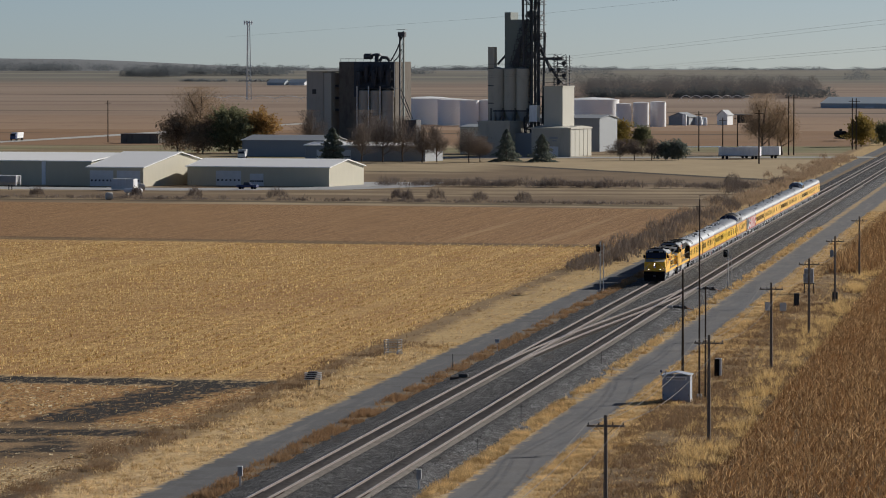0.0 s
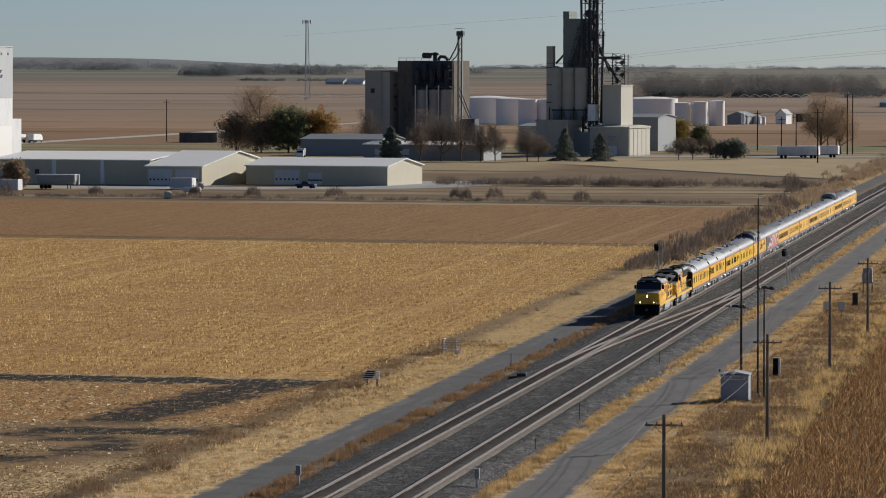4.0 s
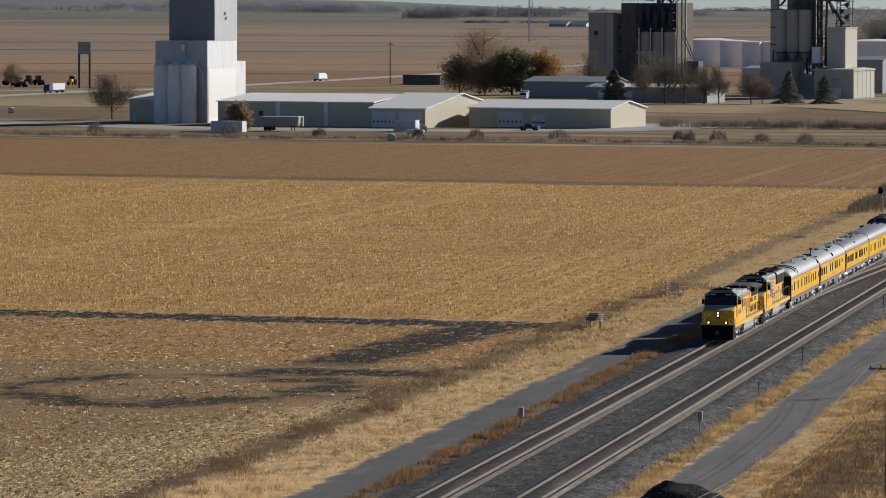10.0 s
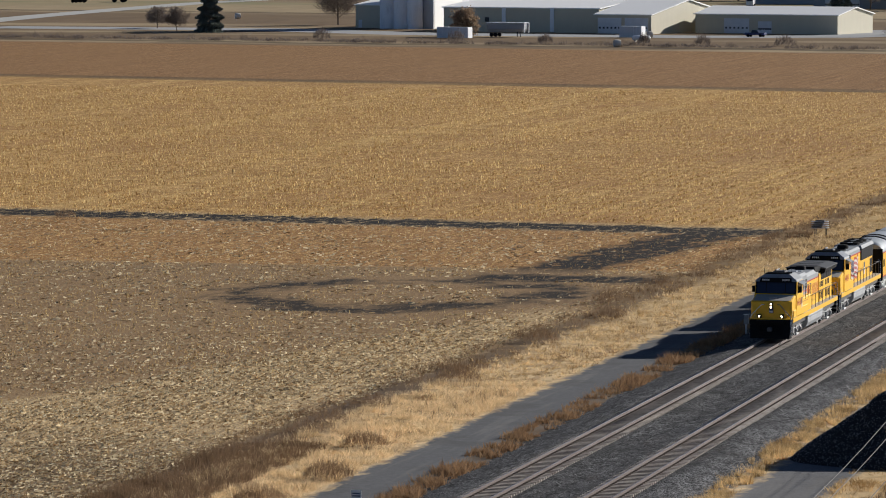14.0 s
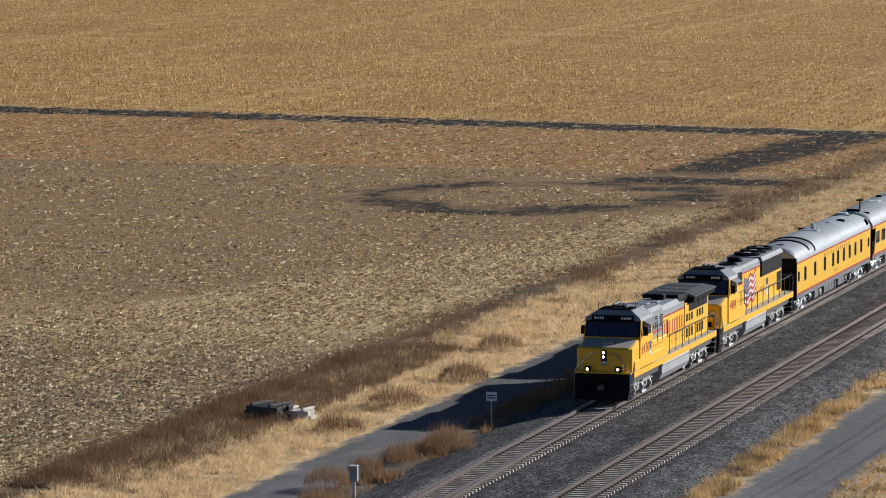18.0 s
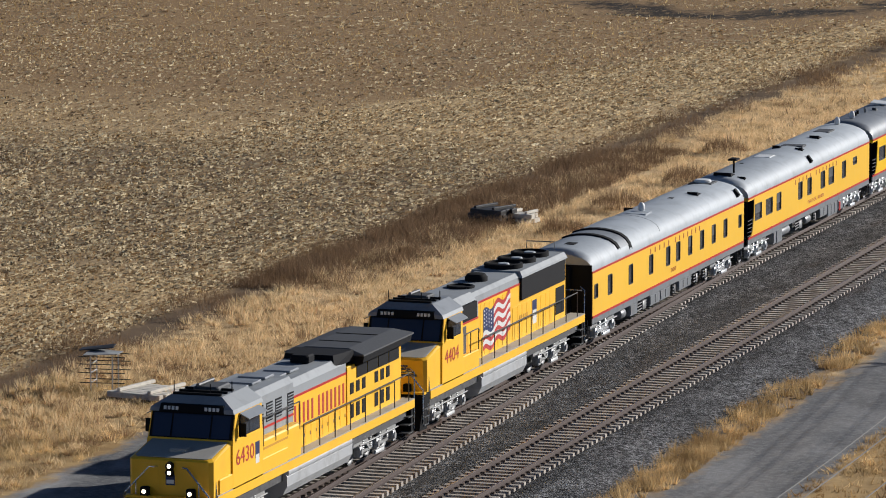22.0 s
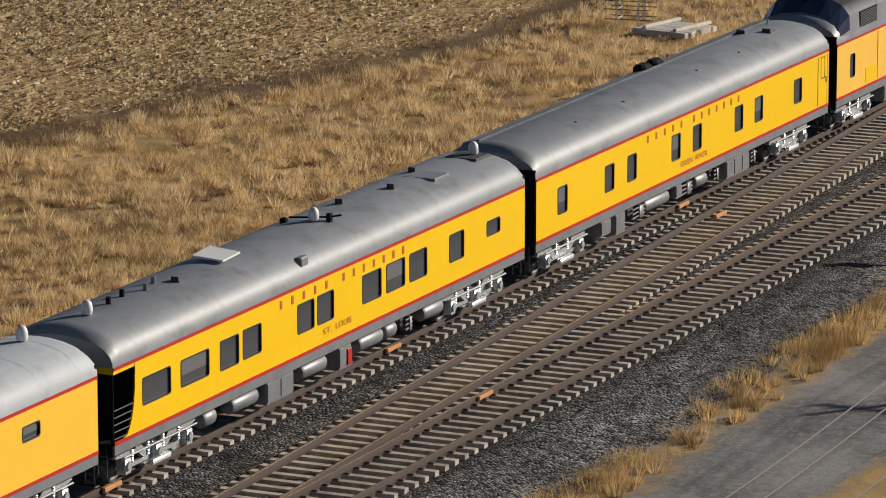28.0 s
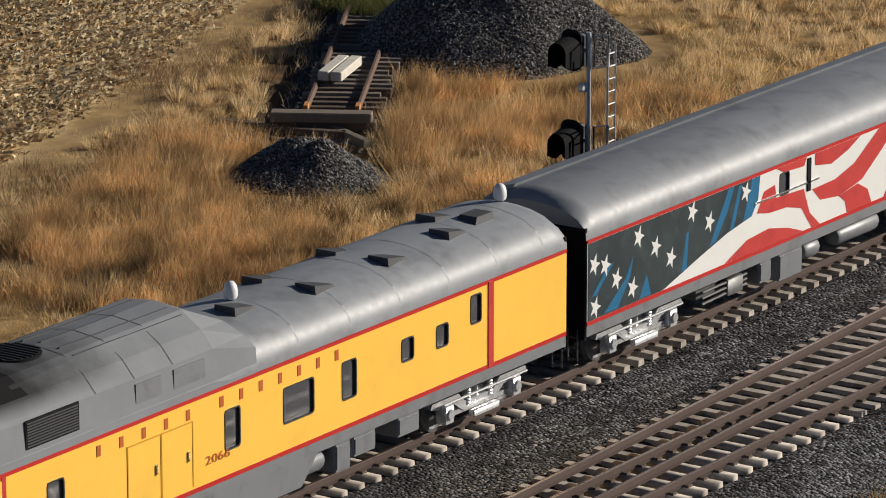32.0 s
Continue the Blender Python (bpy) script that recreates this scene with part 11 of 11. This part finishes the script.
        keep &= ~(brown & (st.uniform(0, 1, n) < 0.70))
        x, y = x[keep], y[keep]
        n = len(x)
        d = st.normal(1.2, 0.9, n)
        l = ln * st.uniform(0.4, 1.3, n)
        ww = w * st.uniform(0.5, 1.3, n)
        dx, dy = np.sin(d), np.cos(d)
        up = st.uniform(-0.02, 0.09, n)
        zz = z + st.uniform(0.04, 0.08, n)
        t1, t2 = st.normal(0, 0.035, n), st.normal(0, 0.035, n)
        p = [np.stack([x - dx * l - dy * ww, y - dy * l + dx * ww, zz + t1], 1), np.stack([x - dx * l + dy * ww, y - dy * l - dx * ww, zz - t1], 1), np.stack([x + dx * l + dy * ww, y + dy * l - dx * ww, zz + up + t2], 1), np.stack([x + dx * l - dy * ww, y + dy * l + dx * ww, zz + up - t2], 1)]
        V = np.stack(p, 1).reshape(-1, 3)
        k = np.arange(n)[:, None] * 4
        L.append((V, k + (0, 1, 2, 3)))
    V, F = merge(L)
    sheet("corn_litter", V, F, M_litter, "stuff", "pale corn leaves and husks scattered on the field", "stubble")
    # short standing stubs, row by row
    L = []
    for a, b, n, w, hh in ((80, 300, 64000, 0.016, 0.28), (300, 460, 60000, 0.024, 0.3), (460, 805, 170000, 0.06, 0.42)):
        y = st.uniform(a, b, n)
        wide = 15 + (y - 90) * 0.36
        x = field_edge(y) - 0.3 - wide * st.uniform(0, 1, n)
        sp = 0.76 if b < 461 else 1.52
        x = np.round(x / sp) * sp + st.normal(0, 0.05, n)
        keep = ~(in_wash(x, y) & (st.uniform(0, 1, n) < 0.9)) & (fbm(x, y * 0.15, 4.0, 71) + st.normal(0, 0.15, n) > 0.34)
        L.append(blades(st, x[keep], y[keep], z, hh * 0.5, hh, w, 0.5, 1))
    V, F = merge(L)
    sheet("corn_stubble", V, F, M_stub, "stuff", "short cut corn stubble standing in rows", "stubble")
    # standing corn right of the railway
    L = []
    x = np.repeat(np.arange(-24.2, -3, 0.9), 1200)
    y = np.tile(np.arange(300, 300 + 1200 * 0.33, 0.33), len(x) // 1200)
    keep = (st.uniform(0, 1, len(x)) > 0.15) & (fbm(x, y, 10.0, 81) > 0.2)
    x, y = x[keep] + st.normal(0, 0.05, keep.sum()), y[keep] + st.normal(0, 0.08, keep.sum())
    L.append(blades(st, x, y, z, 1.5, 2.2, 0.022, 0.08, 1))
    for z0_, n_ in ((0.35, 1), (0.8, 2), (1.2, 2)):
        L.append(blades(st, x, y, z + z0_, 0.25, 0.7, 0.045, 0.85, n_))
    x, y = st.uniform(-33, 0, 20000), st.uniform(700, 960, 20000)
    L.append(blades(st, x, y, z, 1.4, 2.2, 0.06, 0.4, 4))
    V, F = merge(L)
    sheet("standing_corn", V, F, M_corn, "stuff", "ripe brown corn standing in rows", "corn")


build_plants()


# ---- movement ----
def train_y(t):
    """Where the front coupling of the first coach stands at t seconds."""
    return 697.3 - 23.41 * t + 0.00514 * t * t


def motions():
    for ob, back in TRAIN:
        # the shot hangs for an instant at thirty seconds
        rows = [(t, train_y(t)) for t in range(0, 29, 2)] + [(t, train_y(t)) for t in (29, 29.5, 29.8, 29.9)] + [(30.0, train_y(29.967))] + [(t, train_y(t)) for t in (30.1, 30.2, 30.5, 31, 32)]
        walk(ob, [(t, pose(XA, y + back, 0)) for t, y in rows])

    # one truck comes down the highway, the other drives up it
    for ob, lane, facing, times in ((TRUCKS[0], -2.0, 0, ((0, 1912), (2, 1890), (3.5, 1850), (6, 1740), (8, 1680), (20, 1600), (32, 1530))), (TRUCKS[1], 2.0, 180, ((0, 1800), (4, 1838), (6, 1864), (8, 1887), (10, 1930), (14, 2020), (22, 2200), (32, 2420)))):
        rows = []
        for t, y in times:
            (xa, ya), (xb, yb) = [(p, q) for p, q in zip(HIGHWAY, HIGHWAY[1:]) if p[1] <= y <= q[1]][0]
            x = xa + (xb - xa) * (y - ya) / (yb - ya)
            rows.append((t, pose(x + lane, y, G0 + 0.06, 0, 0, facing - math.degrees(math.atan2(xb - xa, yb - ya)))))
        walk(ob, rows)


motions()
